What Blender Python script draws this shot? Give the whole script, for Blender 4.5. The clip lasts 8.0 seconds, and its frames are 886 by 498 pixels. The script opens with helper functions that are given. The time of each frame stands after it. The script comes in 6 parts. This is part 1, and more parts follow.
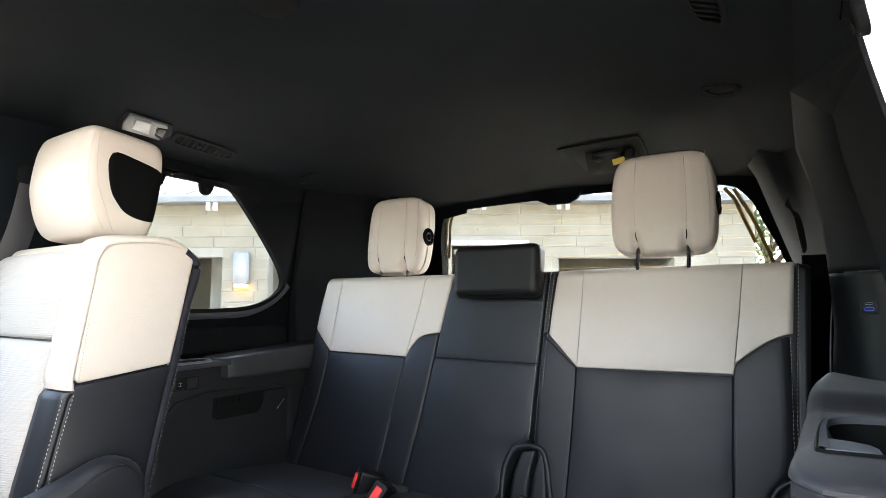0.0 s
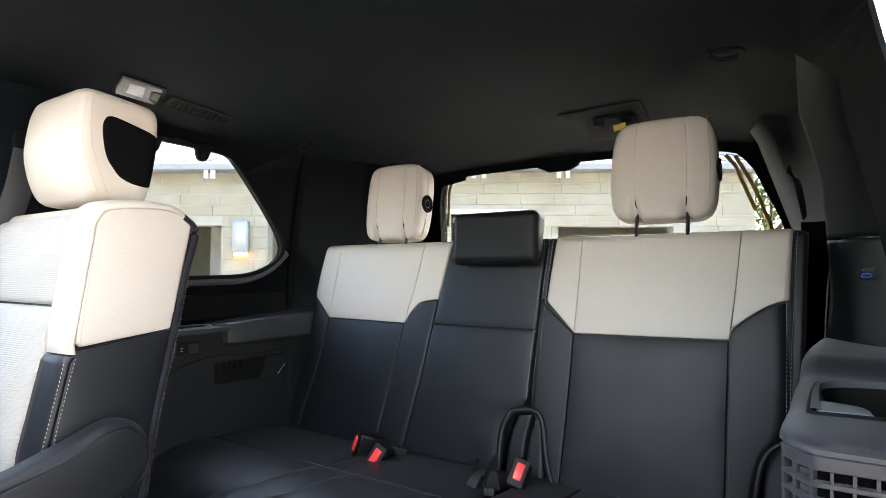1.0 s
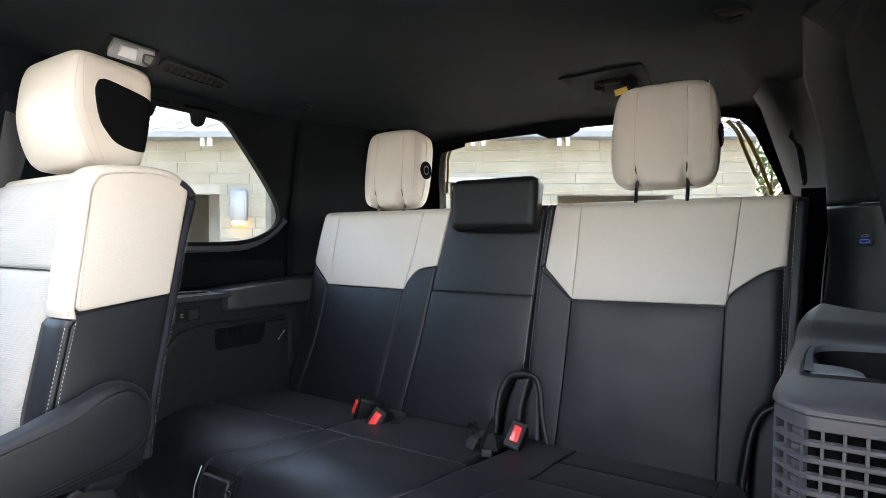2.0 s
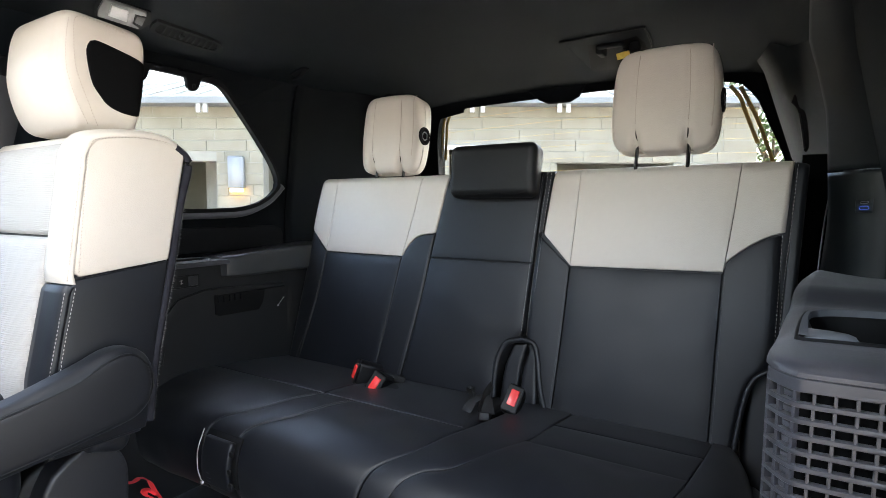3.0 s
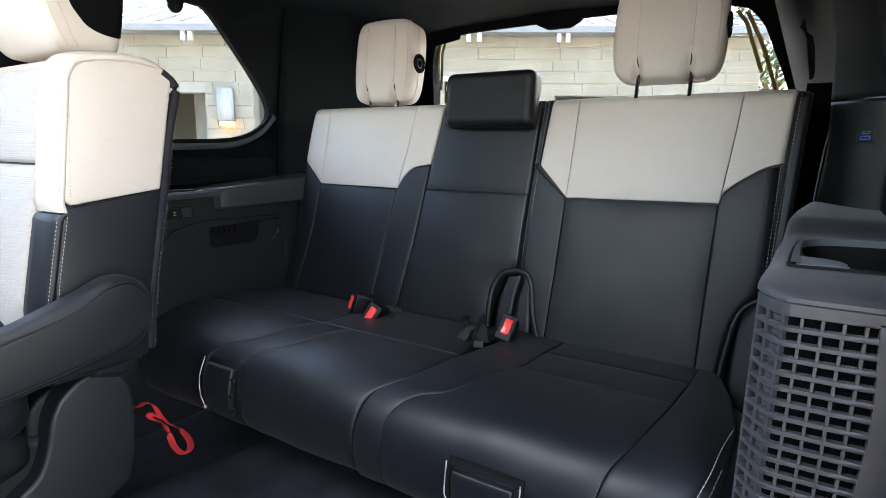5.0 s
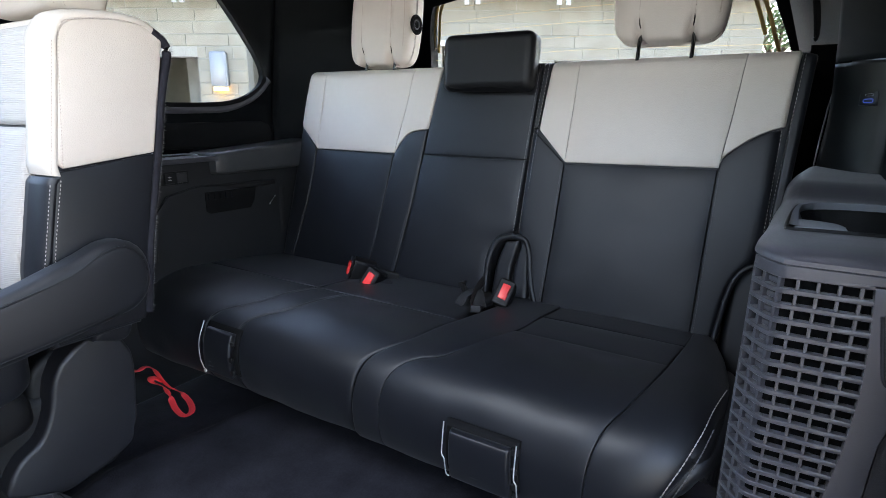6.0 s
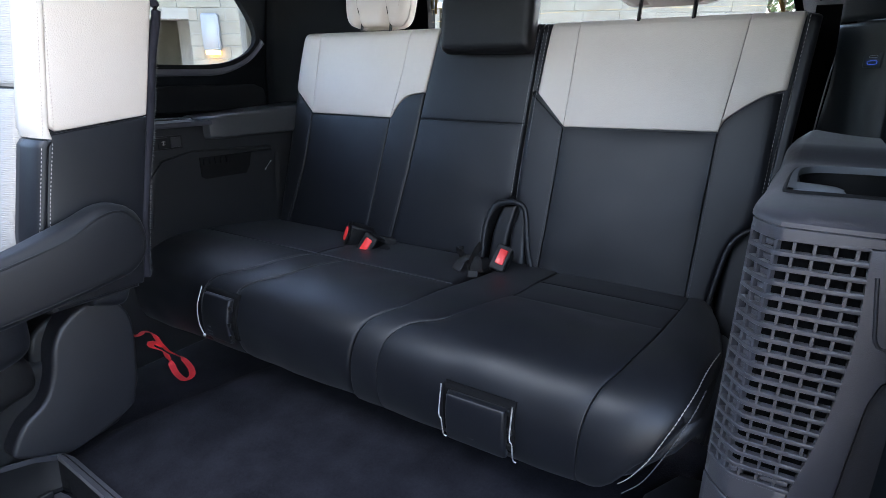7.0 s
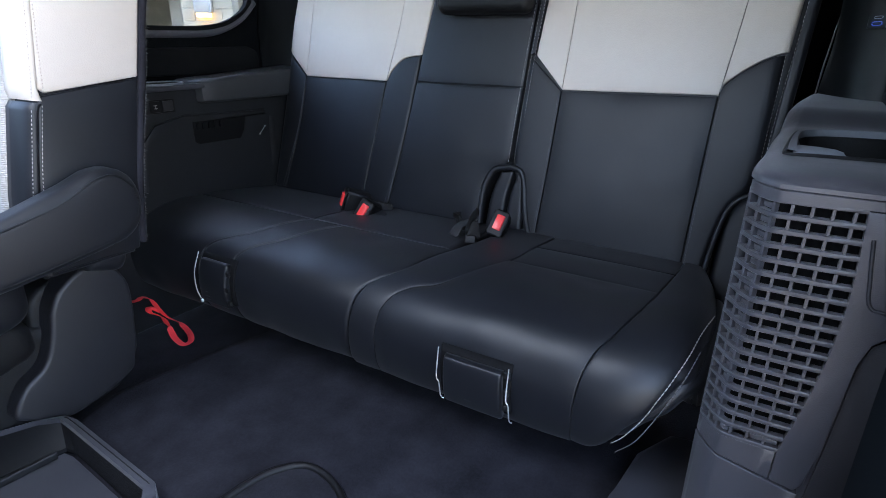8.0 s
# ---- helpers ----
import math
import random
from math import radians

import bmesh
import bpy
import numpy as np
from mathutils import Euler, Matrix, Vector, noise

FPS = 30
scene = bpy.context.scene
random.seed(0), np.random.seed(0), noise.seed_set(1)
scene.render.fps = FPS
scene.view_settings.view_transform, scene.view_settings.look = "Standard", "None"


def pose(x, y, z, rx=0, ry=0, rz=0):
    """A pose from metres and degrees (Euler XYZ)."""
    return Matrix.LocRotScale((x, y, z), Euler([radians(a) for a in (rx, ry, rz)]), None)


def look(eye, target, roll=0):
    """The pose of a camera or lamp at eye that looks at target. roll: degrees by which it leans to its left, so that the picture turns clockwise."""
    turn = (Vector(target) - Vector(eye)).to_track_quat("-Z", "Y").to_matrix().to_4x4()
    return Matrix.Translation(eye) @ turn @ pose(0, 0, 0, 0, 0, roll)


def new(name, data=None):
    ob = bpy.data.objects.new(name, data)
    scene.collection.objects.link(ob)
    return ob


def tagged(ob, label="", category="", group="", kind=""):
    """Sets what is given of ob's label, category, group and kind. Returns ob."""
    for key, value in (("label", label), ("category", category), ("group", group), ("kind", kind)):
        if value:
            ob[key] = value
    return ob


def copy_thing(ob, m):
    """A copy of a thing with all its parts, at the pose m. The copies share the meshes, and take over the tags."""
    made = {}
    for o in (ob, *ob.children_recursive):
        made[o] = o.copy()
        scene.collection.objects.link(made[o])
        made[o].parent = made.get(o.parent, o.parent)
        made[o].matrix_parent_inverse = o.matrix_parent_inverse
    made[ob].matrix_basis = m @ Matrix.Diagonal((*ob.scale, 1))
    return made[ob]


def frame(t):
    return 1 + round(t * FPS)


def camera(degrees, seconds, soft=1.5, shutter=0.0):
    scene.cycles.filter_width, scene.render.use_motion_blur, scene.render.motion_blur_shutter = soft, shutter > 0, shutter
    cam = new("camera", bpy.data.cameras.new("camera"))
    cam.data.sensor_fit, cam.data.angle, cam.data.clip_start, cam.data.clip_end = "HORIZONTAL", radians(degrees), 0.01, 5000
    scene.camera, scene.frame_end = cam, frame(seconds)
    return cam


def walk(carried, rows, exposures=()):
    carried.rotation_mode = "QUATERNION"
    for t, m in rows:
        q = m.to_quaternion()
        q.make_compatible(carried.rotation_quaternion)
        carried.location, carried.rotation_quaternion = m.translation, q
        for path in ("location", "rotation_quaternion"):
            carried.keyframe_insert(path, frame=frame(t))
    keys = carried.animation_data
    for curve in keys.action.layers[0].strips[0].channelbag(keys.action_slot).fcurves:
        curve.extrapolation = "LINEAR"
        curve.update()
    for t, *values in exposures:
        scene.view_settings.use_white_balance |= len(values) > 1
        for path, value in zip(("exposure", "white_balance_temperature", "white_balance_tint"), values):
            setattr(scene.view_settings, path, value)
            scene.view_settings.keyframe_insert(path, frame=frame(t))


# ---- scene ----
cam = camera(77.62, 8.0, soft=0.75)
# seconds, place in metres, turn in degrees
ROWS = [
    (0.0, 0.0000, 0.0000, 0.8600, 95.339, 0.157, 32.733),
    (0.5, 0.0001, 0.0018, 0.8572, 93.722, 0.151, 32.699),
    (1.0, 0.0002, 0.0032, 0.8539, 92.123, 0.085, 32.667),
    (1.5, -0.0001, 0.0047, 0.8497, 90.529, 0.078, 32.621),
    (3.0, 0.0000, 0.0070, 0.8429, 85.593, -0.002, 32.450),
    (3.5, -0.0003, 0.0078, 0.8389, 83.977, -0.023, 32.371),
    (4.0, -0.0010, 0.0081, 0.8361, 82.311, -0.062, 32.244),
    (4.5, -0.0020, 0.0080, 0.8336, 80.632, -0.118, 32.075),
    (6.0, -0.0028, 0.0094, 0.8223, 75.673, -0.230, 31.709),
    (6.5, -0.0026, 0.0097, 0.8190, 74.000, -0.236, 31.579),
    (7.0, -0.0026, 0.0097, 0.8159, 72.319, -0.280, 31.438),
    (7.5, -0.0033, 0.0091, 0.8127, 70.650, -0.343, 31.250),
    (8.0, -0.0036, 0.0081, 0.8089, 69.027, -0.386, 31.079),
]
walk(cam, [(t, pose(x, y, z, rx, ry, rz)) for t, x, y, z, rx, ry, rz in ROWS], exposures=[(0.0, 4.07, 7650, 9), (1.0, 4.01, 7580, 9), (3.0, 3.97, 7400, 9), (4.5, 4.00, 7350, 9), (6.5, 3.83, 6600, 10), (8.0, 3.88, 6350, 11)])

# ---- world, sun ----
SUN_EL, SUN_AZ = 62.0, 24.0
world = bpy.data.worlds.new("sky")
scene.world = world
world.use_nodes = True
wn = world.node_tree
sky = wn.nodes.new("ShaderNodeTexSky")
sky.sky_type = "NISHITA"
sky.sun_disc = False
sky.sun_elevation = radians(SUN_EL)
sky.sun_rotation = radians(SUN_AZ)
sky.dust_density = 3.0
wn.nodes["Background"].inputs["Strength"].default_value = 0.15
wn.links.new(sky.outputs["Color"], wn.nodes["Background"].inputs["Color"])
sun_data = bpy.data.lights.new("sun", "SUN")
sun_data.energy, sun_data.angle, sun_data.color = 2.4, radians(6), (1.0, 0.94, 0.84)
sun = new("sun", sun_data)
sun_dir = Vector((math.sin(radians(SUN_AZ)) * math.cos(radians(SUN_EL)), math.cos(radians(SUN_AZ)) * math.cos(radians(SUN_EL)), math.sin(radians(SUN_EL))))
sun.matrix_world = look(sun_dir * 30, (0, 0, 0))


XC = -0.70  # the car's middle line


def opening_light(name, place, target, size, watts, color):
    """An added area lamp that stands in for sky light from an unseen opening."""
    data = bpy.data.lights.new(name, "AREA")
    data.shape, data.size, data.size_y, data.energy, data.color = "RECTANGLE", size[0], size[1], watts, color
    ob = new(name, data)
    ob.matrix_world = look(place, target)
    return ob


opening_light("door_opening_light", (0.36, -0.25, 0.80), (-0.90, 0.44, 0.84), (0.6, 0.5), 0.39, (0.77, 0.82, 1.0))
# Fill lamp in an added roof opening, to brighten cushions and backrests.
opening_light("roof_fill_light", (XC, -0.13, 1.40), (XC, 0.40, 0.0), (0.86, 0.50), 1.60, (0.83, 0.90, 1.0))


# ---- materials ----
def material(name, base, rough=0.5, metal=0.0, vary=0.12, vary_scale=6.0, bump=0.0, bump_scale=400.0, pattern="noise", spec=0.5,
             sheen=0.0, second=None, stretch=(1, 1, 1), rough_vary=0.08, coat=0.0):
    m = bpy.data.materials.new(name)
    m.use_nodes = True
    nt, bs = m.node_tree, m.node_tree.nodes["Principled BSDF"]
    tc = nt.nodes.new("ShaderNodeTexCoord")
    mp = nt.nodes.new("ShaderNodeMapping")
    mp.inputs["Scale"].default_value = stretch
    nt.links.new(tc.outputs["Object"], mp.inputs["Vector"])
    n1 = nt.nodes.new("ShaderNodeTexNoise")
    n1.inputs["Scale"].default_value, n1.inputs["Detail"].default_value = vary_scale, 6
    nt.links.new(mp.outputs["Vector"], n1.inputs["Vector"])
    n2 = nt.nodes.new("ShaderNodeTexNoise")
    n2.inputs["Scale"].default_value, n2.inputs["Detail"].default_value = vary_scale * 14, 4
    nt.links.new(mp.outputs["Vector"], n2.inputs["Vector"])
    add = nt.nodes.new("ShaderNodeMath")
    add.operation = "MULTIPLY_ADD"
    add.inputs[1].default_value = 0.35
    nt.links.new(n2.outputs["Fac"], add.inputs[0])
    nt.links.new(n1.outputs["Fac"], add.inputs[2])
    ramp = nt.nodes.new("ShaderNodeMapRange")
    ramp.inputs["From Min"].default_value, ramp.inputs["From Max"].default_value = 0.35, 1.0
    nt.links.new(add.outputs[0], ramp.inputs["Value"])
    mix = nt.nodes.new("ShaderNodeMix")
    mix.data_type = "RGBA"
    other = second or tuple(c * (1 - 2 * vary) for c in base)
    mix.inputs["A"].default_value = (*(min(1, c * (1 + vary)) for c in base), 1)
    mix.inputs["B"].default_value = (*other, 1)
    nt.links.new(ramp.outputs["Result"], mix.inputs["Factor"])
    nt.links.new(mix.outputs["Result"], bs.inputs["Base Color"])
    rr = nt.nodes.new("ShaderNodeMapRange")
    rr.inputs["To Min"].default_value, rr.inputs["To Max"].default_value = max(0.02, rough - rough_vary), min(1, rough + rough_vary)
    nt.links.new(n1.outputs["Fac"], rr.inputs["Value"])
    nt.links.new(rr.outputs["Result"], bs.inputs["Roughness"])
    bs.inputs["Metallic"].default_value = metal
    bs.inputs["Specular IOR Level"].default_value = spec
    bs.inputs["Sheen Weight"].default_value = sheen
    bs.inputs["Coat Weight"].default_value = coat
    bs.inputs["Coat Roughness"].default_value = 0.36 if pattern == "leather" else 0.05
    if bump:
        if pattern == "leather":
            tx = nt.nodes.new("ShaderNodeTexVoronoi")
            tx.inputs["Scale"].default_value = bump_scale
            out = tx.outputs["Distance"]
        elif pattern == "weave":
            tx = nt.nodes.new("ShaderNodeTexWave")
            tx.inputs["Scale"].default_value, tx.inputs["Distortion"].default_value = bump_scale, 0.6
            tx.bands_direction = "Z"
            tx.inputs["Detail Scale"].default_value = 3.0
            out = tx.outputs["Fac"]
        else:
            tx = nt.nodes.new("ShaderNodeTexNoise")
            tx.inputs["Scale"].default_value, tx.inputs["Detail"].default_value = bump_scale, 3
            out = tx.outputs["Fac"]
        nt.links.new(mp.outputs["Vector"], tx.inputs["Vector"])
        bp = nt.nodes.new("ShaderNodeBump")
        bp.inputs["Strength"].default_value, bp.inputs["Distance"].default_value = bump, 0.001
        nt.links.new(out, bp.inputs["Height"])
        nt.links.new(bp.outputs["Normal"], bs.inputs["Normal"])
    return m


CREAM = material("cream_leather", (0.52, 0.462, 0.402), 0.5, vary=0.03, vary_scale=5, bump=0.25, bump_scale=430, pattern="leather")
CLOTH = material("white_rib_cloth", (0.345, 0.322, 0.296), 0.75, vary=0.03, bump=0.5, bump_scale=85, pattern="weave", sheen=0.2)
BLACK = material("black_leather", (0.0035, 0.0042, 0.0066), 0.48, vary=0.1, vary_scale=4, bump=0.05, bump_scale=1000, pattern="leather", spec=0.42, sheen=0.03)
BLACK2 = material("black_leather_insert", (0.0033, 0.0040, 0.0064), 0.47, vary=0.1, vary_scale=5, bump=0.05, bump_scale=900, pattern="leather", spec=0.42, sheen=0.03)
PAD = material("black_vinyl", (0.0058, 0.0058, 0.0066), 0.48, vary=0.1, bump=0.12, bump_scale=900, pattern="leather", spec=0.26)
LINER = material("black_headliner_cloth", (0.0038, 0.0058, 0.0078), 0.95, vary=0.14, vary_scale=3, bump=0.4, bump_scale=900, spec=0.1)
TRIM = material("black_cloth_wrapped_trim", (0.0024, 0.0032, 0.0040), 0.75, vary=0.12, vary_scale=3, bump=0.4, bump_scale=900, spec=0.06)
PLASTIC = material("black_grained_plastic", (0.0072, 0.0076, 0.0085), 0.5, vary=0.12, vary_scale=8, bump=0.35, bump_scale=800, pattern="leather", spec=0.30)
GREYPL = material("charcoal_grained_plastic", (0.027, 0.027, 0.034), 0.42, vary=0.08, vary_scale=7, bump=0.14, bump_scale=800, pattern="leather", spec=0.6, sheen=0.12)
SATIN = material("satin_grey_plastic", (0.15, 0.162, 0.178), 0.35, vary=0.06, bump=0.1)
CARPET = material("black_carpet", (0.0215, 0.0212, 0.0265), 1.0, vary=0.32, vary_scale=11, bump=1.0, bump_scale=230, spec=0.03, sheen=0.02)
# Near-black that puts the shade of recesses into the colour.
VOID = material("black_recess_shade", (0.004, 0.004, 0.0045), 0.9, vary=0.1, spec=0.15)
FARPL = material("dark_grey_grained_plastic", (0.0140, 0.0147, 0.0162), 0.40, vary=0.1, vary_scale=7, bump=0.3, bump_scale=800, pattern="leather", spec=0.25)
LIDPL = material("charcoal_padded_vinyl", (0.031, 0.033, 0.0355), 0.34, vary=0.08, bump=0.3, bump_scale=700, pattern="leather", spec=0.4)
CEILPL = material("matt_black_plastic", (0.0055, 0.006, 0.0068), 0.8, vary=0.1, spec=0.08)
SHIELD = material("dark_charcoal_moulded_plastic", (0.015, 0.015, 0.018), 0.42, vary=0.1, vary_scale=7, bump=0.3, bump_scale=900, pattern="leather")
PILLAR = material("soft_black_trim_vinyl", (0.0042, 0.0054, 0.0064), 0.40, vary=0.12, vary_scale=3, bump=0.2, bump_scale=900, spec=0.3)
# Lighter copy of the pillar trim, with the door's light in its colour.
COVER = material("pillar_wrap_with_door_light", (0.0072, 0.0090, 0.0104), 0.6, vary=0.12, vary_scale=3, bump=0.3, bump_scale=900, spec=0.12)
VELVET = material("matt_black_cloth", (0.0035, 0.0035, 0.0038), 0.95, vary=0.08, bump=0.3, bump_scale=900, spec=0.05)
# Near-black that paints the shade inside openings; the headrest buttons share it.
SHADE_BLACK = material("black_for_shade_and_buttons", (0.0015, 0.0016, 0.0018), 0.8, vary=0.1, spec=0.04)
FUZZ = material("grey_carpet_fibre", (0.10, 0.10, 0.10), 0.9, vary=0.2)
RED = material("red_button_plastic", (0.80, 0.05, 0.048), 0.25, vary=0.06)
REDWEB = material("red_webbing", (0.98, 0.055, 0.065), 0.6, vary=0.06, bump=0.6, bump_scale=500)
CHROME = material("bright_steel", (0.5, 0.5, 0.49), 0.35, metal=0.5, vary=0.08)
RODM = material("dark_steel", (0.16, 0.16, 0.16), 0.25, metal=1.0, vary=0.08)
THREAD = material("white_thread", (0.32, 0.30, 0.285), 0.7, vary=0.1)
GTHREAD = material("grey_thread", (0.075, 0.075, 0.08), 0.7, vary=0.1)
CTHREAD = material("cream_thread", (0.46, 0.40, 0.335), 0.7, vary=0.1)
YELLOW = material("yellow_tag", (0.65, 0.45, 0.06), 0.6, vary=0.2, vary_scale=40)
GOLD = material("bronze_bus_bar", (0.34, 0.23, 0.06), 0.5, metal=0.0, vary=0.15)
WEB = material("black_belt_webbing", (0.009, 0.009, 0.0095), 0.7, vary=0.1, bump=0.7, bump_scale=700)
LENS = material("frosted_lamp_lens", (0.19, 0.195, 0.20), 0.3, vary=0.2, vary_scale=20)
BEZEL = material("grey_lamp_bezel", (0.064, 0.064, 0.066), 0.5, vary=0.08)
STONE = material("pale_limestone_block", (0.215, 0.202, 0.166), 0.9, vary=0.10, vary_scale=3, bump=1.0, bump_scale=60, second=(0.165, 0.147, 0.108))
MORTAR = material("pale_mortar", (0.24, 0.23, 0.20), 0.95, vary=0.1)
ROOFM = material("pale_blue_grey_metal_roof", (0.17, 0.20, 0.22), 0.5, metal=0.1, vary=0.06, vary_scale=1.0)
FASCIA = material("grey_gutter_paint", (0.15, 0.155, 0.16), 0.5, vary=0.05)
WHITE = material("white_paint", (0.42, 0.42, 0.415), 0.5, vary=0.03)
LAMPGREY = material("pale_grey_lamp_paint", (0.24, 0.25, 0.26), 0.5, vary=0.04)
# Dark olive for porch walls and reveals; the porch's shade is in the colour.
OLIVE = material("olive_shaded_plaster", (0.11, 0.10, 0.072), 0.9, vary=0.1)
GROUND = material("concrete_paving", (0.27, 0.262, 0.25), 0.9, vary=0.12, vary_scale=0.6, bump=0.5, bump_scale=30)
BARK = material("brown_bark", (0.10, 0.075, 0.05), 0.9, vary=0.3, bump=1.0, bump_scale=30)
LEAF = material("green_leaves", (0.07, 0.11, 0.03), 0.6, vary=0.35, vary_scale=2)
BODY = material("dark_car_paint", (0.02, 0.02, 0.022), 0.3, vary=0.05, coat=0.5)
BLUE = material("blue_usb_light", (0.006, 0.012, 0.07), 0.4)
BLUE.node_tree.nodes["Principled BSDF"].inputs["Emission Color"].default_value = (0.05, 0.15, 1.0, 1)
BLUE.node_tree.nodes["Principled BSDF"].inputs["Emission Strength"].default_value = 0.045
GLASS = bpy.data.materials.new("clear_window_glass")
GLASS.use_nodes = True
gb = GLASS.node_tree.nodes["Principled BSDF"]
gb.inputs["Base Color"].default_value = (0.78, 0.815, 0.82, 1)
gb.inputs["Roughness"].default_value, gb.inputs["IOR"].default_value, gb.inputs["Transmission Weight"].default_value = 0.0, 1.02, 1.0
AMBER = material("amber_lamp_glow", (0.8, 0.45, 0.1), 0.5)
AMBER.node_tree.nodes["Principled BSDF"].inputs["Emission Color"].default_value = (1.0, 0.5, 0.1, 1)
AMBER.node_tree.nodes["Principled BSDF"].inputs["Emission Strength"].default_value = 1.5


# ---- builders ----
def mesh_ob(name, verts, faces, mat, parent=None, label="", smooth=True, sharp=None):
    me = bpy.data.meshes.new(name)
    me.from_pydata([tuple(map(float, v)) for v in verts], [], faces)
    me.validate()
    bm = bmesh.new()
    bm.from_mesh(me)
    bmesh.ops.recalc_face_normals(bm, faces=bm.faces)
    bm.to_mesh(me)
    bm.free()
    me.polygons.foreach_set("use_smooth", [smooth] * len(me.polygons))
    if sharp:
        me.set_sharp_from_angle(angle=radians(sharp))
    me.materials.append(mat)
    ob = new(name, me)
    if parent:
        ob.parent = parent
        ob.matrix_parent_inverse = parent.matrix_basis.inverted()
    if label:
        ob["label"] = label
    return ob


def part(name, bm, mat, parent=None, label="", smooth=True, sharp=None, weighted=False):
    me = bpy.data.meshes.new(name)
    bmesh.ops.recalc_face_normals(bm, faces=bm.faces)
    bm.to_mesh(me)
    bm.free()
    me.polygons.foreach_set("use_smooth", [smooth] * len(me.polygons))
    if sharp:
        me.set_sharp_from_angle(angle=radians(sharp))
    me.materials.append(mat)
    ob = new(name, me)
    if weighted:
        ob.modifiers.new("normals", "WEIGHTED_NORMAL")
    if parent:
        ob.parent = parent
        ob.matrix_parent_inverse = parent.matrix_basis.inverted()
    if label:
        ob["label"] = label
    return ob


def thing(name, place, label, category, group="", kind=""):
    ob = new(name)
    ob.empty_display_size = 0.05
    ob.matrix_basis = Matrix.Translation(place)
    return tagged(ob, label, category, group, kind)


def curve_points(pts, n):
    """A smooth line through pts, in n even steps."""
    p = np.array(pts, float)
    if len(p) == 2:
        return p[0] + (p[1] - p[0]) * np.linspace(0, 1, n)[:, None]
    ext = np.vstack([2 * p[0] - p[1], p, 2 * p[-1] - p[-2]])
    fine = []
    for i in range(1, len(ext) - 2):
        a, b, c, d = ext[i - 1], ext[i], ext[i + 1], ext[i + 2]
        for t in np.linspace(0, 1, 24, endpoint=False):
            fine.append(0.5 * (2 * b + (c - a) * t + (2 * a - 5 * b + 4 * c - d) * t * t + (3 * b - a - 3 * c + d) * t ** 3))
    fine.append(p[-1])
    fine = np.array(fine)
    run = np.r_[0, np.cumsum(np.linalg.norm(np.diff(fine, axis=0), axis=1))]
    want = np.linspace(0, run[-1], n)
    return np.array([[np.interp(w, run, fine[:, k]) for k in range(fine.shape[1])] for w in want])


def steps(length, r0, r1, n):
    """Even steps over 0..1 with extra ones in the rounded rims of width r0 and r1."""
    s = list(np.linspace(0, 1, n))
    for k in (0.06, 0.2, 0.4, 0.65, 1.0):
        s += [k * r0 / length, 1 - k * r1 / length]
    return sorted({round(min(1, max(0, q)), 5) for q in s})


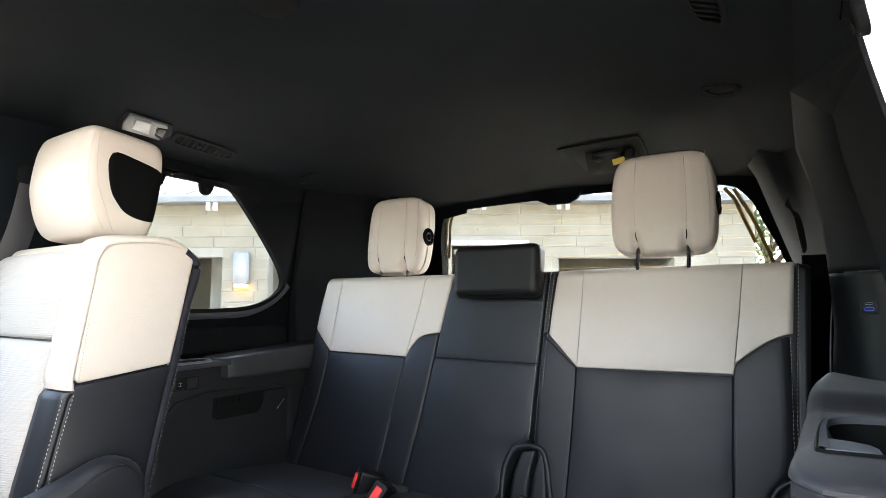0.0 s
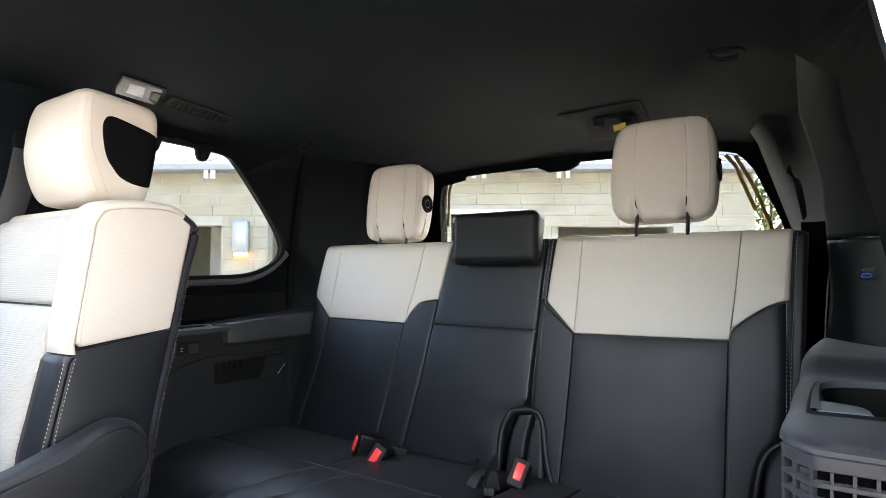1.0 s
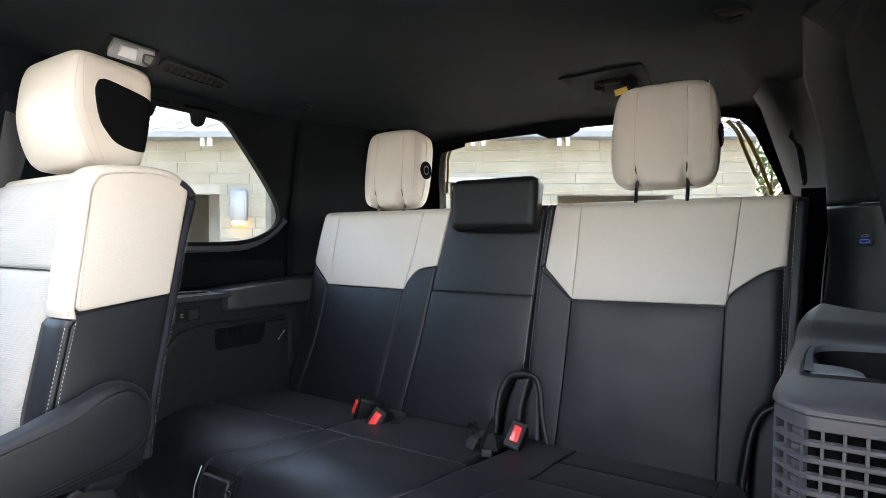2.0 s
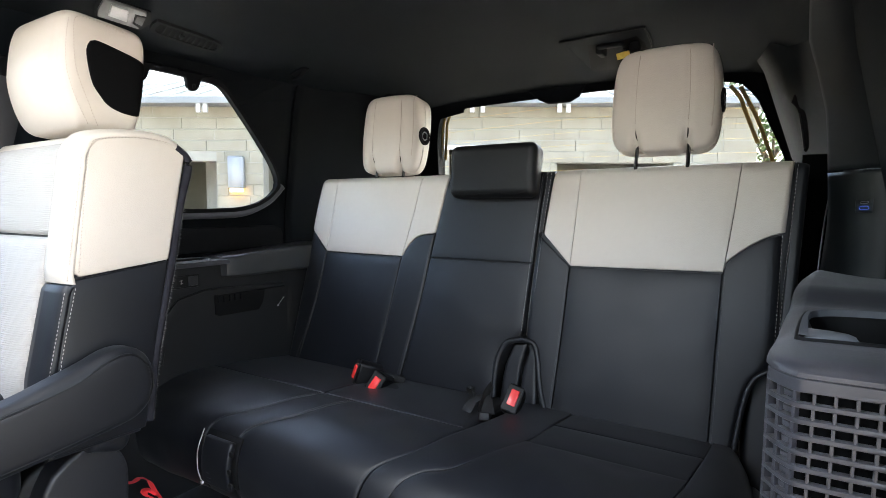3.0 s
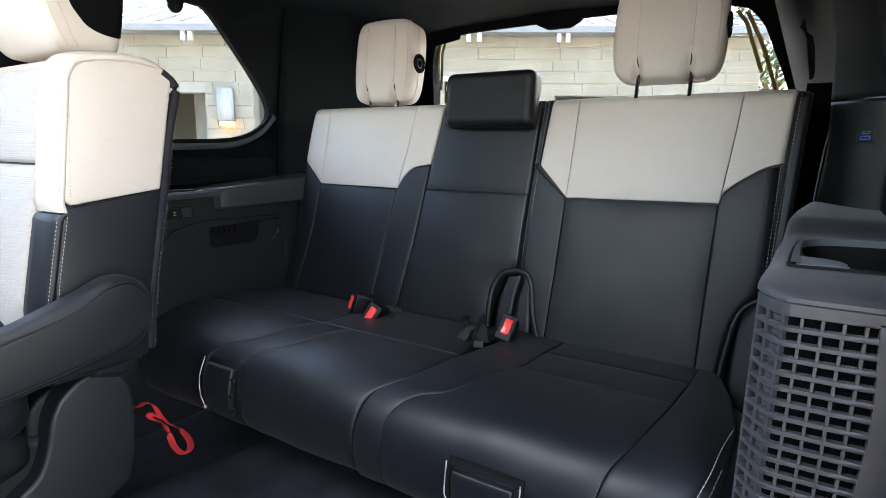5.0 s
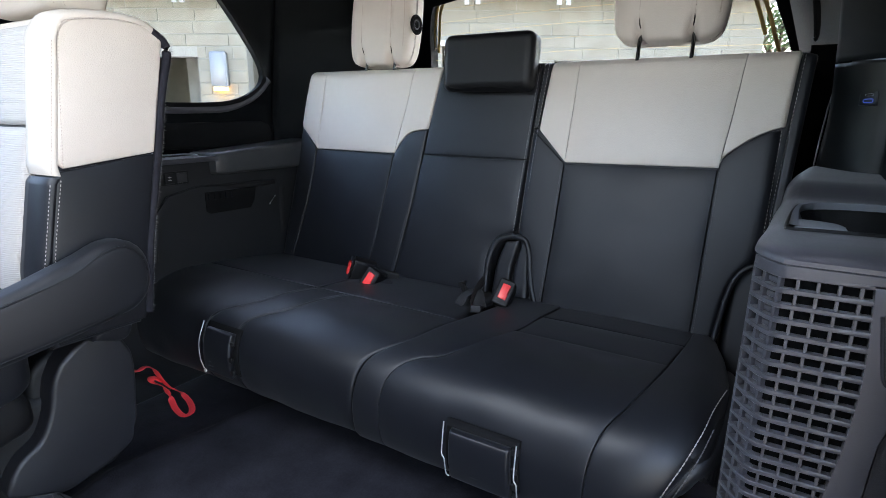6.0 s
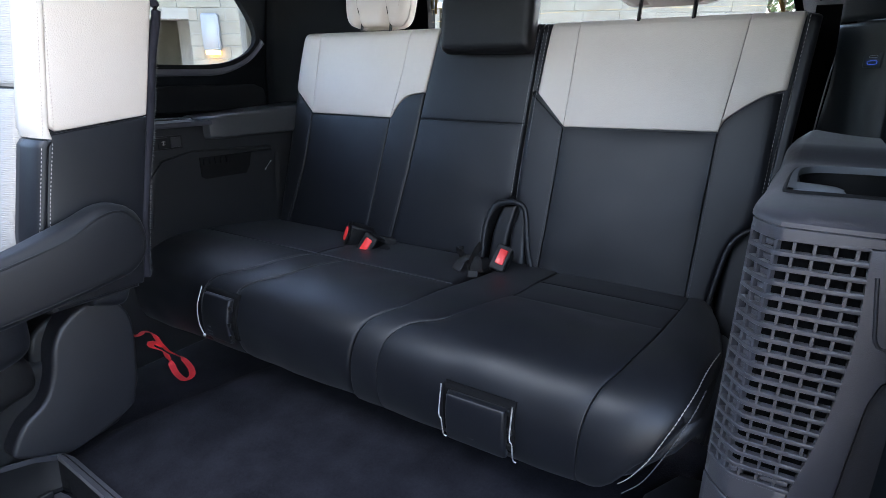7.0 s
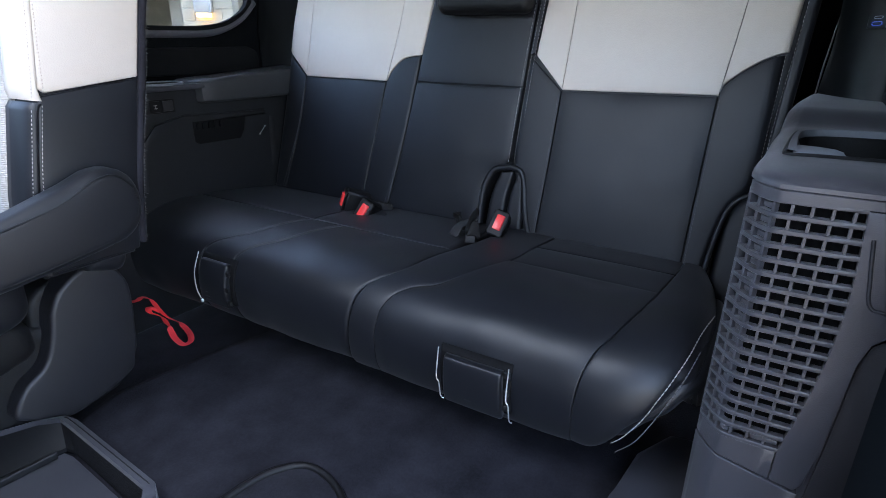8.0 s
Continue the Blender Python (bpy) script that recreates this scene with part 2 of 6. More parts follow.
def pillow(name, mapf, left, right, bottom=None, top=None, rad=(0.006, 0.006, 0.006, 0.006), crown=0.0, depth=0.02, lift=0.0,
           n=(14, 14), mat=None, parent=None, label="", ripple=0.0):
    """A padded panel between two side lines (from bottom to top), with rolled rims, laid on the surface mapf(u, v, h)."""
    N = 90
    Lc, Rc = curve_points(left, N), curve_points(right, N)
    Bc = curve_points(bottom, N) if bottom is not None else curve_points([Lc[0], Rc[0]], N)
    Tc = curve_points(top, N) if top is not None else curve_points([Lc[-1], Rc[-1]], N)
    wide = (np.linalg.norm(Rc[0] - Lc[0]) + np.linalg.norm(Rc[-1] - Lc[-1])) / 2
    high = np.linalg.norm((Lc[0] + Rc[0]) / 2 - (Lc[-1] + Rc[-1]) / 2)
    us, vs = steps(wide, rad[0], rad[1], n[0]), steps(high, rad[2], rad[3], n[1])

    def at(c, q):
        x = q * (N - 1)
        i = min(N - 2, int(x))
        return c[i] + (c[i + 1] - c[i]) * (x - i)

    def drop(d, r):
        return r * (1 - math.sqrt(max(0, 1 - (1 - d / r) ** 2))) if d < r else 0.0

    verts, faces = [], []
    for v in vs:
        l, r = at(Lc, v), at(Rc, v)
        for u in us:
            b, t = at(Bc, u), at(Tc, u)
            p = l * (1 - u) + r * u + b * (1 - v) + t * v - (Lc[0] * (1 - u) * (1 - v) + Rc[0] * u * (1 - v) + Lc[-1] * (1 - u) * v + Rc[-1] * u * v)
            h = lift + crown * (4 * u * (1 - u)) ** 0.7 * (4 * v * (1 - v)) ** 0.7
            h -= max(drop(u * wide, rad[0]), drop((1 - u) * wide, rad[1])) + max(drop(v * high, rad[2]), drop((1 - v) * high, rad[3]))
            if ripple:
                h += ripple * noise.noise(Vector((p[0] * 14, p[1] * 14, len(name)))) * min(1, 16 * u * (1 - u)) * min(1, 16 * v * (1 - v))
            verts.append(mapf(p[0], p[1], h))
    nu, nv = len(us), len(vs)
    for j in range(nv - 1):
        for i in range(nu - 1):
            a = j * nu + i
            faces.append((a, a + 1, a + nu + 1, a + nu))
    rim = [i for i in range(nu)] + [j * nu + nu - 1 for j in range(1, nv)] + [(nv - 1) * nu + i for i in range(nu - 2, -1, -1)] + [j * nu for j in range(nv - 2, 0, -1)]
    base = len(verts)
    for k in rim:
        j, i = divmod(k, nu)
        u, v = us[i], vs[j]
        l, r, b, t = at(Lc, v), at(Rc, v), at(Bc, u), at(Tc, u)
        p = l * (1 - u) + r * u + b * (1 - v) + t * v - (Lc[0] * (1 - u) * (1 - v) + Rc[0] * u * (1 - v) + Lc[-1] * (1 - u) * v + Rc[-1] * u * v)
        verts.append(mapf(p[0], p[1], lift - depth - max(rad)))
    for q in range(len(rim)):
        w = (q + 1) % len(rim)
        faces.append((rim[q], rim[w], base + w, base + q))
    faces.append(tuple(base + q for q in range(len(rim))))
    return mesh_ob(name, verts, faces, mat, parent, label)


def tube(name, pts, r, mat, parent=None, label="", n=8, steps_n=None, flat=1.0, up=(0, 0, 1), closed=False):
    """A round (or, with flat below 1, ribbon-like) bar along a smooth line."""
    p = curve_points(pts, steps_n or max(8, 6 * len(pts)))
    verts, faces = [], []
    m = len(p)
    prev = None
    for i in range(m):
        t = Vector(p[min(i + 1, m - 1)] - p[max(i - 1, 0)]).normalized()
        side = t.cross(Vector(up))
        if side.length < 1e-3:
            side = prev or t.orthogonal()
        side.normalize()
        prev = side
        nn = side.cross(t).normalized()
        for k in range(n):
            a = 2 * math.pi * k / n
            verts.append(Vector(p[i]) + side * (r * math.cos(a)) + nn * (r * flat * math.sin(a)))
    for i in range(m - 1):
        for k in range(n):
            a, b = i * n + k, i * n + (k + 1) % n
            faces.append((a, b, b + n, a + n))
    if closed:
        for k in range(n):
            a, b = (m - 1) * n + k, (m - 1) * n + (k + 1) % n
            faces.append((a, b, (k + 1) % n, k))
    else:
        faces += [tuple(range(n))[::-1], tuple((m - 1) * n + k for k in range(n))]
    return mesh_ob(name, verts, faces, mat, parent, label, sharp=50)


def rbox(name, size, place, mat, parent=None, label="", r=0.004, seg=2, turn=(0, 0, 0), taper=None):
    """A box with rounded edges. taper: the share of the width and depth that is left at the top."""
    bm = bmesh.new()
    bmesh.ops.create_cube(bm, size=1.0)
    for v in bm.verts:
        if taper and v.co.z > 0:
            v.co.x *= taper[0]
            v.co.y *= taper[1]
        v.co.x *= size[0]
        v.co.y *= size[1]
        v.co.z *= size[2]
    bmesh.ops.bevel(bm, geom=list(bm.edges), offset=min(r, 0.49 * min(size)), segments=seg, affect="EDGES", profile=0.5)
    bm.transform(pose(*place, *turn))
    return part(name, bm, mat, parent, label, weighted=True)


def prism(name, outline, mapf, thick, mat, parent=None, label="", r=0.004, seg=2, smooth_line=0, h0=0.0):
    """A plate with a given outline, from h0 to h0 + thick over the surface mapf(u, v, h), with rounded rims."""
    o = curve_points(list(outline) + [outline[0]], smooth_line)[:-1] if smooth_line else np.array(outline, float)
    if smooth_line and r:
        k = len(o)
        area = sum(o[i][0] * o[(i + 1) % k][1] - o[(i + 1) % k][0] * o[i][1] for i in range(k))
        tan = np.roll(o, -2, axis=0) - np.roll(o, 2, axis=0)
        tan /= np.linalg.norm(tan, axis=1)[:, None] + 1e-9
        inward = np.stack([-tan[:, 1], tan[:, 0]], axis=1) * (1 if area > 0 else -1)
        r = min(r, thick * 0.48)
        arc = [(r * (1 - math.sin(a)), r * (1 - math.cos(a))) for a in np.linspace(0, math.pi / 2, 6)]
        rings = [(d, h0 + h) for d, h in arc] + [(d, h0 + thick - h) for d, h in arc[::-1]]
        verts, faces = [], []
        for d, h in rings:
            verts += [mapf(*(o[i] + inward[i] * d), h) for i in range(k)]
        for j in range(len(rings) - 1):
            for i in range(k):
                a, b = j * k + i, j * k + (i + 1) % k
                faces.append((a, b, b + k, a + k))
        faces += [tuple(range(k)), tuple((len(rings) - 1) * k + i for i in range(k))]
        return mesh_ob(name, verts, faces, mat, parent, label, sharp=35)
    bm = bmesh.new()
    lo = [bm.verts.new((p[0], p[1], h0)) for p in o]
    hi = [bm.verts.new((p[0], p[1], h0 + thick)) for p in o]
    k = len(o)
    bm.faces.new(lo[::-1])
    bm.faces.new(hi)
    for i in range(k):
        bm.faces.new((lo[i], lo[(i + 1) % k], hi[(i + 1) % k], hi[i]))
    if r:
        rims = [e for e in bm.edges if abs(e.verts[0].co.z - e.verts[1].co.z) < 1e-6]
        bmesh.ops.bevel(bm, geom=rims, offset=min(r, thick * 0.45), segments=seg, affect="EDGES", profile=0.5)
    for v in bm.verts:
        v.co = Vector(mapf(v.co.x, v.co.y, v.co.z))
    return part(name, bm, mat, parent, label, sharp=40)


def hollow(name, outer, inner, mapf, thick, mat, parent=None, label="", h0=0.0, n=72):
    """A plate with an opening through it: outer and inner lines with the same number of steps."""
    a, b = curve_points(list(outer) + [outer[0]], n + 1)[:-1], curve_points(list(inner) + [inner[0]], n + 1)[:-1]
    # line the two loops up
    k = int(np.argmin([np.linalg.norm(b[i] - a[0]) for i in range(n)]))
    b = np.roll(b, -k, axis=0)
    if np.cross(a[10] - a[0], a[20] - a[0]) * np.cross(b[10] - b[0], b[20] - b[0]) < 0:
        b = np.roll(b[::-1], 1, axis=0)
    verts, faces = [], []
    for h in (h0, h0 + thick):
        verts += [mapf(p[0], p[1], h) for p in a] + [mapf(p[0], p[1], h) for p in b]
    for i in range(n):
        j = (i + 1) % n
        faces += [(i, j, n + j, n + i), (2 * n + i, 2 * n + j, 3 * n + j, 3 * n + i), (i, j, 2 * n + j, 2 * n + i), (n + i, n + j, 3 * n + j, 3 * n + i)]
    return mesh_ob(name, verts, faces, mat, parent, label, sharp=40)


def stitching(name, pts, mapf, mat, parent, length=0.006, gap=0.003, w=0.0011, h=0.001):
    """A row of single stitches along a line on the surface mapf(u, v, h)."""
    dense = curve_points(pts, 400)
    world_pts = np.array([mapf(p[0], p[1], h) for p in dense], float)
    run = np.r_[0, np.cumsum(np.linalg.norm(np.diff(world_pts, axis=0), axis=1))]
    verts, faces = [], []
    s = 0.0
    while s + length < run[-1]:
        a = Vector([np.interp(s, run, world_pts[:, k]) for k in range(3)])
        b = Vector([np.interp(s + length, run, world_pts[:, k]) for k in range(3)])
        d = (b - a).normalized()
        x = d.orthogonal().normalized()
        y = d.cross(x)
        base = len(verts)
        for q, f in ((a, 0.5), ((a + b) / 2, 1.0), (b, 0.5)):
            for k in range(5):
                an = 2 * math.pi * k / 5
                verts.append(q + (x * math.cos(an) + y * math.sin(an)) * w * f)
        for ring in range(2):
            for k in range(5):
                i, j = base + ring * 5 + k, base + ring * 5 + (k + 1) % 5
                faces.append((i, j, j + 5, i + 5))
        faces += [tuple(base + k for k in range(5))[::-1], tuple(base + 10 + k for k in range(5))]
        s += length + gap
    return mesh_ob(name, verts, faces, mat, parent)


def blob_box(name, size, place, mat, parent=None, label="", power=(5, 5), turn=(0, 0, 0), n=(48, 32), shape=None):
    """A soft cushion body: a box with well-rounded sides. shape(p) may push each point about."""
    verts, faces = [], []
    nu, nv = n

    def sp(c, e):
        return math.copysign(abs(c) ** (2.0 / e), c)

    for j in range(nv + 1):
        la = -math.pi / 2 + math.pi * j / nv
        for i in range(nu):
            lo = 2 * math.pi * i / nu
            p = Vector((sp(math.cos(la), power[1]) * sp(math.cos(lo), power[0]) / 2, sp(math.cos(la), power[1]) * sp(math.sin(lo), power[0]) / 2, sp(math.sin(la), power[1]) / 2))
            p = Vector((p.x * size[0], p.y * size[1], p.z * size[2]))
            verts.append(shape(p) if shape else p)
    for j in range(nv):
        for i in range(nu):
            a, b = j * nu + i, j * nu + (i + 1) % nu
            faces.append((a, b, b + nu, a + nu))
    m = pose(*place, *turn)
    return mesh_ob(name, [m @ Vector(v) for v in verts], faces, mat, parent, label)


# ---- outside: ground, building, tree ----
GZ = -0.62
bm = bmesh.new()
bmesh.ops.create_grid(bm, x_segments=40, y_segments=40, size=400)
for v in bm.verts:
    v.co.z = GZ
tagged(part("ground", bm, GROUND), "worn grey concrete paving reaching the horizon", "ground", kind="structure")

HEAD = radians(32.7)
E1 = Vector((math.cos(HEAD), math.sin(HEAD), 0))
NRM = Vector((math.sin(HEAD), -math.cos(HEAD), 0))
WALL0 = Vector((-math.sin(HEAD), math.cos(HEAD), 0)) * 10.0


def wall_at(u, z, h):
    return WALL0 + E1 * u + NRM * h + Vector((0, 0, z))


house = thing("stone_building", wall_at(0, GZ, -2.5), "single-storey pale limestone building with a metal roof", "building")
EAVE = 2.62
# doorways: from, to, head height
GAPS = [(-5.6, -4.02, 1.66), (-3.18, -0.6, EAVE - 0.25), (0.16, 1.45, 1.88), (2.1, 4.2, 1.63)]


def wall_piece(name, u0, u1, z0, z1, h0, h1, mat, parent, label=""):
    bm = bmesh.new()
    vs = [bm.verts.new(wall_at(u, z, h)) for h in (h0, h1) for u, z in ((u0, z0), (u1, z0), (u1, z1), (u0, z1))]
    for f in ((0, 1, 2, 3), (7, 6, 5, 4), (0, 4, 5, 1), (1, 5, 6, 2), (2, 6, 7, 3), (3, 7, 4, 0)):
        bm.faces.new([vs[i] for i in f])
    return part(name, bm, mat, parent, label, smooth=False)


edges_u = [-9.0] + [q for g in GAPS for q in g[:2]] + [5.7]
for a, b in zip(edges_u[0::2], edges_u[1::2]):
    wall_piece("wall", a, b, GZ, EAVE, -0.3, -0.003, MORTAR, house)
for a, b, z in GAPS:
    wall_piece("lintel_wall", a, b, z, EAVE, -0.3, -0.003, MORTAR, house)
    wall_piece("recess_wall", a - 0.3, b + 0.3, GZ, EAVE, -2.2, -2.1, OLIVE, house, "olive plaster porch wall with the shade put into its colour")
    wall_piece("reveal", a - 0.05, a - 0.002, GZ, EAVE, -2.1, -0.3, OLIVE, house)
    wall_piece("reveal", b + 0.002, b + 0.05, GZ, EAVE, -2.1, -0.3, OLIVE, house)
wall_piece("end_wall", 5.4, 5.7, GZ, EAVE, -10, -0.3, MORTAR, house)
wall_piece("porch_post", -4.72, -4.5, GZ, 2.3, -1.4, -1.2, MORTAR, house, "beige porch post")
wall_piece("door_casing", -2.95, -2.55, GZ, 1.45, -0.8, -0.7, WHITE, house, "white door edge inside the porch")
wall_piece("door_head", 0.05, 1.56, 1.86, 1.94, -0.02, 0.05, WHITE, house, "white painted door head")
wall_piece("window_band", 0.2, 1.4, 1.74, 1.82, -0.5, -0.4, WHITE, house)
# the stone courses
rng = random.Random(4)
CH = 0.198


def block(u0, u1, z0, z1, parent):
    r = rng.uniform(-0.004, 0.006)
    c = 0.006
    bm = bmesh.new()
    fr = [bm.verts.new(wall_at(u, z, 0.008 + r)) for u, z in ((u0 + c, z0 + c), (u1 - c, z0 + c), (u1 - c, z1 - c), (u0 + c, z1 - c))]
    bk = [bm.verts.new(wall_at(u, z, -0.014)) for u, z in ((u0, z0), (u1, z0), (u1, z1), (u0, z1))]
    bm.faces.new(fr)
    for i in range(4):
        bm.faces.new((fr[i], fr[(i + 1) % 4], bk[(i + 1) % 4], bk[i]))
    part("stone_block", bm, STONE, parent, smooth=False)


# roof, gutter and brackets
def roof_at(u, d, h):
    return wall_at(u, EAVE + 0.10 + 0.33 * d + h, -d + 0.45)


bm = bmesh.new()
q = [bm.verts.new(roof_at(u, d, 0)) for u, d in ((-10, 0), (5.95, 0), (3.4, 5.6), (-10, 5.6))]
bm.faces.new(q)
bmesh.ops.solidify(bm, geom=bm.faces[:], thickness=0.04)
part("roof", bm, ROOFM, house, "pale blue-grey standing-seam metal roof", smooth=False)
for i in range(40):
    u = -9.8 + i * 0.4
    top = 5.6 if u < 3.4 else 5.6 * (5.95 - u) / 2.55
    if top > 0.1:
        p = [roof_at(u, 0, 0.02), roof_at(u, top, 0.02)]
        tube("roof_seam", p, 0.014, ROOFM, house, n=4, steps_n=2)
tube("hip_ridge", [roof_at(5.95, 0, 0.03), roof_at(3.4, 5.6, 0.03)], 0.04, FASCIA, house, n=6, steps_n=2)
wall_piece("gutter", -10, 5.95, EAVE - 0.02, EAVE + 0.09, 0.36, 0.47, FASCIA, house, "grey painted gutter")
wall_piece("soffit", -10, 5.95, EAVE, EAVE + 0.02, -0.3, 0.36, FASCIA, house)
for u in (-4.15, -4.03, 0.55, 0.73, 2.05, 2.2, 4.6, 4.75):
    wall_piece("gutter_bracket", u - 0.035, u + 0.035, EAVE - 0.16, EAVE - 0.02, 0.34, 0.4, WHITE, house, "small white bracket under the gutter")
lamp = thing("wall_lamp", wall_at(-3.64, 1.1, 0.03), "pale grey box wall lamp glowing amber below", "lamp")
bm = bmesh.new()
vs = [bm.verts.new(wall_at(u, z, h)) for h in (0.02, 0.16) for u, z in ((-3.77, 1.16), (-3.5, 1.16), (-3.5, 1.74), (-3.77, 1.74))]
for f in ((0, 1, 2, 3), (7, 6, 5, 4), (0, 4, 5, 1), (1, 5, 6, 2), (2, 6, 7, 3), (3, 7, 4, 0)):
    bm.faces.new([vs[i] for i in f])
bmesh.ops.bevel(bm, geom=list(bm.edges), offset=0.02, segments=2, affect="EDGES")
part("lamp_housing", bm, LAMPGREY, lamp, "pale grey lamp housing")
bm = bmesh.new()
vs = [bm.verts.new(wall_at(u, z, h)) for h in (0.03, 0.14) for u, z in ((-3.74, 1.10), (-3.53, 1.10), (-3.53, 1.16), (-3.74, 1.16))]
for f in ((0, 1, 2, 3), (7, 6, 5, 4), (0, 4, 5, 1), (1, 5, 6, 2), (2, 6, 7, 3), (3, 7, 4, 0)):
    bm.faces.new([vs[i] for i in f])
part("lamp_diffuser", bm, AMBER, lamp, "glowing amber diffuser")

# a tree past the end of the building
tree = thing("tree", wall_at(7.6, GZ, -3.0), "leafy green tree past the end of the building", "tree")
base = wall_at(7.6, GZ, -3.0)
bm = bmesh.new()
trng = random.Random(11)


def limb(bm, a, b, r0, r1, n=7):
    d = (b - a).normalized()
    x = d.orthogonal().normalized()
    y = d.cross(x)
    ra = [bm.verts.new(a + (x * math.cos(2 * math.pi * k / n) + y * math.sin(2 * math.pi * k / n)) * r0) for k in range(n)]
    rb = [bm.verts.new(b + (x * math.cos(2 * math.pi * k / n) + y * math.sin(2 * math.pi * k / n)) * r1) for k in range(n)]
    for k in range(n):
        bm.faces.new((ra[k], ra[(k + 1) % n], rb[(k + 1) % n], rb[k]))


limb(bm, base, base + Vector((0.1, 0, 1.8)), 0.17, 0.12)
tips = []
for k in range(9):
    a = base + Vector((0.1, 0, 1.4 + 0.15 * k))
    an = k * 2.4
    b = a + Vector((math.cos(an) * 1.3, math.sin(an) * 1.3, 1.0 + 0.2 * (k % 3)))
    limb(bm, a, b, 0.07, 0.025)
    for j in range(4):
        c = b + Vector((trng.uniform(-.8, .8), trng.uniform(-.8, .8), trng.uniform(-.5, .9)))
        limb(bm, b, c, 0.025, 0.008, 5)
        tips += [b.lerp(c, 0.5), c]
part("trunk", bm, BARK, tree, "brown trunk and limbs")
verts, faces = [], []
for tp in tips:
    for j in range(70):
        c = tp + Vector((trng.gauss(0, .32), trng.gauss(0, .32), trng.gauss(0, .28)))
        ax = Vector((trng.uniform(-1, 1), trng.uniform(-1, 1), trng.uniform(-.4, 1))).normalized()
        s1 = ax.orthogonal().normalized()
        s2 = ax.cross(s1)
        L, Wd = trng.uniform(.05, .09), trng.uniform(.025, .04)
        k = len(verts)
        verts += [c - s1 * L, c + s2 * Wd + ax * 0.008, c + s1 * L, c - s2 * Wd + ax * 0.008]
        faces += [(k, k + 1, k + 2), (k, k + 2, k + 3)]
mesh_ob("crown", verts, faces, LEAF, tree, "loose crown of small green leaves", smooth=False)["kind"] = "stuff"


far_tree = copy_thing(tree, Matrix.Translation((2.3, 13.5, GZ)) @ Matrix.Rotation(2.0, 4, "Z"))
far_tree["label"] = "leafy green tree standing behind the car"


# ---- the cabin shell ----
def side_x(z):
    """Half width of the inner side trim at a height."""
    return float(np.interp(z, [0.0, 0.5, 0.83, 1.22, 1.32], [0.86, 0.86, 0.86, 0.80, 0.76]))


def left_at(y, z, h):
    return (XC - side_x(z) + h, y, z)


def right_at(y, z, h):
    return (XC + side_x(z) - 0.02 * min(1, max(0, (z - 0.9) / 0.3)) - 0.03 * max(0, (z - 1.235) / 0.03) - h, y, z)


FOLD = ((-0.119, 1.334), (-0.094, 1.848))


# headliner: one sheet with a crown, turned down at the sides and at the back
def roof_z(x, y):
    a = abs(x - XC) / 0.80
    z = 1.315 - 0.045 * a ** 3 - 0.012 * max(0, a - 0.72) / 0.28
    if y > 1.35:
        z -= 0.055 * ((y - 1.35) / 0.58) ** 2
    # rounded cove towards the rear corner pillars
    k = min(1.0, max(0.0, (y - 1.4) / 0.4)) if x > XC else 0.0
    z -= 0.10 * (max(0.0, a - 0.78) / 0.2) ** 2 * k * k * (3 - 2 * k)
    # soft fold running back from the coat hook to the rear pillar
    fx, fy = FOLD[1][0] - FOLD[0][0], FOLD[1][1] - FOLD[0][1]
    ln = math.hypot(fx, fy)
    k = ((x - FOLD[0][0]) * fx + (y - FOLD[0][1]) * fy) / ln / ln
    d = ((x - FOLD[0][0]) * fy - (y - FOLD[0][1]) * fx) / ln
    z -= 0.005 * math.exp(-(d / 0.022) ** 2) * math.exp(-((k - 0.6) / 0.55) ** 4)
    return z


ROOF_GAP = (XC - 0.45, XC + 0.45, -0.40, 0.14)  # added opening, out of view, that lets light onto the seats


def in_roof_gap(x, y):
    return ROOF_GAP[0] < x < ROOF_GAP[1] and ROOF_GAP[2] < y < ROOF_GAP[3]


verts, faces = [], []
NX, NY = 130, 168
for layer in (0, 0.03):
    for j in range(NY + 1):
        y = -1.25 + (1.93 + 1.25) * j / NY
        for i in range(NX + 1):
            x = XC - 0.79 + 1.58 * i / NX
            verts.append((x, y, roof_z(x, y) + layer))
half = (NX + 1) * (NY + 1)
for j in range(NY):
    for i in range(NX):
        a = j * (NX + 1) + i
        if in_roof_gap(XC - 0.79 + 1.58 * (i + 0.5) / NX, -1.25 + 3.18 * (j + 0.5) / NY):
            continue
        faces.append((a, a + NX + 1, a + NX + 2, a + 1))
        faces.append((half + a, half + a + 1, half + a + NX + 2, half + a + NX + 1))
tagged(mesh_ob("ceiling", verts, faces, LINER), "black cloth headliner curving down at the sides", "headliner", kind="structure")
# painted outer roof
verts, faces = [], []
for j in range(61):
    y = -1.29 + 3.39 * j / 60
    for i in range(41):
        x = XC - 0.80 + 1.6 * i / 40
        verts.append((x, y, 1.40 - 0.07 * abs((x - XC) / 0.80) ** 3))
for j in range(60):
    for i in range(40):
        if in_roof_gap(XC - 0.80 + 1.6 * (i + 0.5) / 40, -1.29 + 3.39 * (j + 0.5) / 60):
            continue
        a = j * 41 + i
        faces.append((a, a + 1, a + 42, a + 41))
ob = mesh_ob("outer_roof", verts, faces, BODY)
ob.modifiers.new("thick", "SOLIDIFY").thickness = 0.02
tagged(ob, "dark painted car roof panel", "car roof", kind="structure")
# Unseen frame that closes the edges of the added roof opening.
bm = bmesh.new()
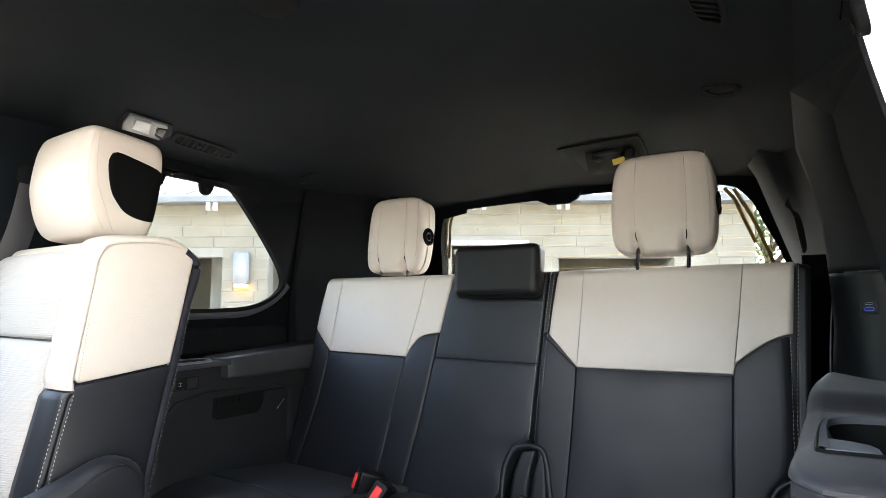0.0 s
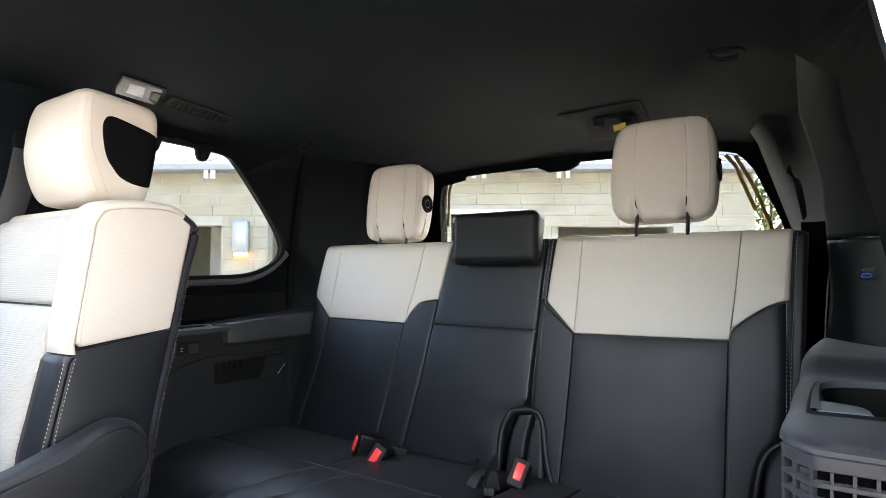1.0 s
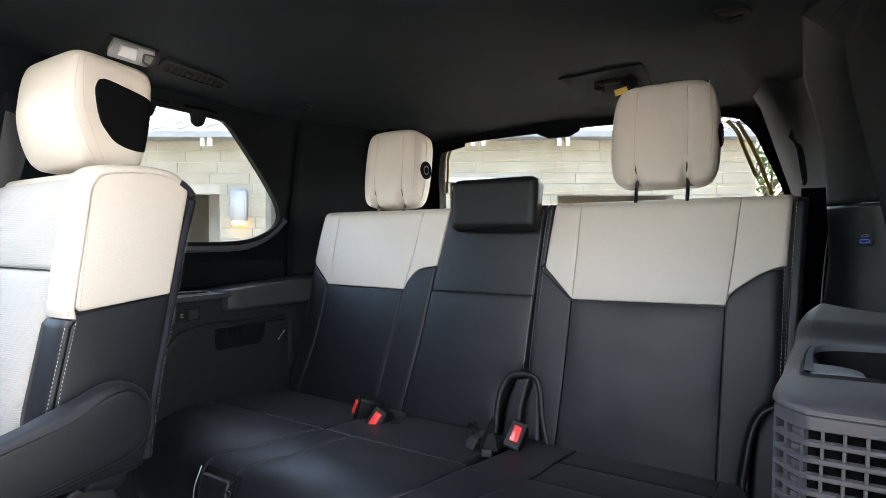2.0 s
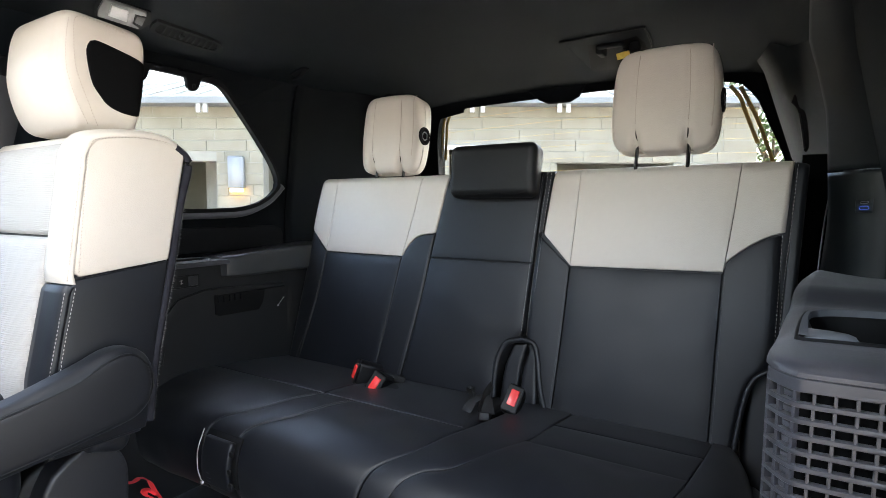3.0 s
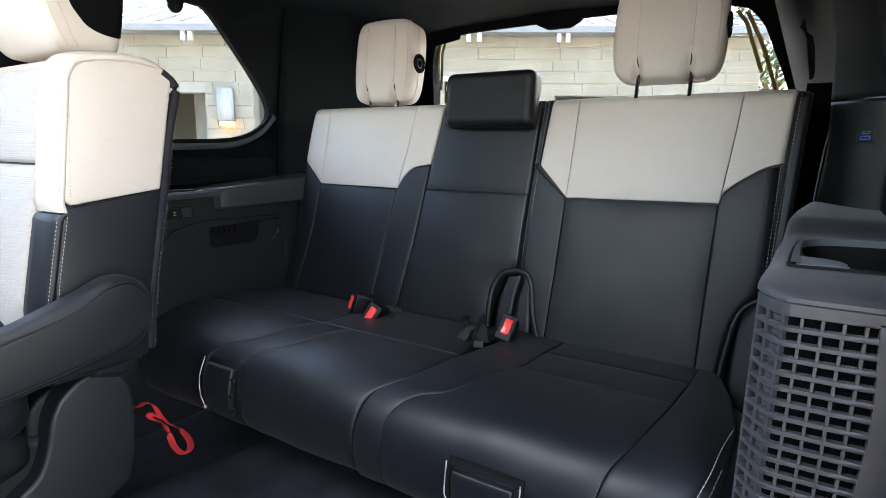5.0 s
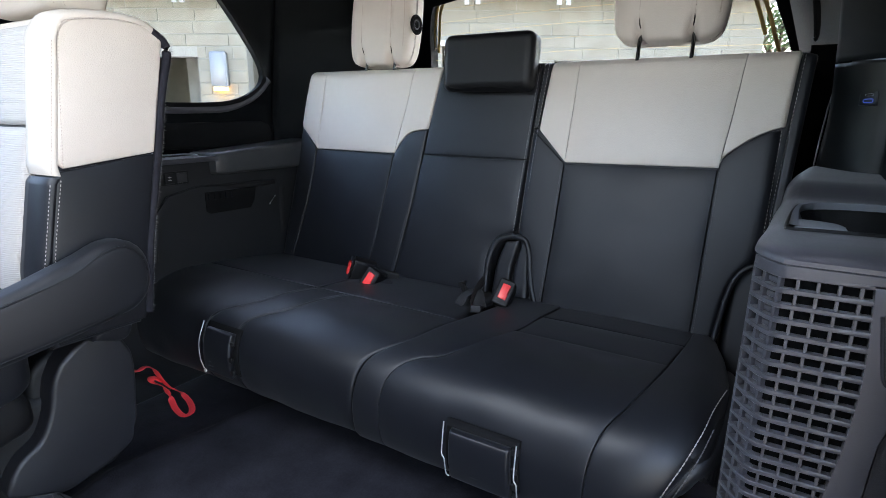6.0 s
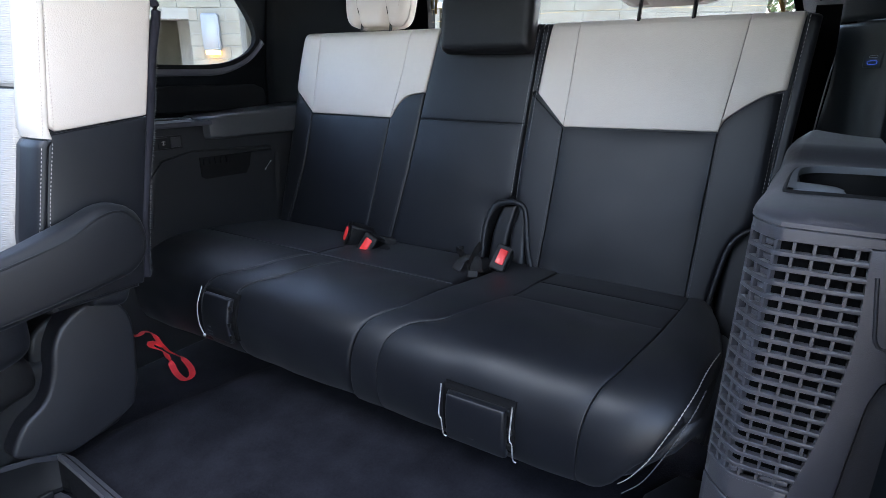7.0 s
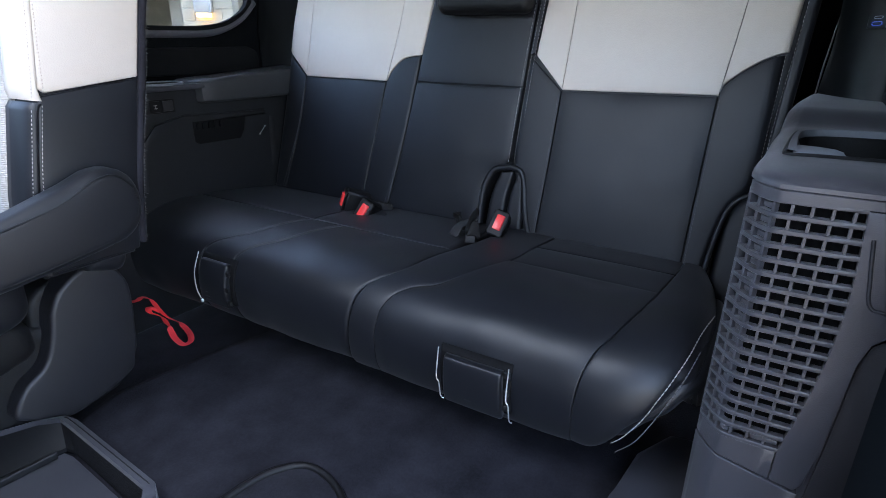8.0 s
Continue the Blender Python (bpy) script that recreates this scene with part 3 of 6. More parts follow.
for x, y, w, d in ((ROOF_GAP[0] - 0.03, -0.13, 0.06, 0.66), (ROOF_GAP[1] + 0.03, -0.13, 0.06, 0.66), (XC, ROOF_GAP[2] - 0.03, 0.84, 0.06), (XC, ROOF_GAP[3] + 0.03, 0.84, 0.06)):
    bmesh.ops.create_cube(bm, size=1, matrix=Matrix.Translation((x, y, 1.355)) @ Matrix.Diagonal((w, d, 0.10, 1)))
tagged(part("roof_gap_frame", bm, PLASTIC, smooth=False), "black frame round an added, unseen roof opening", "sunroof", kind="structure")

# carpeted floor with a raised mat
bm = bmesh.new()
bmesh.ops.create_grid(bm, x_segments=170, y_segments=260, size=0.5)
for v in bm.verts:
    v.co.x, v.co.y = XC + v.co.x * 1.90, 0.40 + v.co.y * 4.4
    v.co.z = 0.004 * noise.noise(Vector((v.co.x * 5, v.co.y * 5, 0))) + 0.0015 * noise.noise(Vector((v.co.x * 40, v.co.y * 40, 3)))
    edge = float(np.interp(v.co.y, [0.30, 0.47, 0.57, 0.63, 0.70, 0.77, 0.89, 1.2], [-1.23, -1.245, -1.276, -1.262, -1.249, -1.236, -1.216, -1.12]))
    v.co.z += -0.025 * (1 / (1 + math.exp((v.co.x - edge) / 0.008)))
tagged(part("floor", bm, CARPET), "black carpeted cabin floor", "floor", kind="structure")
bm = bmesh.new()
bmesh.ops.create_cube(bm, size=1)
for v in bm.verts:
    v.co = Vector((XC + v.co.x * 1.9, 0.40 + v.co.y * 4.5, -0.12 + v.co.z * 0.12))
tagged(part("underbody", bm, BODY, smooth=False), "dark underbody below the cabin floor", "car body", kind="structure")

# quarter windows: one on each side
QWIN = [(0.64, 1.0), (0.64, 0.86), (0.67, 0.834), (0.88, 0.832), (1.10, 0.832), (1.22, 0.84), (1.30, 0.868), (1.345, 0.91), (1.33, 0.965), (1.27, 1.04), (1.18, 1.135), (1.105, 1.205), (1.06, 1.218), (0.90, 1.222), (0.67, 1.222), (0.64, 1.20)]


def panel_with_hole(name, mapf, outer, inner, thick, label, category, mat=None):
    """A trim wall with an opening through it."""
    bm = bmesh.new()
    loops = []
    for h in (0.0, -thick):
        o = [bm.verts.new((p[0], p[1], h)) for p in outer]
        i = [bm.verts.new((p[0], p[1], h)) for p in inner]
        eo = [bm.edges.new((o[k], o[(k + 1) % len(o)])) for k in range(len(o))]
        ei = [bm.edges.new((i[k], i[(k + 1) % len(i)])) for k in range(len(i))]
        bmesh.ops.triangle_fill(bm, edges=eo + ei, use_beauty=True)
        loops.append((o, i))
    for a, b in ((loops[0][0], loops[1][0]), (loops[0][1], loops[1][1])):
        for k in range(len(a)):
            bm.faces.new((a[k], a[(k + 1) % len(a)], b[(k + 1) % len(a)], b[k]))
    for v in bm.verts:
        v.co = Vector(mapf(v.co.x, v.co.y, v.co.z))
    return tagged(part(name, bm, mat or TRIM, smooth=False), label, category, kind="structure")


qw = [tuple(p) for p in curve_points(QWIN + [QWIN[0]], 90)[:-1]]
QEAST = [(0.64, 1.14), (0.645, 1.075), (0.68, 1.060), (0.78, 1.058), (0.850, 1.062), (0.876, 1.085), (0.876, 1.13), (0.868, 1.18), (0.856, 1.210), (0.83, 1.226), (0.69, 1.228), (0.645, 1.21)]
qe = [tuple(p) for p in curve_points(QEAST + [QEAST[0]], 90)[:-1]]
panel_with_hole("wall_west", left_at, [(0.46, 0.0), (1.40, 0.0), (1.40, 0.83), (1.40, 1.22), (1.40, 1.30), (0.46, 1.30), (0.46, 1.22), (0.46, 0.83)], qw, 0.02, "black plastic quarter trim round a side window", "side trim")
panel_with_hole("wall_east", right_at, [(0.56, 0.0), (1.40, 0.0), (1.40, 0.83), (1.40, 1.22), (1.40, 1.235), (1.40, 1.265), (1.40, 1.30), (0.56, 1.30), (0.56, 1.265), (0.56, 1.235), (0.56, 1.22), (0.56, 0.83)], qe, 0.004, "black plastic quarter trim round a side window", "side trim", LINER)


def quarter_window(name, mapf, qw, cy, cz, clips, deep=0.016):
    w = thing(name, mapf(1.0, 0.83, -0.03), "fixed rear quarter window of clear glass", "window", kind="structure")
    g = prism("pane", [(p[0], p[1]) for p in qw], mapf, 0.004, GLASS, w, r=0, h0=-deep)
    g.visible_shadow = False
    outer = [(cy + (p[0] - cy) * 1.03, cz + (p[1] - cz) * 1.05) for p in qw]
    inner = [(cy + (p[0] - cy) * 0.988, cz + (p[1] - cz) * 0.975) for p in qw]
    hollow("window_seal", outer, inner, mapf, 0.75 * deep, CEILPL, w, "black rubber seal", h0=-0.375 * deep, n=88)
    # sun-shade knobs along the top edge
    for y in clips:
        pts = [(y - 0.055, 1.232), (y - 0.032, 1.222), (y - 0.022, 1.208), (y - 0.019, 1.194), (y - 0.010, 1.184), (y + 0.003, 1.181), (y + 0.014, 1.186), (y + 0.020, 1.197), (y + 0.026, 1.214), (y + 0.040, 1.224), (y + 0.055, 1.232)]
        prism("shade_clip", pts, mapf, 0.016, CEILPL, w, "rounded black shade clip", r=0.004, h0=-0.006, smooth_line=60)
        tube("clip_eye", [mapf(y + 0.001 + 0.006 * math.cos(q), 1.193 + 0.006 * math.sin(q), 0.0105) for q in np.linspace(0, 2 * math.pi, 13)], 0.0014, PAD, w, n=6, steps_n=24)
    return w


quarter_window("window_1", left_at, qw, 0.99, 1.02, (0.845, 1.0))
quarter_window("window_2", right_at, qe, 0.76, 1.145, (0.820,), 0.007)


# the corner pillars and the tailgate
def glass_y(z):
    return 1.94 + 0.5 * (1.21 - z)


def gate_at(x, z, h):
    return (x, glass_y(z) - h * 0.894, z - h * 0.447)


RWIN = [(XC - 0.68, 0.72), (XC, 0.715), (XC + 0.70, 0.72), (XC + 0.735, 0.76), (XC + 0.668, 0.99), (XC + 0.622, 1.10), (XC + 0.580, 1.185), (XC + 0.50, 1.226), (XC + 0.17, 1.238), (XC - 0.1, 1.236), (XC - 0.42, 1.230), (XC - 0.52, 1.216), (XC - 0.556, 1.185), (XC - 0.592, 1.10), (XC - 0.622, 0.99), (XC - 0.70, 0.76)]
rw = [tuple(p) for p in curve_points(RWIN + [RWIN[0]], 110)[:-1]]
panel_with_hole("wall_north", gate_at, [(XC - 0.88, 0.0), (XC + 0.88, 0.0), (XC + 0.88, 0.7), (XC + 0.80, 1.33), (XC - 0.80, 1.33), (XC - 0.88, 0.7)], rw, 0.06, "black tailgate trim round the rear window", "tailgate")
rear = thing("window_3", gate_at(XC, 0.72, -0.03), "rear window with thin heating wires", "window", kind="structure")
g = prism("pane", rw, gate_at, 0.004, GLASS, rear, r=0, h0=-0.045)
g.visible_shadow = False
for k in range(9):
    z = 0.82 + 0.045 * k
    half_w = float(np.interp(z, [0.76, 1.17], [0.70, 0.57]))
    tube("heating_wire", [gate_at(XC - half_w, z, -0.04), gate_at(XC, z + 0.012, -0.04), gate_at(XC + half_w, z, -0.04)], 0.0004, GOLD, rear, n=4, steps_n=12)
for s in (-1, 1):
    for off, z0, z1 in ((0.012, 0.76, 1.20), (0.036, 1.03, 1.205)):
        pts = [gate_at(XC + s * (float(np.interp(z, [0.76, 0.99, 1.17, 1.22], [0.715, 0.643, 0.578, 0.54])) - off), z, -0.036) for z in np.linspace(z0, z1, 6)]
        tube("bus_bar", pts, 0.006, GOLD, rear, n=6, flat=0.3, steps_n=16, up=(0, 0.9, 0.45))
prism("brake_lamp_housing", [(XC - 0.15, 1.27), (XC - 0.10, 1.232), (XC - 0.07, 1.214), (XC + 0.01, 1.214), (XC + 0.045, 1.228), (XC + 0.08, 1.27)], gate_at, 0.03, TRIM, rear, "black brake lamp housing", r=0.01, h0=-0.02)
prism("hinge_cover", [(XC - 0.60, 1.27), (XC - 0.56, 1.198), (XC - 0.43, 1.216), (XC - 0.40, 1.27)], gate_at, 0.012, TRIM, rear, "black hinge cover", r=0.006, h0=-0.01)


def pillar(name, s, label, mat, z0=0.0, z1=1.33):
    """The corner trim between the side wall and the tailgate, on the side s."""
    verts, faces = [], []
    prof = [(0.0, 1.385), (-0.0008, 1.42), (-0.006, 1.47), (-0.02, 1.54), (-0.045, 1.60), (-0.052, 1.62), (-0.085, 1.72), (-0.11, 1.80), (-0.14, 1.92), (-0.10, 2.2), (-0.02, 2.7)]
    zs = np.linspace(z0, z1, 30)
    for z in zs:
        for dx, y in prof:
            lean = 0.06 * max(0, (z - 0.95) / 0.35)
            yy = min(y if y < 1.75 else y - (0 if z < 0.9 else 0.25 * (z - 0.9)), glass_y(z) + 0.01)
            verts.append((XC + s * (side_x(z) + dx * (1.0 + 0.5 * max(0, z - 0.9)) - lean * (y - 1.385)), yy, z))
    m = len(prof)
    for j in range(len(zs) - 1):
        for i in range(m - 1):
            a = j * m + i
            faces.append((a, a + 1, a + m + 1, a + m))
    ob = mesh_ob(name, verts, faces, mat)
    ob.modifiers.new("thick", "SOLIDIFY").thickness = 0.01
    return tagged(ob, label, "pillar trim", kind="structure")


pillar("pillar_west", -1, "black plastic corner pillar trim", TRIM)
pillar("pillar_east", 1, "black plastic corner pillar trim beside the seat", PILLAR, 0.0, 0.935)
pillar("upper_pillar_east", 1, "black cloth corner pillar trim, lightened for the door's light", COVER, 0.937, 1.33)

# forward part of the cabin: sills, door posts and the front end, with open door and windscreen
for name, x, y0, y1, z0, z1 in (("sill_east", XC + 0.90, -1.9, 0.70, -0.1, 0.06), ("sill_west", XC - 0.90, -1.9, 0.46, -0.1, 0.80),
                                 ("door_post_west", XC - 0.86, -0.55, -0.35, 0.80, 1.30), ("door_post_east", XC + 0.90, -0.75, -0.55, 0.12, 1.30),
                                 ("rail_east", XC + 0.85, -1.9, 0.70, 1.24, 1.32), ("rail_west", XC - 0.84, -1.9, 0.46, 1.235, 1.32)):
    bm = bmesh.new()
    bmesh.ops.create_cube(bm, size=1)
    for v in bm.verts:
        v.co = Vector((x + v.co.x * 0.06, (y0 + y1) / 2 + v.co.y * (y1 - y0), (z0 + z1) / 2 + v.co.z * (z1 - z0)))
    tagged(part(name, bm, PLASTIC, smooth=False), "black plastic door surround", "door frame", kind="structure")
# Unseen wall added in place of the front row; it blocks low front light.
bm = bmesh.new()
bmesh.ops.create_cube(bm, size=1)
for v in bm.verts:
    v.co = Vector((XC + v.co.x * 1.66, -0.72 + v.co.y * 0.1, 0.46 + v.co.z * 1.04))
tagged(part("wall_south", bm, PLASTIC, smooth=False), "added unseen black wall in place of the front row, blocking low light", "partition", kind="structure")


# ---- third row bench ----
def sb(x, z, h):
    return (x, 1.46 + 0.235 * (z - 0.96) - 0.9735 * h, z + 0.2288 * h)


CUSH = np.array([(1.36, 0.318), (1.28, 0.326), (1.17, 0.341), (1.07, 0.353), (0.98, 0.359), (0.92, 0.3555), (0.87, 0.345), (0.828, 0.327), (0.802, 0.302), (0.788, 0.27), (0.783, 0.235), (0.79, 0.18), (0.81, 0.145), (0.85, 0.125)])
CUSH_F = curve_points(CUSH, 300)
CUSH_S = np.r_[0, np.cumsum(np.linalg.norm(np.diff(CUSH_F, axis=0), axis=1))]


def cu(x, s, h):
    """The cushion's surface: s runs from the back forwards, over the front edge and down."""
    y, z = np.interp(s, CUSH_S, CUSH_F[:, 0]), np.interp(s, CUSH_S, CUSH_F[:, 1])
    ya, za = np.interp(s - 0.004, CUSH_S, CUSH_F[:, 0]), np.interp(s - 0.004, CUSH_S, CUSH_F[:, 1])
    yb, zb = np.interp(s + 0.004, CUSH_S, CUSH_F[:, 0]), np.interp(s + 0.004, CUSH_S, CUSH_F[:, 1])
    ty, tz = yb - ya, zb - za
    L = math.hypot(ty, tz) or 1
    return (x, y + h * tz / L, z - h * ty / L)


def s_of_y(y):
    """Arc length at a place on the upper side of the cushion."""
    k = int(np.argmin(np.abs(CUSH_F[:200, 0] - y)))
    return CUSH_S[k]


def s_of_z(z):
    """Arc length at a height of the front face."""
    k = 150 + int(np.argmin(np.abs(CUSH_F[150:, 1] - z)))
    return CUSH_S[k]


S_END = CUSH_S[-1]
wide = thing("bench_seat_wide", (-1.03, 1.0, 0.0), "black leather double bench seat with cream upper backrest panels", "car seat", "third row seats")
narrow = thing("bench_seat_narrow", (-0.3, 1.0, 0.0), "black leather single bench seat with cream upper backrest panels", "car seat", "third row seats")

# wide seat: left and middle backrest
pillow("backrest", sb, [(-1.485, 0.30), (-1.465, 0.60), (-1.448, 0.945)], [(-0.674, 0.30), (-0.676, 0.40), (-0.640, 0.487), (-0.602, 0.51), (-0.597, 0.69), (-0.584, 0.945)], rad=(0.03, 0.006, 0.01, 0.03), lift=-0.008, depth=0.09, mat=BLACK, parent=wide, n=(20, 24))
LT = 0.947
pillow("cream_wing", sb, [(-1.456, 0.775), (-1.449, 0.86), (-1.438, LT)], [(-1.3618, 0.692), (-1.3585, 0.82), (-1.3558, LT)], rad=(0.03, 0.0012, 0.002, 0.03), crown=0.004, mat=CREAM, parent=wide, label="cream leather wing panel")
pillow("cream_panel", sb, [(-1.361, 0.690), (-1.357, 0.82), (-1.355, LT)], [(-1.038, 0.688), (-1.013, 0.82), (-0.997, LT)], rad=(0.0012, 0.0012, 0.002, 0.03), crown=0.006, mat=CREAM, parent=wide, label="cream leather centre panel", ripple=0.002)
pillow("cream_wing", sb, [(-1.0373, 0.688), (-1.0123, 0.82), (-0.9963, LT)], [(-0.925, 0.764), (-0.911, 0.85), (-0.896, LT)], bottom=[(-1.036, 0.688), (-1.018, 0.722), (-0.985, 0.752), (-0.925, 0.764)], rad=(0.0012, 0.006, 0.002, 0.03), crown=0.003, mat=CREAM, parent=wide, label="cream leather wing panel")
pillow("side_bolster", sb, [(-1.480, 0.300), (-1.466, 0.56), (-1.457, 0.772)], [(-1.425, 0.300), (-1.378, 0.52), (-1.363, 0.688)], rad=(0.035, 0.0022, 0.02, 0.0022), crown=0.003, mat=BLACK, parent=wide, label="black leather side bolster")
pillow("lower_panel", sb, [(-1.423, 0.300), (-1.376, 0.52), (-1.361, 0.686)], [(-1.090, 0.300), (-1.060, 0.52), (-1.040, 0.684)], rad=(0.003, 0.003, 0.03, 0.003), crown=0.006, mat=BLACK2, parent=wide, label="black leather backrest panel", ripple=0.003)
pillow("inner_bolster", sb, [(-1.088, 0.300), (-1.058, 0.52), (-1.037, 0.684)], [(-0.990, 0.300), (-0.948, 0.55), (-0.925, 0.760)], top=[(-1.037, 0.684), (-1.018, 0.718), (-0.985, 0.748), (-0.925, 0.760)], rad=(0.0022, 0.006, 0.03, 0.003), crown=0.004, mat=BLACK, parent=wide, label="black leather bolster")
pillow("middle_upper_panel", sb, [(-0.929, 0.690), (-0.911, 0.84), (-0.894, LT)], [(-0.5955, 0.690), (-0.590, 0.84), (-0.584, LT)], rad=(0.006, 0.0022, 0.0022, 0.03), crown=0.004, mat=BLACK, parent=wide, label="black leather upper middle panel")
pillow("middle_lower_panel", sb, [(-0.988, 0.300), (-0.952, 0.52), (-0.930, 0.686)], [(-0.672, 0.300), (-0.675, 0.40), (-0.668, 0.445), (-0.645, 0.482), (-0.606, 0.495), (-0.600, 0.58), (-0.5955, 0.686)], rad=(0.006, 0.008, 0.03, 0.0022), crown=0.005, mat=BLACK2, parent=wide, label="black leather lower middle panel", ripple=0.003)
stitching("stitching", [(-0.606, 0.50), (-0.601, 0.7), (-0.590, 0.94)], lambda u, v, h: sb(u, v, h + 0.0), THREAD, wide, w=0.0008)

# narrow seat backrest
pillow("backrest", sb, [(-0.540, 0.30), (-0.55, 0.40), (-0.592, 0.487), (-0.592, 0.69), (-0.580, 0.945)], [(-0.105, 0.28), (-0.086, 0.39), (-0.060, 0.47), (-0.012, 0.52), (0.0, 0.66), (0.018, 0.945)], rad=(0.01, 0.02, 0.01, 0.03), lift=-0.008, depth=0.09, mat=BLACK, parent=narrow, n=(20, 24))
RT = 0.951
pillow("cream_wing", sb, [(-0.573, 0.772), (-0.566, 0.86), (-0.558, LT)], [(-0.4898, 0.690), (-0.4858, 0.82), (-0.4838, LT + 0.002)], rad=(0.010, 0.0012, 0.002, 0.03), crown=0.004, mat=CREAM, parent=narrow, label="cream leather wing panel")
pillow("cream_panel", sb, [(-0.489, 0.689), (-0.485, 0.82), (-0.483, LT + 0.002)], [(-0.131, 0.695), (-0.117, 0.82), (-0.105, RT)], rad=(0.0012, 0.0012, 0.002, 0.03), crown=0.006, mat=CREAM, parent=narrow, label="cream leather centre panel", ripple=0.002)
pillow("cream_wing", sb, [(-0.1302, 0.695), (-0.1162, 0.82), (-0.1042, RT)], [(-0.013, 0.788), (-0.008, 0.87), (-0.003, RT)], bottom=[(-0.129, 0.695), (-0.125, 0.717), (-0.095, 0.745), (-0.052, 0.774), (-0.013, 0.788)], rad=(0.0012, 0.012, 0.002, 0.03), crown=0.003, mat=CREAM, parent=narrow, label="cream leather wing panel")
pillow("inner_bolster", sb, [(-0.518, 0.295), (-0.540, 0.352), (-0.548, 0.394), (-0.555, 0.450), (-0.571, 0.480), (-0.594, 0.490), (-0.595, 0.60), (-0.588, 0.768)], [(-0.504, 0.295), (-0.495, 0.52), (-0.491, 0.686)], rad=(0.012, 0.0022, 0.02, 0.003), crown=0.003, mat=BLACK, parent=narrow, label="black leather bolster")
pillow("lower_panel", sb, [(-0.502, 0.295), (-0.493, 0.52), (-0.489, 0.685)], [(-0.140, 0.290), (-0.136, 0.52), (-0.132, 0.691)], rad=(0.0022, 0.0022, 0.03, 0.003), crown=0.008, mat=BLACK2, parent=narrow, label="black leather backrest panel", ripple=0.004)
pillow("side_bolster", sb, [(-0.138, 0.290), (-0.134, 0.52), (-0.130, 0.691)], [(-0.096, 0.280), (-0.082, 0.39), (-0.058, 0.468), (-0.022, 0.51), (-0.014, 0.62), (-0.014, 0.784)], top=[(-0.130, 0.691), (-0.125, 0.713), (-0.095, 0.741), (-0.052, 0.770), (-0.014, 0.784)], rad=(0.0022, 0.02, 0.02, 0.003), crown=0.003, mat=BLACK, parent=narrow, label="black leather side bolster")
pillow("side_panel", sb, [(-0.020, 0.52), (-0.012, 0.66), (-0.001, 0.948)], [(0.006, 0.52), (0.012, 0.66), (0.026, 0.942)], rad=(0.006, 0.012, 0.006, 0.02), lift=-0.006, mat=BLACK, parent=narrow, label="black leather side strip")
pillow("inner_strip", sb, [(-0.588, 0.770), (-0.585, 0.86), (-0.580, LT)], [(-0.575, 0.774), (-0.568, 0.86), (-0.560, LT)], rad=(0.003, 0.003, 0.003, 0.03), mat=BLACK, parent=narrow, label="black leather edge strip", n=(5, 12))
stitching("stitching", [(-0.590, 0.50), (-0.587, 0.7), (-0.576, 0.935)], lambda u, v, h: sb(u, v, h), THREAD, narrow, w=0.0008)
stitching("stitching", [(-0.580, 0.50), (-0.577, 0.7), (-0.566, 0.935)], lambda u, v, h: sb(u, v, h), THREAD, narrow, w=0.0008)
stitching("stitching", [(-0.024, 0.52), (-0.021, 0.66), (-0.019, 0.78)], lambda u, v, h: sb(u, v, h - 0.002), THREAD, narrow, w=0.0008)
stitching("stitching", [(-0.017, 0.52), (-0.013, 0.66), (-0.004, 0.80), (0.004, 0.94)], lambda u, v, h: sb(u, v, h - 0.004), THREAD, narrow, w=0.0008)
# the arch between the two backrests
for pts, par in (([(-0.668, 0.328), (-0.670, 0.402), (-0.663, 0.442), (-0.641, 0.476), (-0.597, 0.488)], wide), ([(-0.520, 0.322), (-0.535, 0.365), (-0.545, 0.407), (-0.552, 0.445), (-0.566, 0.479), (-0.597, 0.488)], narrow)):
    tube("arch_piping", [sb(x, z, -0.001) for x, z in pts], 0.0085, BLACK, par, "black leather piping", steps_n=30)
tube("edge_piping", [sb(x, z, -0.004) for x, z in ((-0.092, 0.285), (-0.083, 0.37), (-0.068, 0.450), (-0.040, 0.487), (0.01, 0.50))], 0.006, BLACK, narrow, "black leather piping", steps_n=30)
for lf, rt, par in (([(-0.655, 0.28), (-0.650, 0.40), (-0.630, 0.470)], [(-0.603, 0.28), (-0.602, 0.40), (-0.588, 0.478)], wide), ([(-0.596, 0.28), (-0.596, 0.40), (-0.580, 0.470)], [(-0.545, 0.28), (-0.553, 0.40), (-0.562, 0.465)], narrow)):
    pillow("arch_flap", sb, lf, rt, rad=(0.010, 0.010, 0.0035, 0.0035), lift=-0.007, depth=0.02, mat=BLACK, parent=par, label="dark flap inside the belt arch")

bm = bmesh.new()
bmesh.ops.create_cube(bm, size=1)
for v in bm.verts:
    v.co = Vector(sb(-0.60 + v.co.x * 0.16, 0.40 + v.co.z * 0.24, -0.075 + v.co.y * 0.02))
part("arch_backing", bm, VOID, wide, "dark backing of the belt arch", smooth=False)

rbox("seat_side_cover", (0.10, 0.12, 0.36), (-0.030, 1.40, 0.32), BLACK, narrow, "black leather side of the seat", r=0.02, seg=3, turn=(-14, 0, 0))

# cushions
sy, sz = s_of_y, s_of_z
pillow("cushion", cu, [(-1.555, 0.0), (-1.555, 0.4), (-1.555, S_END)], [(-0.60, 0.0), (-0.64, 0.4), (-0.725, S_END)], rad=(0.03, 0.02, 0.02, 0.03), lift=-0.010, depth=0.07, mat=BLACK, parent=wide, n=(22, 40))
T1 = sy(1.03)
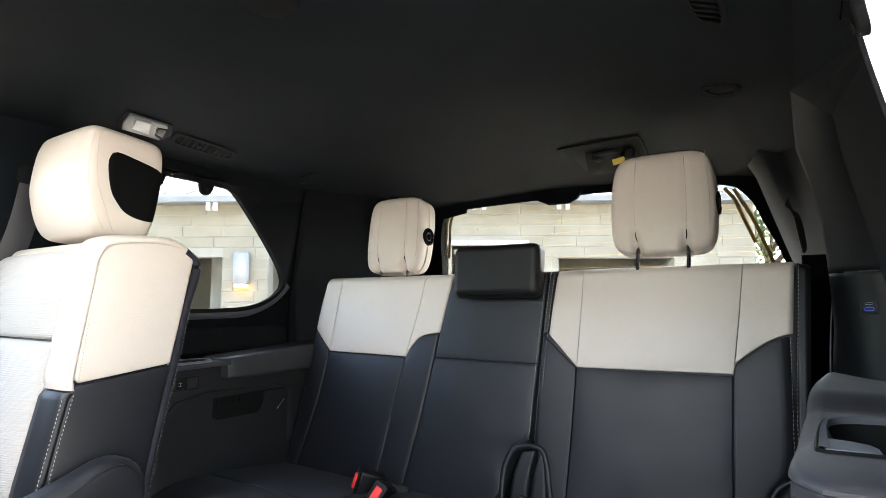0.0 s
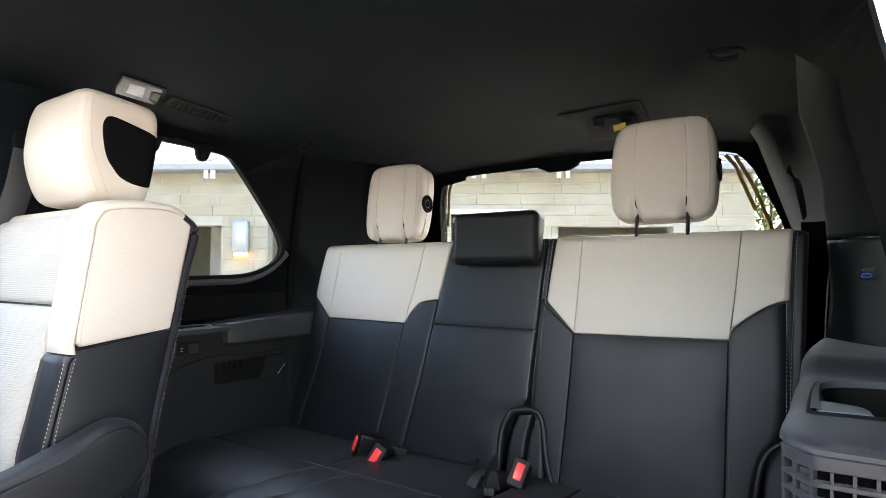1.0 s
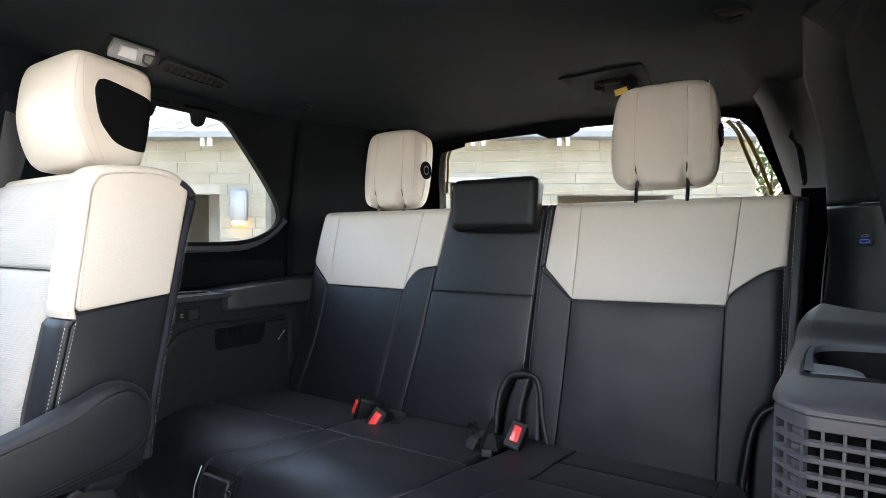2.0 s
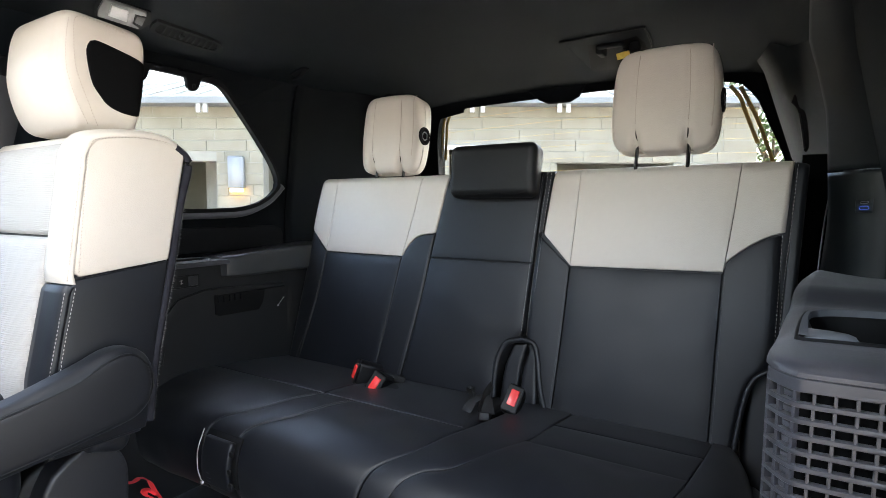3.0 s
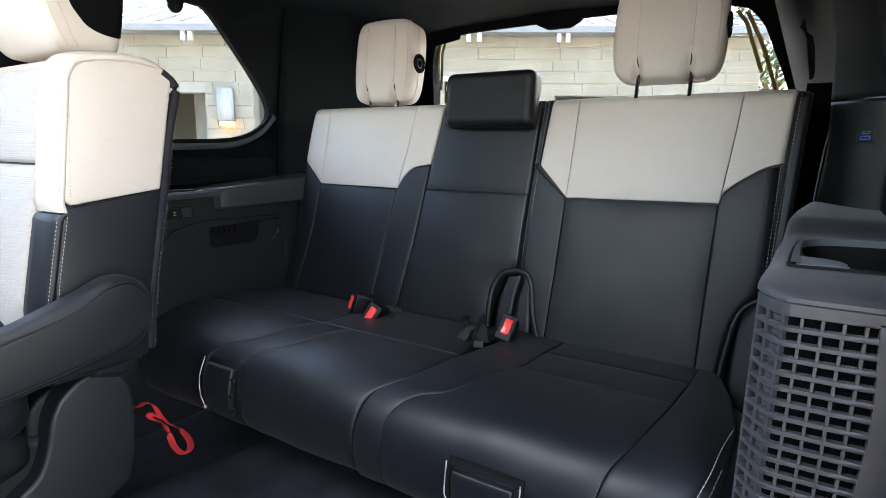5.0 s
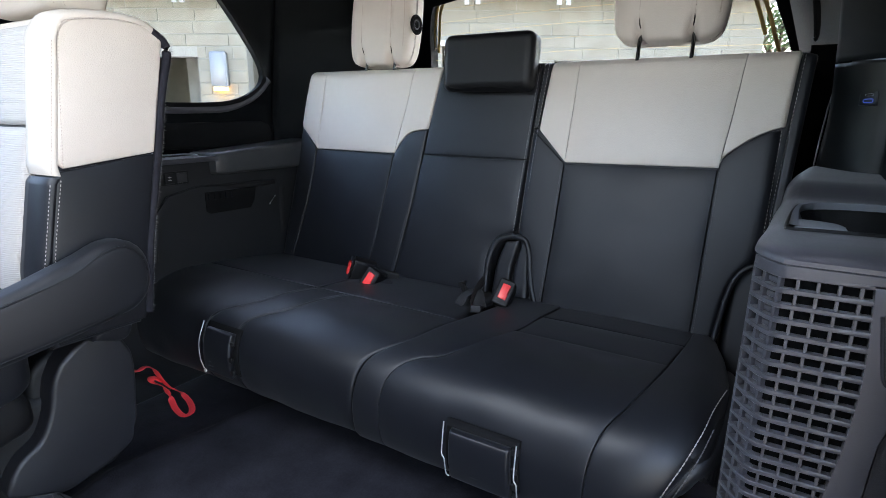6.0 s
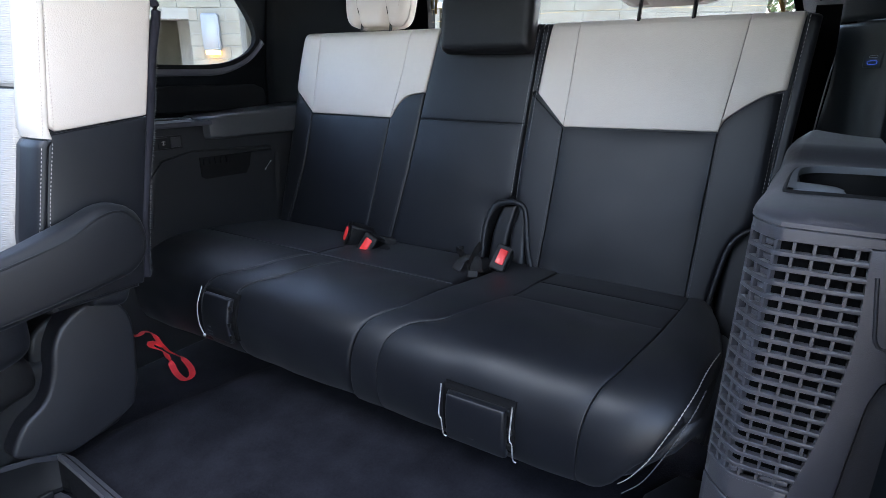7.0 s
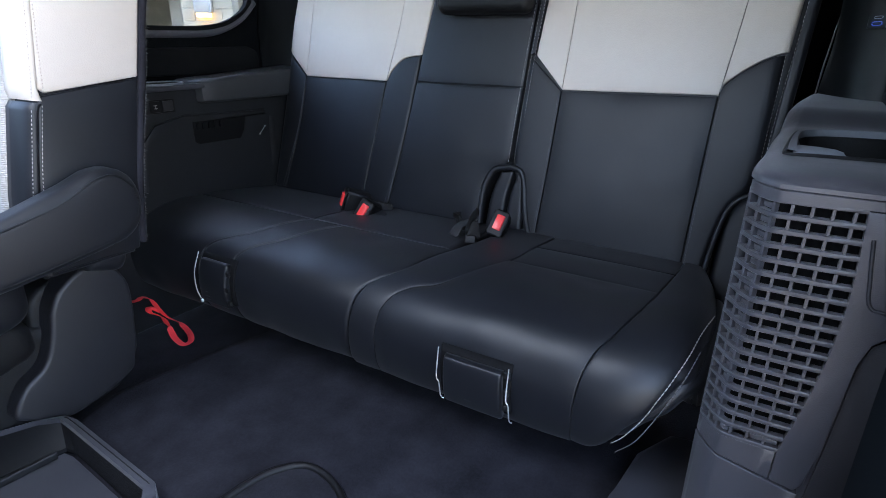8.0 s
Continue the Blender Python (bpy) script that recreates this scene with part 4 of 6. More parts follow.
pillow("cushion_outer", cu, [(-1.55, T1), (-1.55, 0.5), (-1.55, S_END)], [(-1.020, T1), (-1.076, sy(0.9)), (-1.127, sy(0.85)), (-1.170, sz(0.322)), (-1.186, sz(0.285)), (-1.180, S_END)], rad=(0.03, 0.0035, 0.0035, 0.02), crown=0.006, mat=BLACK2, parent=wide, label="black leather outer cushion panel", n=(16, 44), ripple=0.003)
pillow("cushion_strip", cu, [(-1.018, T1), (-1.074, sy(0.9)), (-1.125, sy(0.85)), (-1.168, sz(0.322)), (-1.184, sz(0.285)), (-1.178, S_END)], [(-0.913, T1), (-0.970, sy(0.9)), (-1.022, sy(0.85)), (-1.057, sz(0.322)), (-1.070, sz(0.292)), (-1.052, S_END)], rad=(0.0035, 0.0035, 0.0035, 0.02), crown=0.003, mat=BLACK, parent=wide, label="black leather cushion strip", n=(10, 44))
pillow("cushion_middle", cu, [(-0.911, T1), (-0.968, sy(0.9)), (-1.020, sy(0.85)), (-1.055, sz(0.322)), (-1.068, sz(0.292)), (-1.050, S_END)], [(-0.585, T1), (-0.62, sy(0.9)), (-0.66, sy(0.845)), (-0.688, sz(0.316)), (-0.700, sz(0.26)), (-0.712, S_END)], rad=(0.0035, 0.010, 0.0035, 0.02), crown=0.005, mat=BLACK2, parent=wide, label="black leather middle cushion panel", n=(16, 44), ripple=0.003)
pillow("cushion_rear", cu, [(-1.55, 0.01), (-1.55, T1 - 0.002)], [(-1.04, 0.01), (-1.022, T1 - 0.002)], rad=(0.03, 0.0035, 0.01, 0.0035), crown=0.004, mat=BLACK, parent=wide, label="black leather rear cushion panel", n=(14, 14))
pillow("cushion_rear", cu, [(-1.038, 0.01), (-1.018, T1 - 0.002)], [(-0.64, 0.01), (-0.590, T1 - 0.002)], rad=(0.0035, 0.02, 0.01, 0.0035), crown=0.004, mat=BLACK, parent=wide, label="black leather rear cushion panel", n=(14, 14))
pillow("cushion", cu, [(-0.56, 0.0), (-0.58, 0.4), (-0.66, S_END)], [(-0.10, 0.0), (-0.04, 0.25), (-0.035, sy(0.86)), (-0.075, sz(0.30)), (-0.13, sz(0.2)), (-0.19, S_END)], rad=(0.02, 0.03, 0.02, 0.03), lift=-0.008, depth=0.07, mat=BLACK, parent=narrow, n=(22, 40))
T2, T3 = sy(1.028), sy(1.185)
SL = [(-0.448, 0.01), (-0.448, T3), (-0.447, T2), (-0.515, sy(0.88)), (-0.578, sy(0.835)), (-0.612, sz(0.312)), (-0.626, sz(0.26)), (-0.630, S_END)]
SRt = [(-0.130, 0.01), (-0.131, T3), (-0.138, T2), (-0.150, sy(0.94)), (-0.172, sy(0.86)), (-0.196, sz(0.315)), (-0.210, sz(0.25)), (-0.216, S_END)]
EDGE_R = [(-0.085, 0.01), (-0.050, T3), (-0.034, T2), (-0.036, sy(0.92)), (-0.046, sy(0.86)), (-0.062, sz(0.315)), (-0.092, sz(0.25)), (-0.128, sz(0.2)), (-0.175, S_END)]
sh = lambda pts, d: [(p[0] + d, p[1]) for p in pts]
pillow("cushion_inner", cu, [(-0.590, 0.01), (-0.575, T3), (-0.583, T2), (-0.618, sy(0.9)), (-0.657, sy(0.845)), (-0.684, sz(0.316)), (-0.695, sz(0.26)), (-0.708, S_END)], sh(SL, -0.0004), rad=(0.009, 0.0014, 0.01, 0.02), crown=0.003, lift=0.005, mat=BLACK, parent=narrow, label="black leather cushion bolster", n=(10, 50))
pillow("cushion_front", cu, sh(SL[2:], 0.0004), sh(SRt[2:], -0.0004), rad=(0.0014, 0.0022, 0.003, 0.02), crown=0.005, lift=0.005, mat=BLACK2, parent=narrow, label="black leather front cushion panel", n=(18, 44), ripple=0.003)
pillow("cushion_centre", cu, [(-0.447, T3 + 0.001), (-0.447, T2 - 0.002)], [(-0.131, T3 + 0.001), (-0.141, T2 - 0.002)], rad=(0.0035, 0.0035, 0.0035, 0.0035), crown=0.004, lift=0.002, mat=BLACK2, parent=narrow, label="black leather centre cushion panel", n=(16, 10))
pillow("cushion_rear", cu, [(-0.447, 0.01), (-0.447, T3 - 0.001)], [(-0.131, 0.01), (-0.131, T3 - 0.001)], rad=(0.0035, 0.0035, 0.01, 0.0035), crown=0.004, lift=0.002, mat=BLACK2, parent=narrow, label="black leather rear cushion panel", n=(16, 10))
pillow("cushion_side", cu, sh(SRt, 0.0004), EDGE_R, rad=(0.0022, 0.03, 0.01, 0.02), crown=0.003, lift=0.004, mat=BLACK, parent=narrow, label="black leather side bolster of the cushion", n=(12, 50))
seam_line = [(-0.036, sy(1.0)), (-0.048, sy(0.92)), (-0.056, sy(0.86)), (-0.070, sz(0.315)), (-0.086, sz(0.28)), (-0.099, sz(0.25)), (-0.111, sz(0.225)), (-0.129, sz(0.195)), (-0.146, sz(0.172))]
stitching("stitching", seam_line, lambda u, v, h: cu(u, v, h - 0.006), THREAD, narrow, w=0.0011, length=0.008, gap=0.001, h=0.0015)
stitching("stitching", [(-0.138, 0.150), (-0.107, 0.190), (-0.073, 0.266), (-0.050, 0.325), (-0.040, 0.352)], lambda u, v, h: (u, float(np.interp(v, [0.15, 0.19, 0.27, 0.32, 0.352], [0.808, 0.806, 0.812, 0.828, 0.87])), v), GTHREAD, narrow, w=0.0012, length=0.008, gap=0.001, h=0.0)
pillow("cushion_flank", cu, [(p[0] - 0.004, p[1]) for p in EDGE_R[1:]], [(p[0] + 0.022, p[1]) for p in EDGE_R[1:]], rad=(0.003, 0.02, 0.01, 0.01), lift=-0.028, depth=0.06, mat=BLACK, parent=narrow, label="black leather cushion flank", n=(6, 40))

for d in (-0.005, 0.005):
    stitching("stitching", [(-1.019 + d, T1 + 0.004), (-1.075 + d, sy(0.9)), (-1.126 + d, sy(0.85)), (-1.169 + d, sz(0.322)), (-1.185 + d, sz(0.285))], lambda u, v, h: cu(u, v, h + 0.0005), GTHREAD, wide, w=0.0007, length=0.004, gap=0.002)
    stitching("stitching", [(-0.912 + d, T1 + 0.004), (-0.969 + d, sy(0.9)), (-1.021 + d, sy(0.85)), (-1.056 + d, sz(0.322)), (-1.069 + d, sz(0.292))], lambda u, v, h: cu(u, v, h + 0.0005), GTHREAD, wide, w=0.0007, length=0.004, gap=0.002)
for line in ([(-1.428, 0.33), (-1.381, 0.52), (-1.366, 0.68)], [(-1.084, 0.33), (-1.054, 0.52), (-1.033, 0.684)], [(-0.996, 0.33), (-0.957, 0.54), (-0.934, 0.73)]):
    stitching("stitching", line, lambda u, v, h: sb(u, v, h + 0.0005), GTHREAD, wide, w=0.0007, length=0.004, gap=0.002)
for line in ([(-0.509, 0.33), (-0.500, 0.52), (-0.496, 0.68)], [(-0.132, 0.33), (-0.129, 0.52), (-0.126, 0.69)]):
    stitching("stitching", line, lambda u, v, h: sb(u, v, h + 0.0005), GTHREAD, narrow, w=0.0007, length=0.004, gap=0.002)


# release covers with bright wire brackets on the front of the cushions
def latch(parent, x0, x1, z0, z1, name="latch_cover", both=True, proud=0.030):
    def face(u, v, h):
        return cu(u, s_of_z(v), h)
    pillow("latch_recess", face, [(x0 - 0.012, z0), (x0 - 0.012, z1 + 0.008)], [(x1 + 0.012, z0), (x1 + 0.012, z1 + 0.008)], rad=(0.003,) * 4, lift=proud - 0.014, depth=0.01, mat=VOID, parent=parent, label="dark recess", n=(6, 8))
    c = pillow(name, face, [(x0, z0 - 0.004), (x0 + 0.002, z1 - 0.004)], [(x1, z0 - 0.004), (x1 - 0.002, z1 - 0.004)], rad=(0.005, 0.005, 0.006, 0.008), lift=proud, depth=0.01, crown=0.002, mat=BLACK2, parent=parent, label="black plastic latch cover", n=(8, 10))
    if not both:
        w = tube("wire_bracket", [face(x0 - 0.014, z1 + 0.002, 0.018), face(x0 - 0.010, z1 - 0.035, 0.022), face(x0 - 0.005, z0 + 0.030, 0.024), face(x0 + 0.001, z0 + 0.004, 0.023)], 0.0013, CHROME, parent, "bright wire bracket", n=6, steps_n=20)
        blob_box("wire_end", (0.009, 0.007, 0.009), face(x0 + 0.003, z0 - 0.001, 0.023), CHROME, w, power=(2.5, 2.5), n=(12, 8))
    for x in (x0 - 0.012, x1 + 0.010) if both else ():
        tube("wire_bracket", [face(x, z1 + 0.004, 0.026), face(x + 0.001, (z0 + z1) / 2, 0.030), face(x + 0.006, (z0 + z1) / 2 - 0.01, 0.031), face(x + 0.006, z0 + 0.002, 0.029), face(x + 0.011, z0 - 0.002, 0.028)], 0.0013, CHROME, parent, "bright wire bracket", n=6, steps_n=30)
    for k in range(3):
        rbox("hook_tab", (0.012, 0.006, 0.012), face(x1 + 0.006, z0 + 0.015 + 0.032 * k, 0.018), PLASTIC, parent, r=0.002)
    for k, w in enumerate((0.010, 0.018, 0.014)):
        rbox("moulded_mark", (w, 0.0008, 0.0015), face((x0 + x1) / 2 - 0.005, z0 + 0.035 - 0.009 * k, 0.0312), GREYPL, parent, r=0.0003)
    return c


latch(wide, -1.162, -1.062, 0.195, 0.298, both=False, proud=0.020)
latch(narrow, -0.452, -0.332, 0.178, 0.266)


# headrests
def headrest(name, cx, parent, mat, size=(0.252, 0.115, 0.262), cz=1.118, cy=1.505, groove=0.061):
    lean = radians(-9)

    def shape(p):
        q = p.copy()
        k = (p.z / size[2] + 0.5)
        q.x *= 0.93 + 0.09 * math.sin(math.pi * min(1, k * 0.9 + 0.1))
        q.y *= 0.80 + 0.25 * k
        if p.y < 0:
            for g in (-groove, groove):
                q.y += 0.003 * math.exp(-((p.x - g) / 0.0035) ** 2)
            q.y += 0.010 * (p.x / size[0] * 2) ** 2 * (1 if abs(p.x) > 0.02 else 0.5)
            if k < 0.25:
                for g in (-groove, groove):
                    q.y += 0.022 * math.exp(-((p.x - g) / 0.010) ** 2) * (1 - k / 0.25)
                    q.z += 0.016 * math.exp(-((p.x - g) / 0.009) ** 2) * (1 - k / 0.25)
        return q

    # an even grid wrapped on a soft box
    bm = bmesh.new()
    bmesh.ops.create_cube(bm, size=2.0)
    bmesh.ops.subdivide_edges(bm, edges=bm.edges[:], cuts=31, use_grid_fill=True)
    for v in bm.verts:
        p = v.co.copy()
        e = 6.5
        f = (abs(p.x) ** e + abs(p.y) ** e + abs(p.z) ** e) ** (1 / e)
        p = p / f
        p = Vector((p.x * size[0] / 2, p.y * size[1] / 2, p.z * size[2] / 2))
        v.co = pose(cx, cy, cz, math.degrees(lean), 0, 0) @ shape(p)
    h = part(name, bm, mat, parent, "cream leather headrest with stitched seams" if mat is CREAM else "")
    m = pose(cx, cy, cz, math.degrees(lean), 0, 0)
    for g in (-groove, groove):
        tube("rod", [m @ Vector((g, -0.010, -size[2] / 2 + 0.02)), m @ Vector((g, -0.016, -size[2] / 2 - 0.06))], 0.0048, RODM, h, "dark steel rod", n=10, steps_n=4)
        # a near-black sliver for the shade of a slit opening downwards round the rod
        verts, faces = [], []
        for k in range(7):
            z = -size[2] / 2 + 0.050 - 0.048 * k / 6
            rest = max(0.02, 1 - abs(2 * z / size[2]) ** 6.5) ** (1 / 6.5)
            c0 = shape(Vector((g, -size[1] / 2 * rest, z)))
            r0 = 0.0006 + 0.0052 * (k / 6) ** 0.8
            for a in np.linspace(0, 2 * math.pi, 9)[:-1]:
                verts.append(m @ (c0 + Vector((r0 * math.cos(a), 0.002 * math.sin(a) - 0.0005, 0))))
        for k in range(6):
            for a in range(8):
                faces.append((8 * k + a, 8 * k + (a + 1) % 8, 8 * k + 8 + (a + 1) % 8, 8 * k + 8 + a))
        mesh_ob("slit", verts, faces, SHADE_BLACK, h, "near-black sliver for the shade in the rod slit")
    side = size[0] / 2
    tube("button", [m @ Vector((side - 0.006, 0.002, -0.005)), m @ Vector((side + 0.004, 0.002, -0.005))], 0.029, SHADE_BLACK, h, "round black release button", n=28, steps_n=3)
    for rad, thick in ((0.026, 0.0036), (0.013, 0.0022)):
        tube("button_rim", [m @ Vector((side + 0.004, 0.002 + rad * math.cos(a), -0.005 + rad * math.sin(a))) for a in np.linspace(0, 2 * math.pi, 17)], thick, GREYPL if rad < 0.02 else CEILPL, h, n=6, steps_n=36)
    for gx in (-groove, groove, size[0] / 2 - 0.014):
        pts = []
        for zz in np.linspace(-0.30, 0.485, 14):
            rest = max(0.02, 1 - abs(2 * gx / size[0]) ** 6.5 - abs(2 * zz) ** 6.5) ** (1 / 6.5)
            pts.append(m @ (shape(Vector((gx, -size[1] / 2 * rest, zz * size[2]))) + Vector((0, -0.0004, 0))))
        tube("seam", pts, 0.0013, CTHREAD, h, n=5, steps_n=40)
    return h


headrest("headrest", -0.284, narrow, CREAM, cz=1.104)
headrest("headrest", -1.142, wide, CREAM, size=(0.228, 0.115, 0.258), cz=1.076, groove=0.056)
m_pad = pose(-0.722, 1.415, 0.941, -9, 0, 0)
bm = bmesh.new()
bmesh.ops.create_cube(bm, size=1.0)
for v in bm.verts:
    v.co = Vector((v.co.x * 0.272, v.co.y * (0.078 if v.co.z > 0 else 0.055), v.co.z * 0.150))
bmesh.ops.bevel(bm, geom=list(bm.edges), offset=0.024, segments=6, affect="EDGES", profile=0.5)
bm.transform(m_pad)
mid_rest = part("middle_headrest", bm, PAD, wide, "low black padded headrest", weighted=True)
tube("seam", [m_pad @ Vector((x, y, z)) for x, y, z in ((-0.118, -0.029, 0.062), (-0.118, -0.025, -0.058), (0, -0.0245, -0.066), (0.112, -0.025, -0.058), (0.112, -0.0305, 0.06))], 0.0012, PAD, mid_rest, n=5, steps_n=50)


# seat belt buckles: the red button lies in the end face
def buckle(end, facing, upward, label="black seat belt buckle with a red release button"):
    zf = Vector(facing).normalized()
    xf = (Vector(upward) - zf * Vector(upward).dot(zf)).normalized()
    yf_ = zf.cross(xf)
    m = Matrix((xf, yf_, zf)).transposed().to_4x4()
    m.translation = Vector(end)
    b = thing("seat_belt_buckle", end, label, "buckle", "seat belt buckles")

    def box(name, size, at, mat, label="", r=0.004, taper=1.0):
        bm = bmesh.new()
        bmesh.ops.create_cube(bm, size=1)
        for v in bm.verts:
            k = taper if v.co.z < 0 else 1.0
            v.co = Vector((v.co.x * size[0] * k, v.co.y * size[1] * k, v.co.z * size[2]))
        bmesh.ops.bevel(bm, geom=list(bm.edges), offset=r, segments=3, affect="EDGES")
        bm.transform(m @ Matrix.Translation(at))
        return part(name, bm, mat, b, label, weighted=True)

    box("buckle_body", (0.072, 0.044, 0.078), (0, 0, -0.041), PAD, "black buckle body", 0.007, 0.9)
    box("end_rim", (0.066, 0.040, 0.006), (0, 0, -0.002), PAD, "charcoal end rim", 0.0025)
    box("red_button", (0.047, 0.029, 0.013), (0.002, -0.001, -0.0005), RED, "red release button", 0.0055)
    box("stalk", (0.034, 0.016, 0.10), (0, 0, -0.10), WEB, "black belt stalk", 0.004)
    return b


buckle((-0.556, 1.195, 0.380), (0.30, -0.80, 0.52), (0.22, 0.3, 0.9))
buckle((-0.955, 1.155, 0.356), (0.22, -0.90, 0.34), (0.42, 0.1, 0.85))
buckle((-1.040, 1.175, 0.372), (-0.62, -0.72, 0.30), (0.24, 0.0, 0.95))
tray = thing("belt_pocket", (-0.98, 1.17, 0.32), "shallow black pocket in the seat cushion", "pocket")
prism("pocket_rim", [(-1.06, 1.15), (-0.99, 1.12), (-0.91, 1.15), (-0.92, 1.22), (-1.05, 1.24)], lambda u, v, h: (u, v, 0.334 + h), 0.008, BLACK, tray, "black pocket rim", r=0.004, smooth_line=40)
belt = thing("folded_belt", (-0.62, 1.15, 0.34), "folded black belt webbing beside the buckle", "seat belt")
tube("webbing", [(-0.648, 1.13, 0.350), (-0.640, 1.15, 0.372), (-0.620, 1.17, 0.380), (-0.602, 1.15, 0.362), (-0.590, 1.135, 0.352)], 0.016, WEB, belt, "black webbing", flat=0.14, steps_n=40)
tube("webbing_end", [(-0.615, 1.20, 0.40), (-0.617, 1.17, 0.385), (-0.612, 1.13, 0.355)], 0.014, WEB, belt, "black webbing end", flat=0.14, steps_n=20, up=(1, 0, 0))
rbox("belt_clasp", (0.026, 0.012, 0.020), (-0.592, 1.118, 0.353), PAD, belt, "black belt clasp", r=0.003, turn=(-20, 0, 20))
tube("belt_loop", [(-0.672, 1.215, 0.335), (-0.676, 1.20, 0.375), (-0.664, 1.185, 0.392), (-0.656, 1.195, 0.36), (-0.655, 1.21, 0.335)], 0.010, WEB, belt, "black belt loop", flat=0.15, steps_n=40)


# ---- second row captain's chair ----
chair = thing("captains_chair", (-1.30, 0.55, 0.0), "second-row chair in white cloth and cream and black leather", "car seat")
CX0, CX1 = -1.545, -1.06
FRONT = ([0.40, 0.538, 0.711, 0.955, 1.0], [0.405, 0.415, 0.452, 0.489, 0.497])


def yf(z):
    return float(np.interp(z, *FRONT))


def cs(y, z, h):
    """The chair's inboard side face."""
    return (CX1 + h, y, z)


def cf(x, z, h):
    """The chair's front face."""
    return (x, yf(z) - h, z)


body_line = [(0.415, 0.40), (0.425, 0.55), (0.462, 0.711), (0.50, 0.94), (0.525, 0.968), (0.58, 0.976), (0.65, 0.968), (0.682, 0.95), (0.640, 0.734), (0.60, 0.55), (0.58, 0.40)]
prism("backrest", body_line, lambda u, v, h: (CX1 - 0.006 - h, u, v), CX1 - CX0 - 0.012, BLACK, chair, "black backrest core", r=0.012, seg=3)
TOPL = [(0.489, 0.945), (0.505, 0.968), (0.535, 0.980), (0.60, 0.986), (0.655, 0.980), (0.690, 0.955)]
pillow("cream_side_panel", cs, [(0.478, 0.7185), (0.4685, 0.735), (0.482, 0.83), (0.499, 0.945)], [(0.645, 0.737), (0.666, 0.84), (0.688, 0.950)], top=[(0.499, 0.945), (0.518, 0.966), (0.56, 0.975), (0.62, 0.977), (0.665, 0.968), (0.688, 0.950)], rad=(0.006, 0.008, 0.003, 0.006), lift=0.001, crown=0.006, mat=CREAM, parent=chair, label="smooth cream leather side panel", n=(18, 18))
pillow("black_side_panel", cs, [(0.417, 0.41), (0.433, 0.56), (0.465, 0.713)], [(0.585, 0.41), (0.610, 0.56), (0.644, 0.734)], rad=(0.006, 0.006, 0.004, 0.003), lift=0.001, crown=0.006, mat=BLACK, parent=chair, label="smooth black leather side panel", n=(16, 18))


def roll_section(a):
    """The front roll's section: a = 0 at the side seam, 0.08 at the insert; gives x and the offset from the edge line."""
    g = max(0.0, min(1.0, a / 0.08)) * math.pi / 2
    x = -1.124 + 0.066 * math.cos(g) ** (2 / 3.2) if g < 1.5707 else -1.124
    return x, -0.014 + 0.020 * math.sin(g) ** (2 / 3.2)


def roll_at(a, z, h):
    """On the front roll at a height, below the shoulder."""
    x, off = roll_section(a)
    g = a / 0.08 * math.pi / 2
    return (x + h * math.cos(g), yf(z) - off - h * math.sin(g), z)


def front_roll(name, line, mat, label):
    """One soft roll that wraps the chair's front edge, swept along a line of (y, z)."""
    line = curve_points(line, 60)
    prof = [(CX1 - 0.02, -0.022), (CX1 - 0.006, -0.0165)] + [roll_section(a) for a in np.linspace(0, 0.08, 18)] + [(-1.127, -0.004), (-1.128, -0.02)]
    verts, faces = [], []
    for k, p in enumerate(line):
        d = Vector(line[min(k + 1, 59)] - line[max(k - 1, 0)]).normalized()
        end = 0.005 * (1 - min(1, min(k, 59 - k) / 2))
        for x, off in prof:
            off -= end
            verts.append((x, p[0] - d.y * off, p[1] + d.x * off))
    m = len(prof)
    for k in range(59):
        for i in range(m - 1):
            a = k * m + i
            faces.append((a, a + m, a + m + 1, a + 1))
    return mesh_ob(name, verts, faces, mat, chair, label)


front_roll("cream_bolster", [(yf(z), z) for z in np.linspace(0.709, 0.94, 10)] + TOPL[1:], CREAM, "cream leather front bolster")
front_roll("black_bolster", [(yf(z), z) for z in np.linspace(0.41, 0.706, 14)], BLACK, "black leather front bolster")
pillow("upper_insert", cf, [(-1.48, 0.790), (-1.47, 0.96)], [(-1.124, 0.790), (-1.114, 0.962)], rad=(0.012, 0.008, 0.012, 0.025), lift=0.004, crown=0.012, depth=0.03, mat=CLOTH, parent=chair, label="white ribbed cloth upper insert", n=(16, 14))
pillow("lower_insert", cf, [(-1.48, 0.40), (-1.48, 0.786)], [(-1.150, 0.40), (-1.135, 0.50), (-1.126, 0.786)], rad=(0.012, 0.010, 0.01, 0.012), lift=0.006, crown=0.02, depth=0.03, mat=CLOTH, parent=chair, label="white ribbed cloth lower insert", n=(16, 20))
pillow("outer_bolster", cf, [(-1.545, 0.41), (-1.54, 0.95)], [(-1.484, 0.41), (-1.474, 0.955)], rad=(0.02, 0.006, 0.01, 0.02), lift=0.008, crown=0.004, depth=0.03, mat=CREAM, parent=chair, label="cream leather front bolster")
# cream top of the backrest
pillow("top_panel", lambda u, v, h: (u, v, 0.968 + 0.012 * math.sin(math.pi * min(1, max(0, (v - 0.48) / 0.22))) + h), [(-1.53, 0.505), (-1.53, 0.68)], [(-1.118, 0.505), (-1.118, 0.68)], rad=(0.03, 0.014, 0.02, 0.02), depth=0.02, mat=CREAM, parent=chair, label="cream leather top", n=(16, 10))
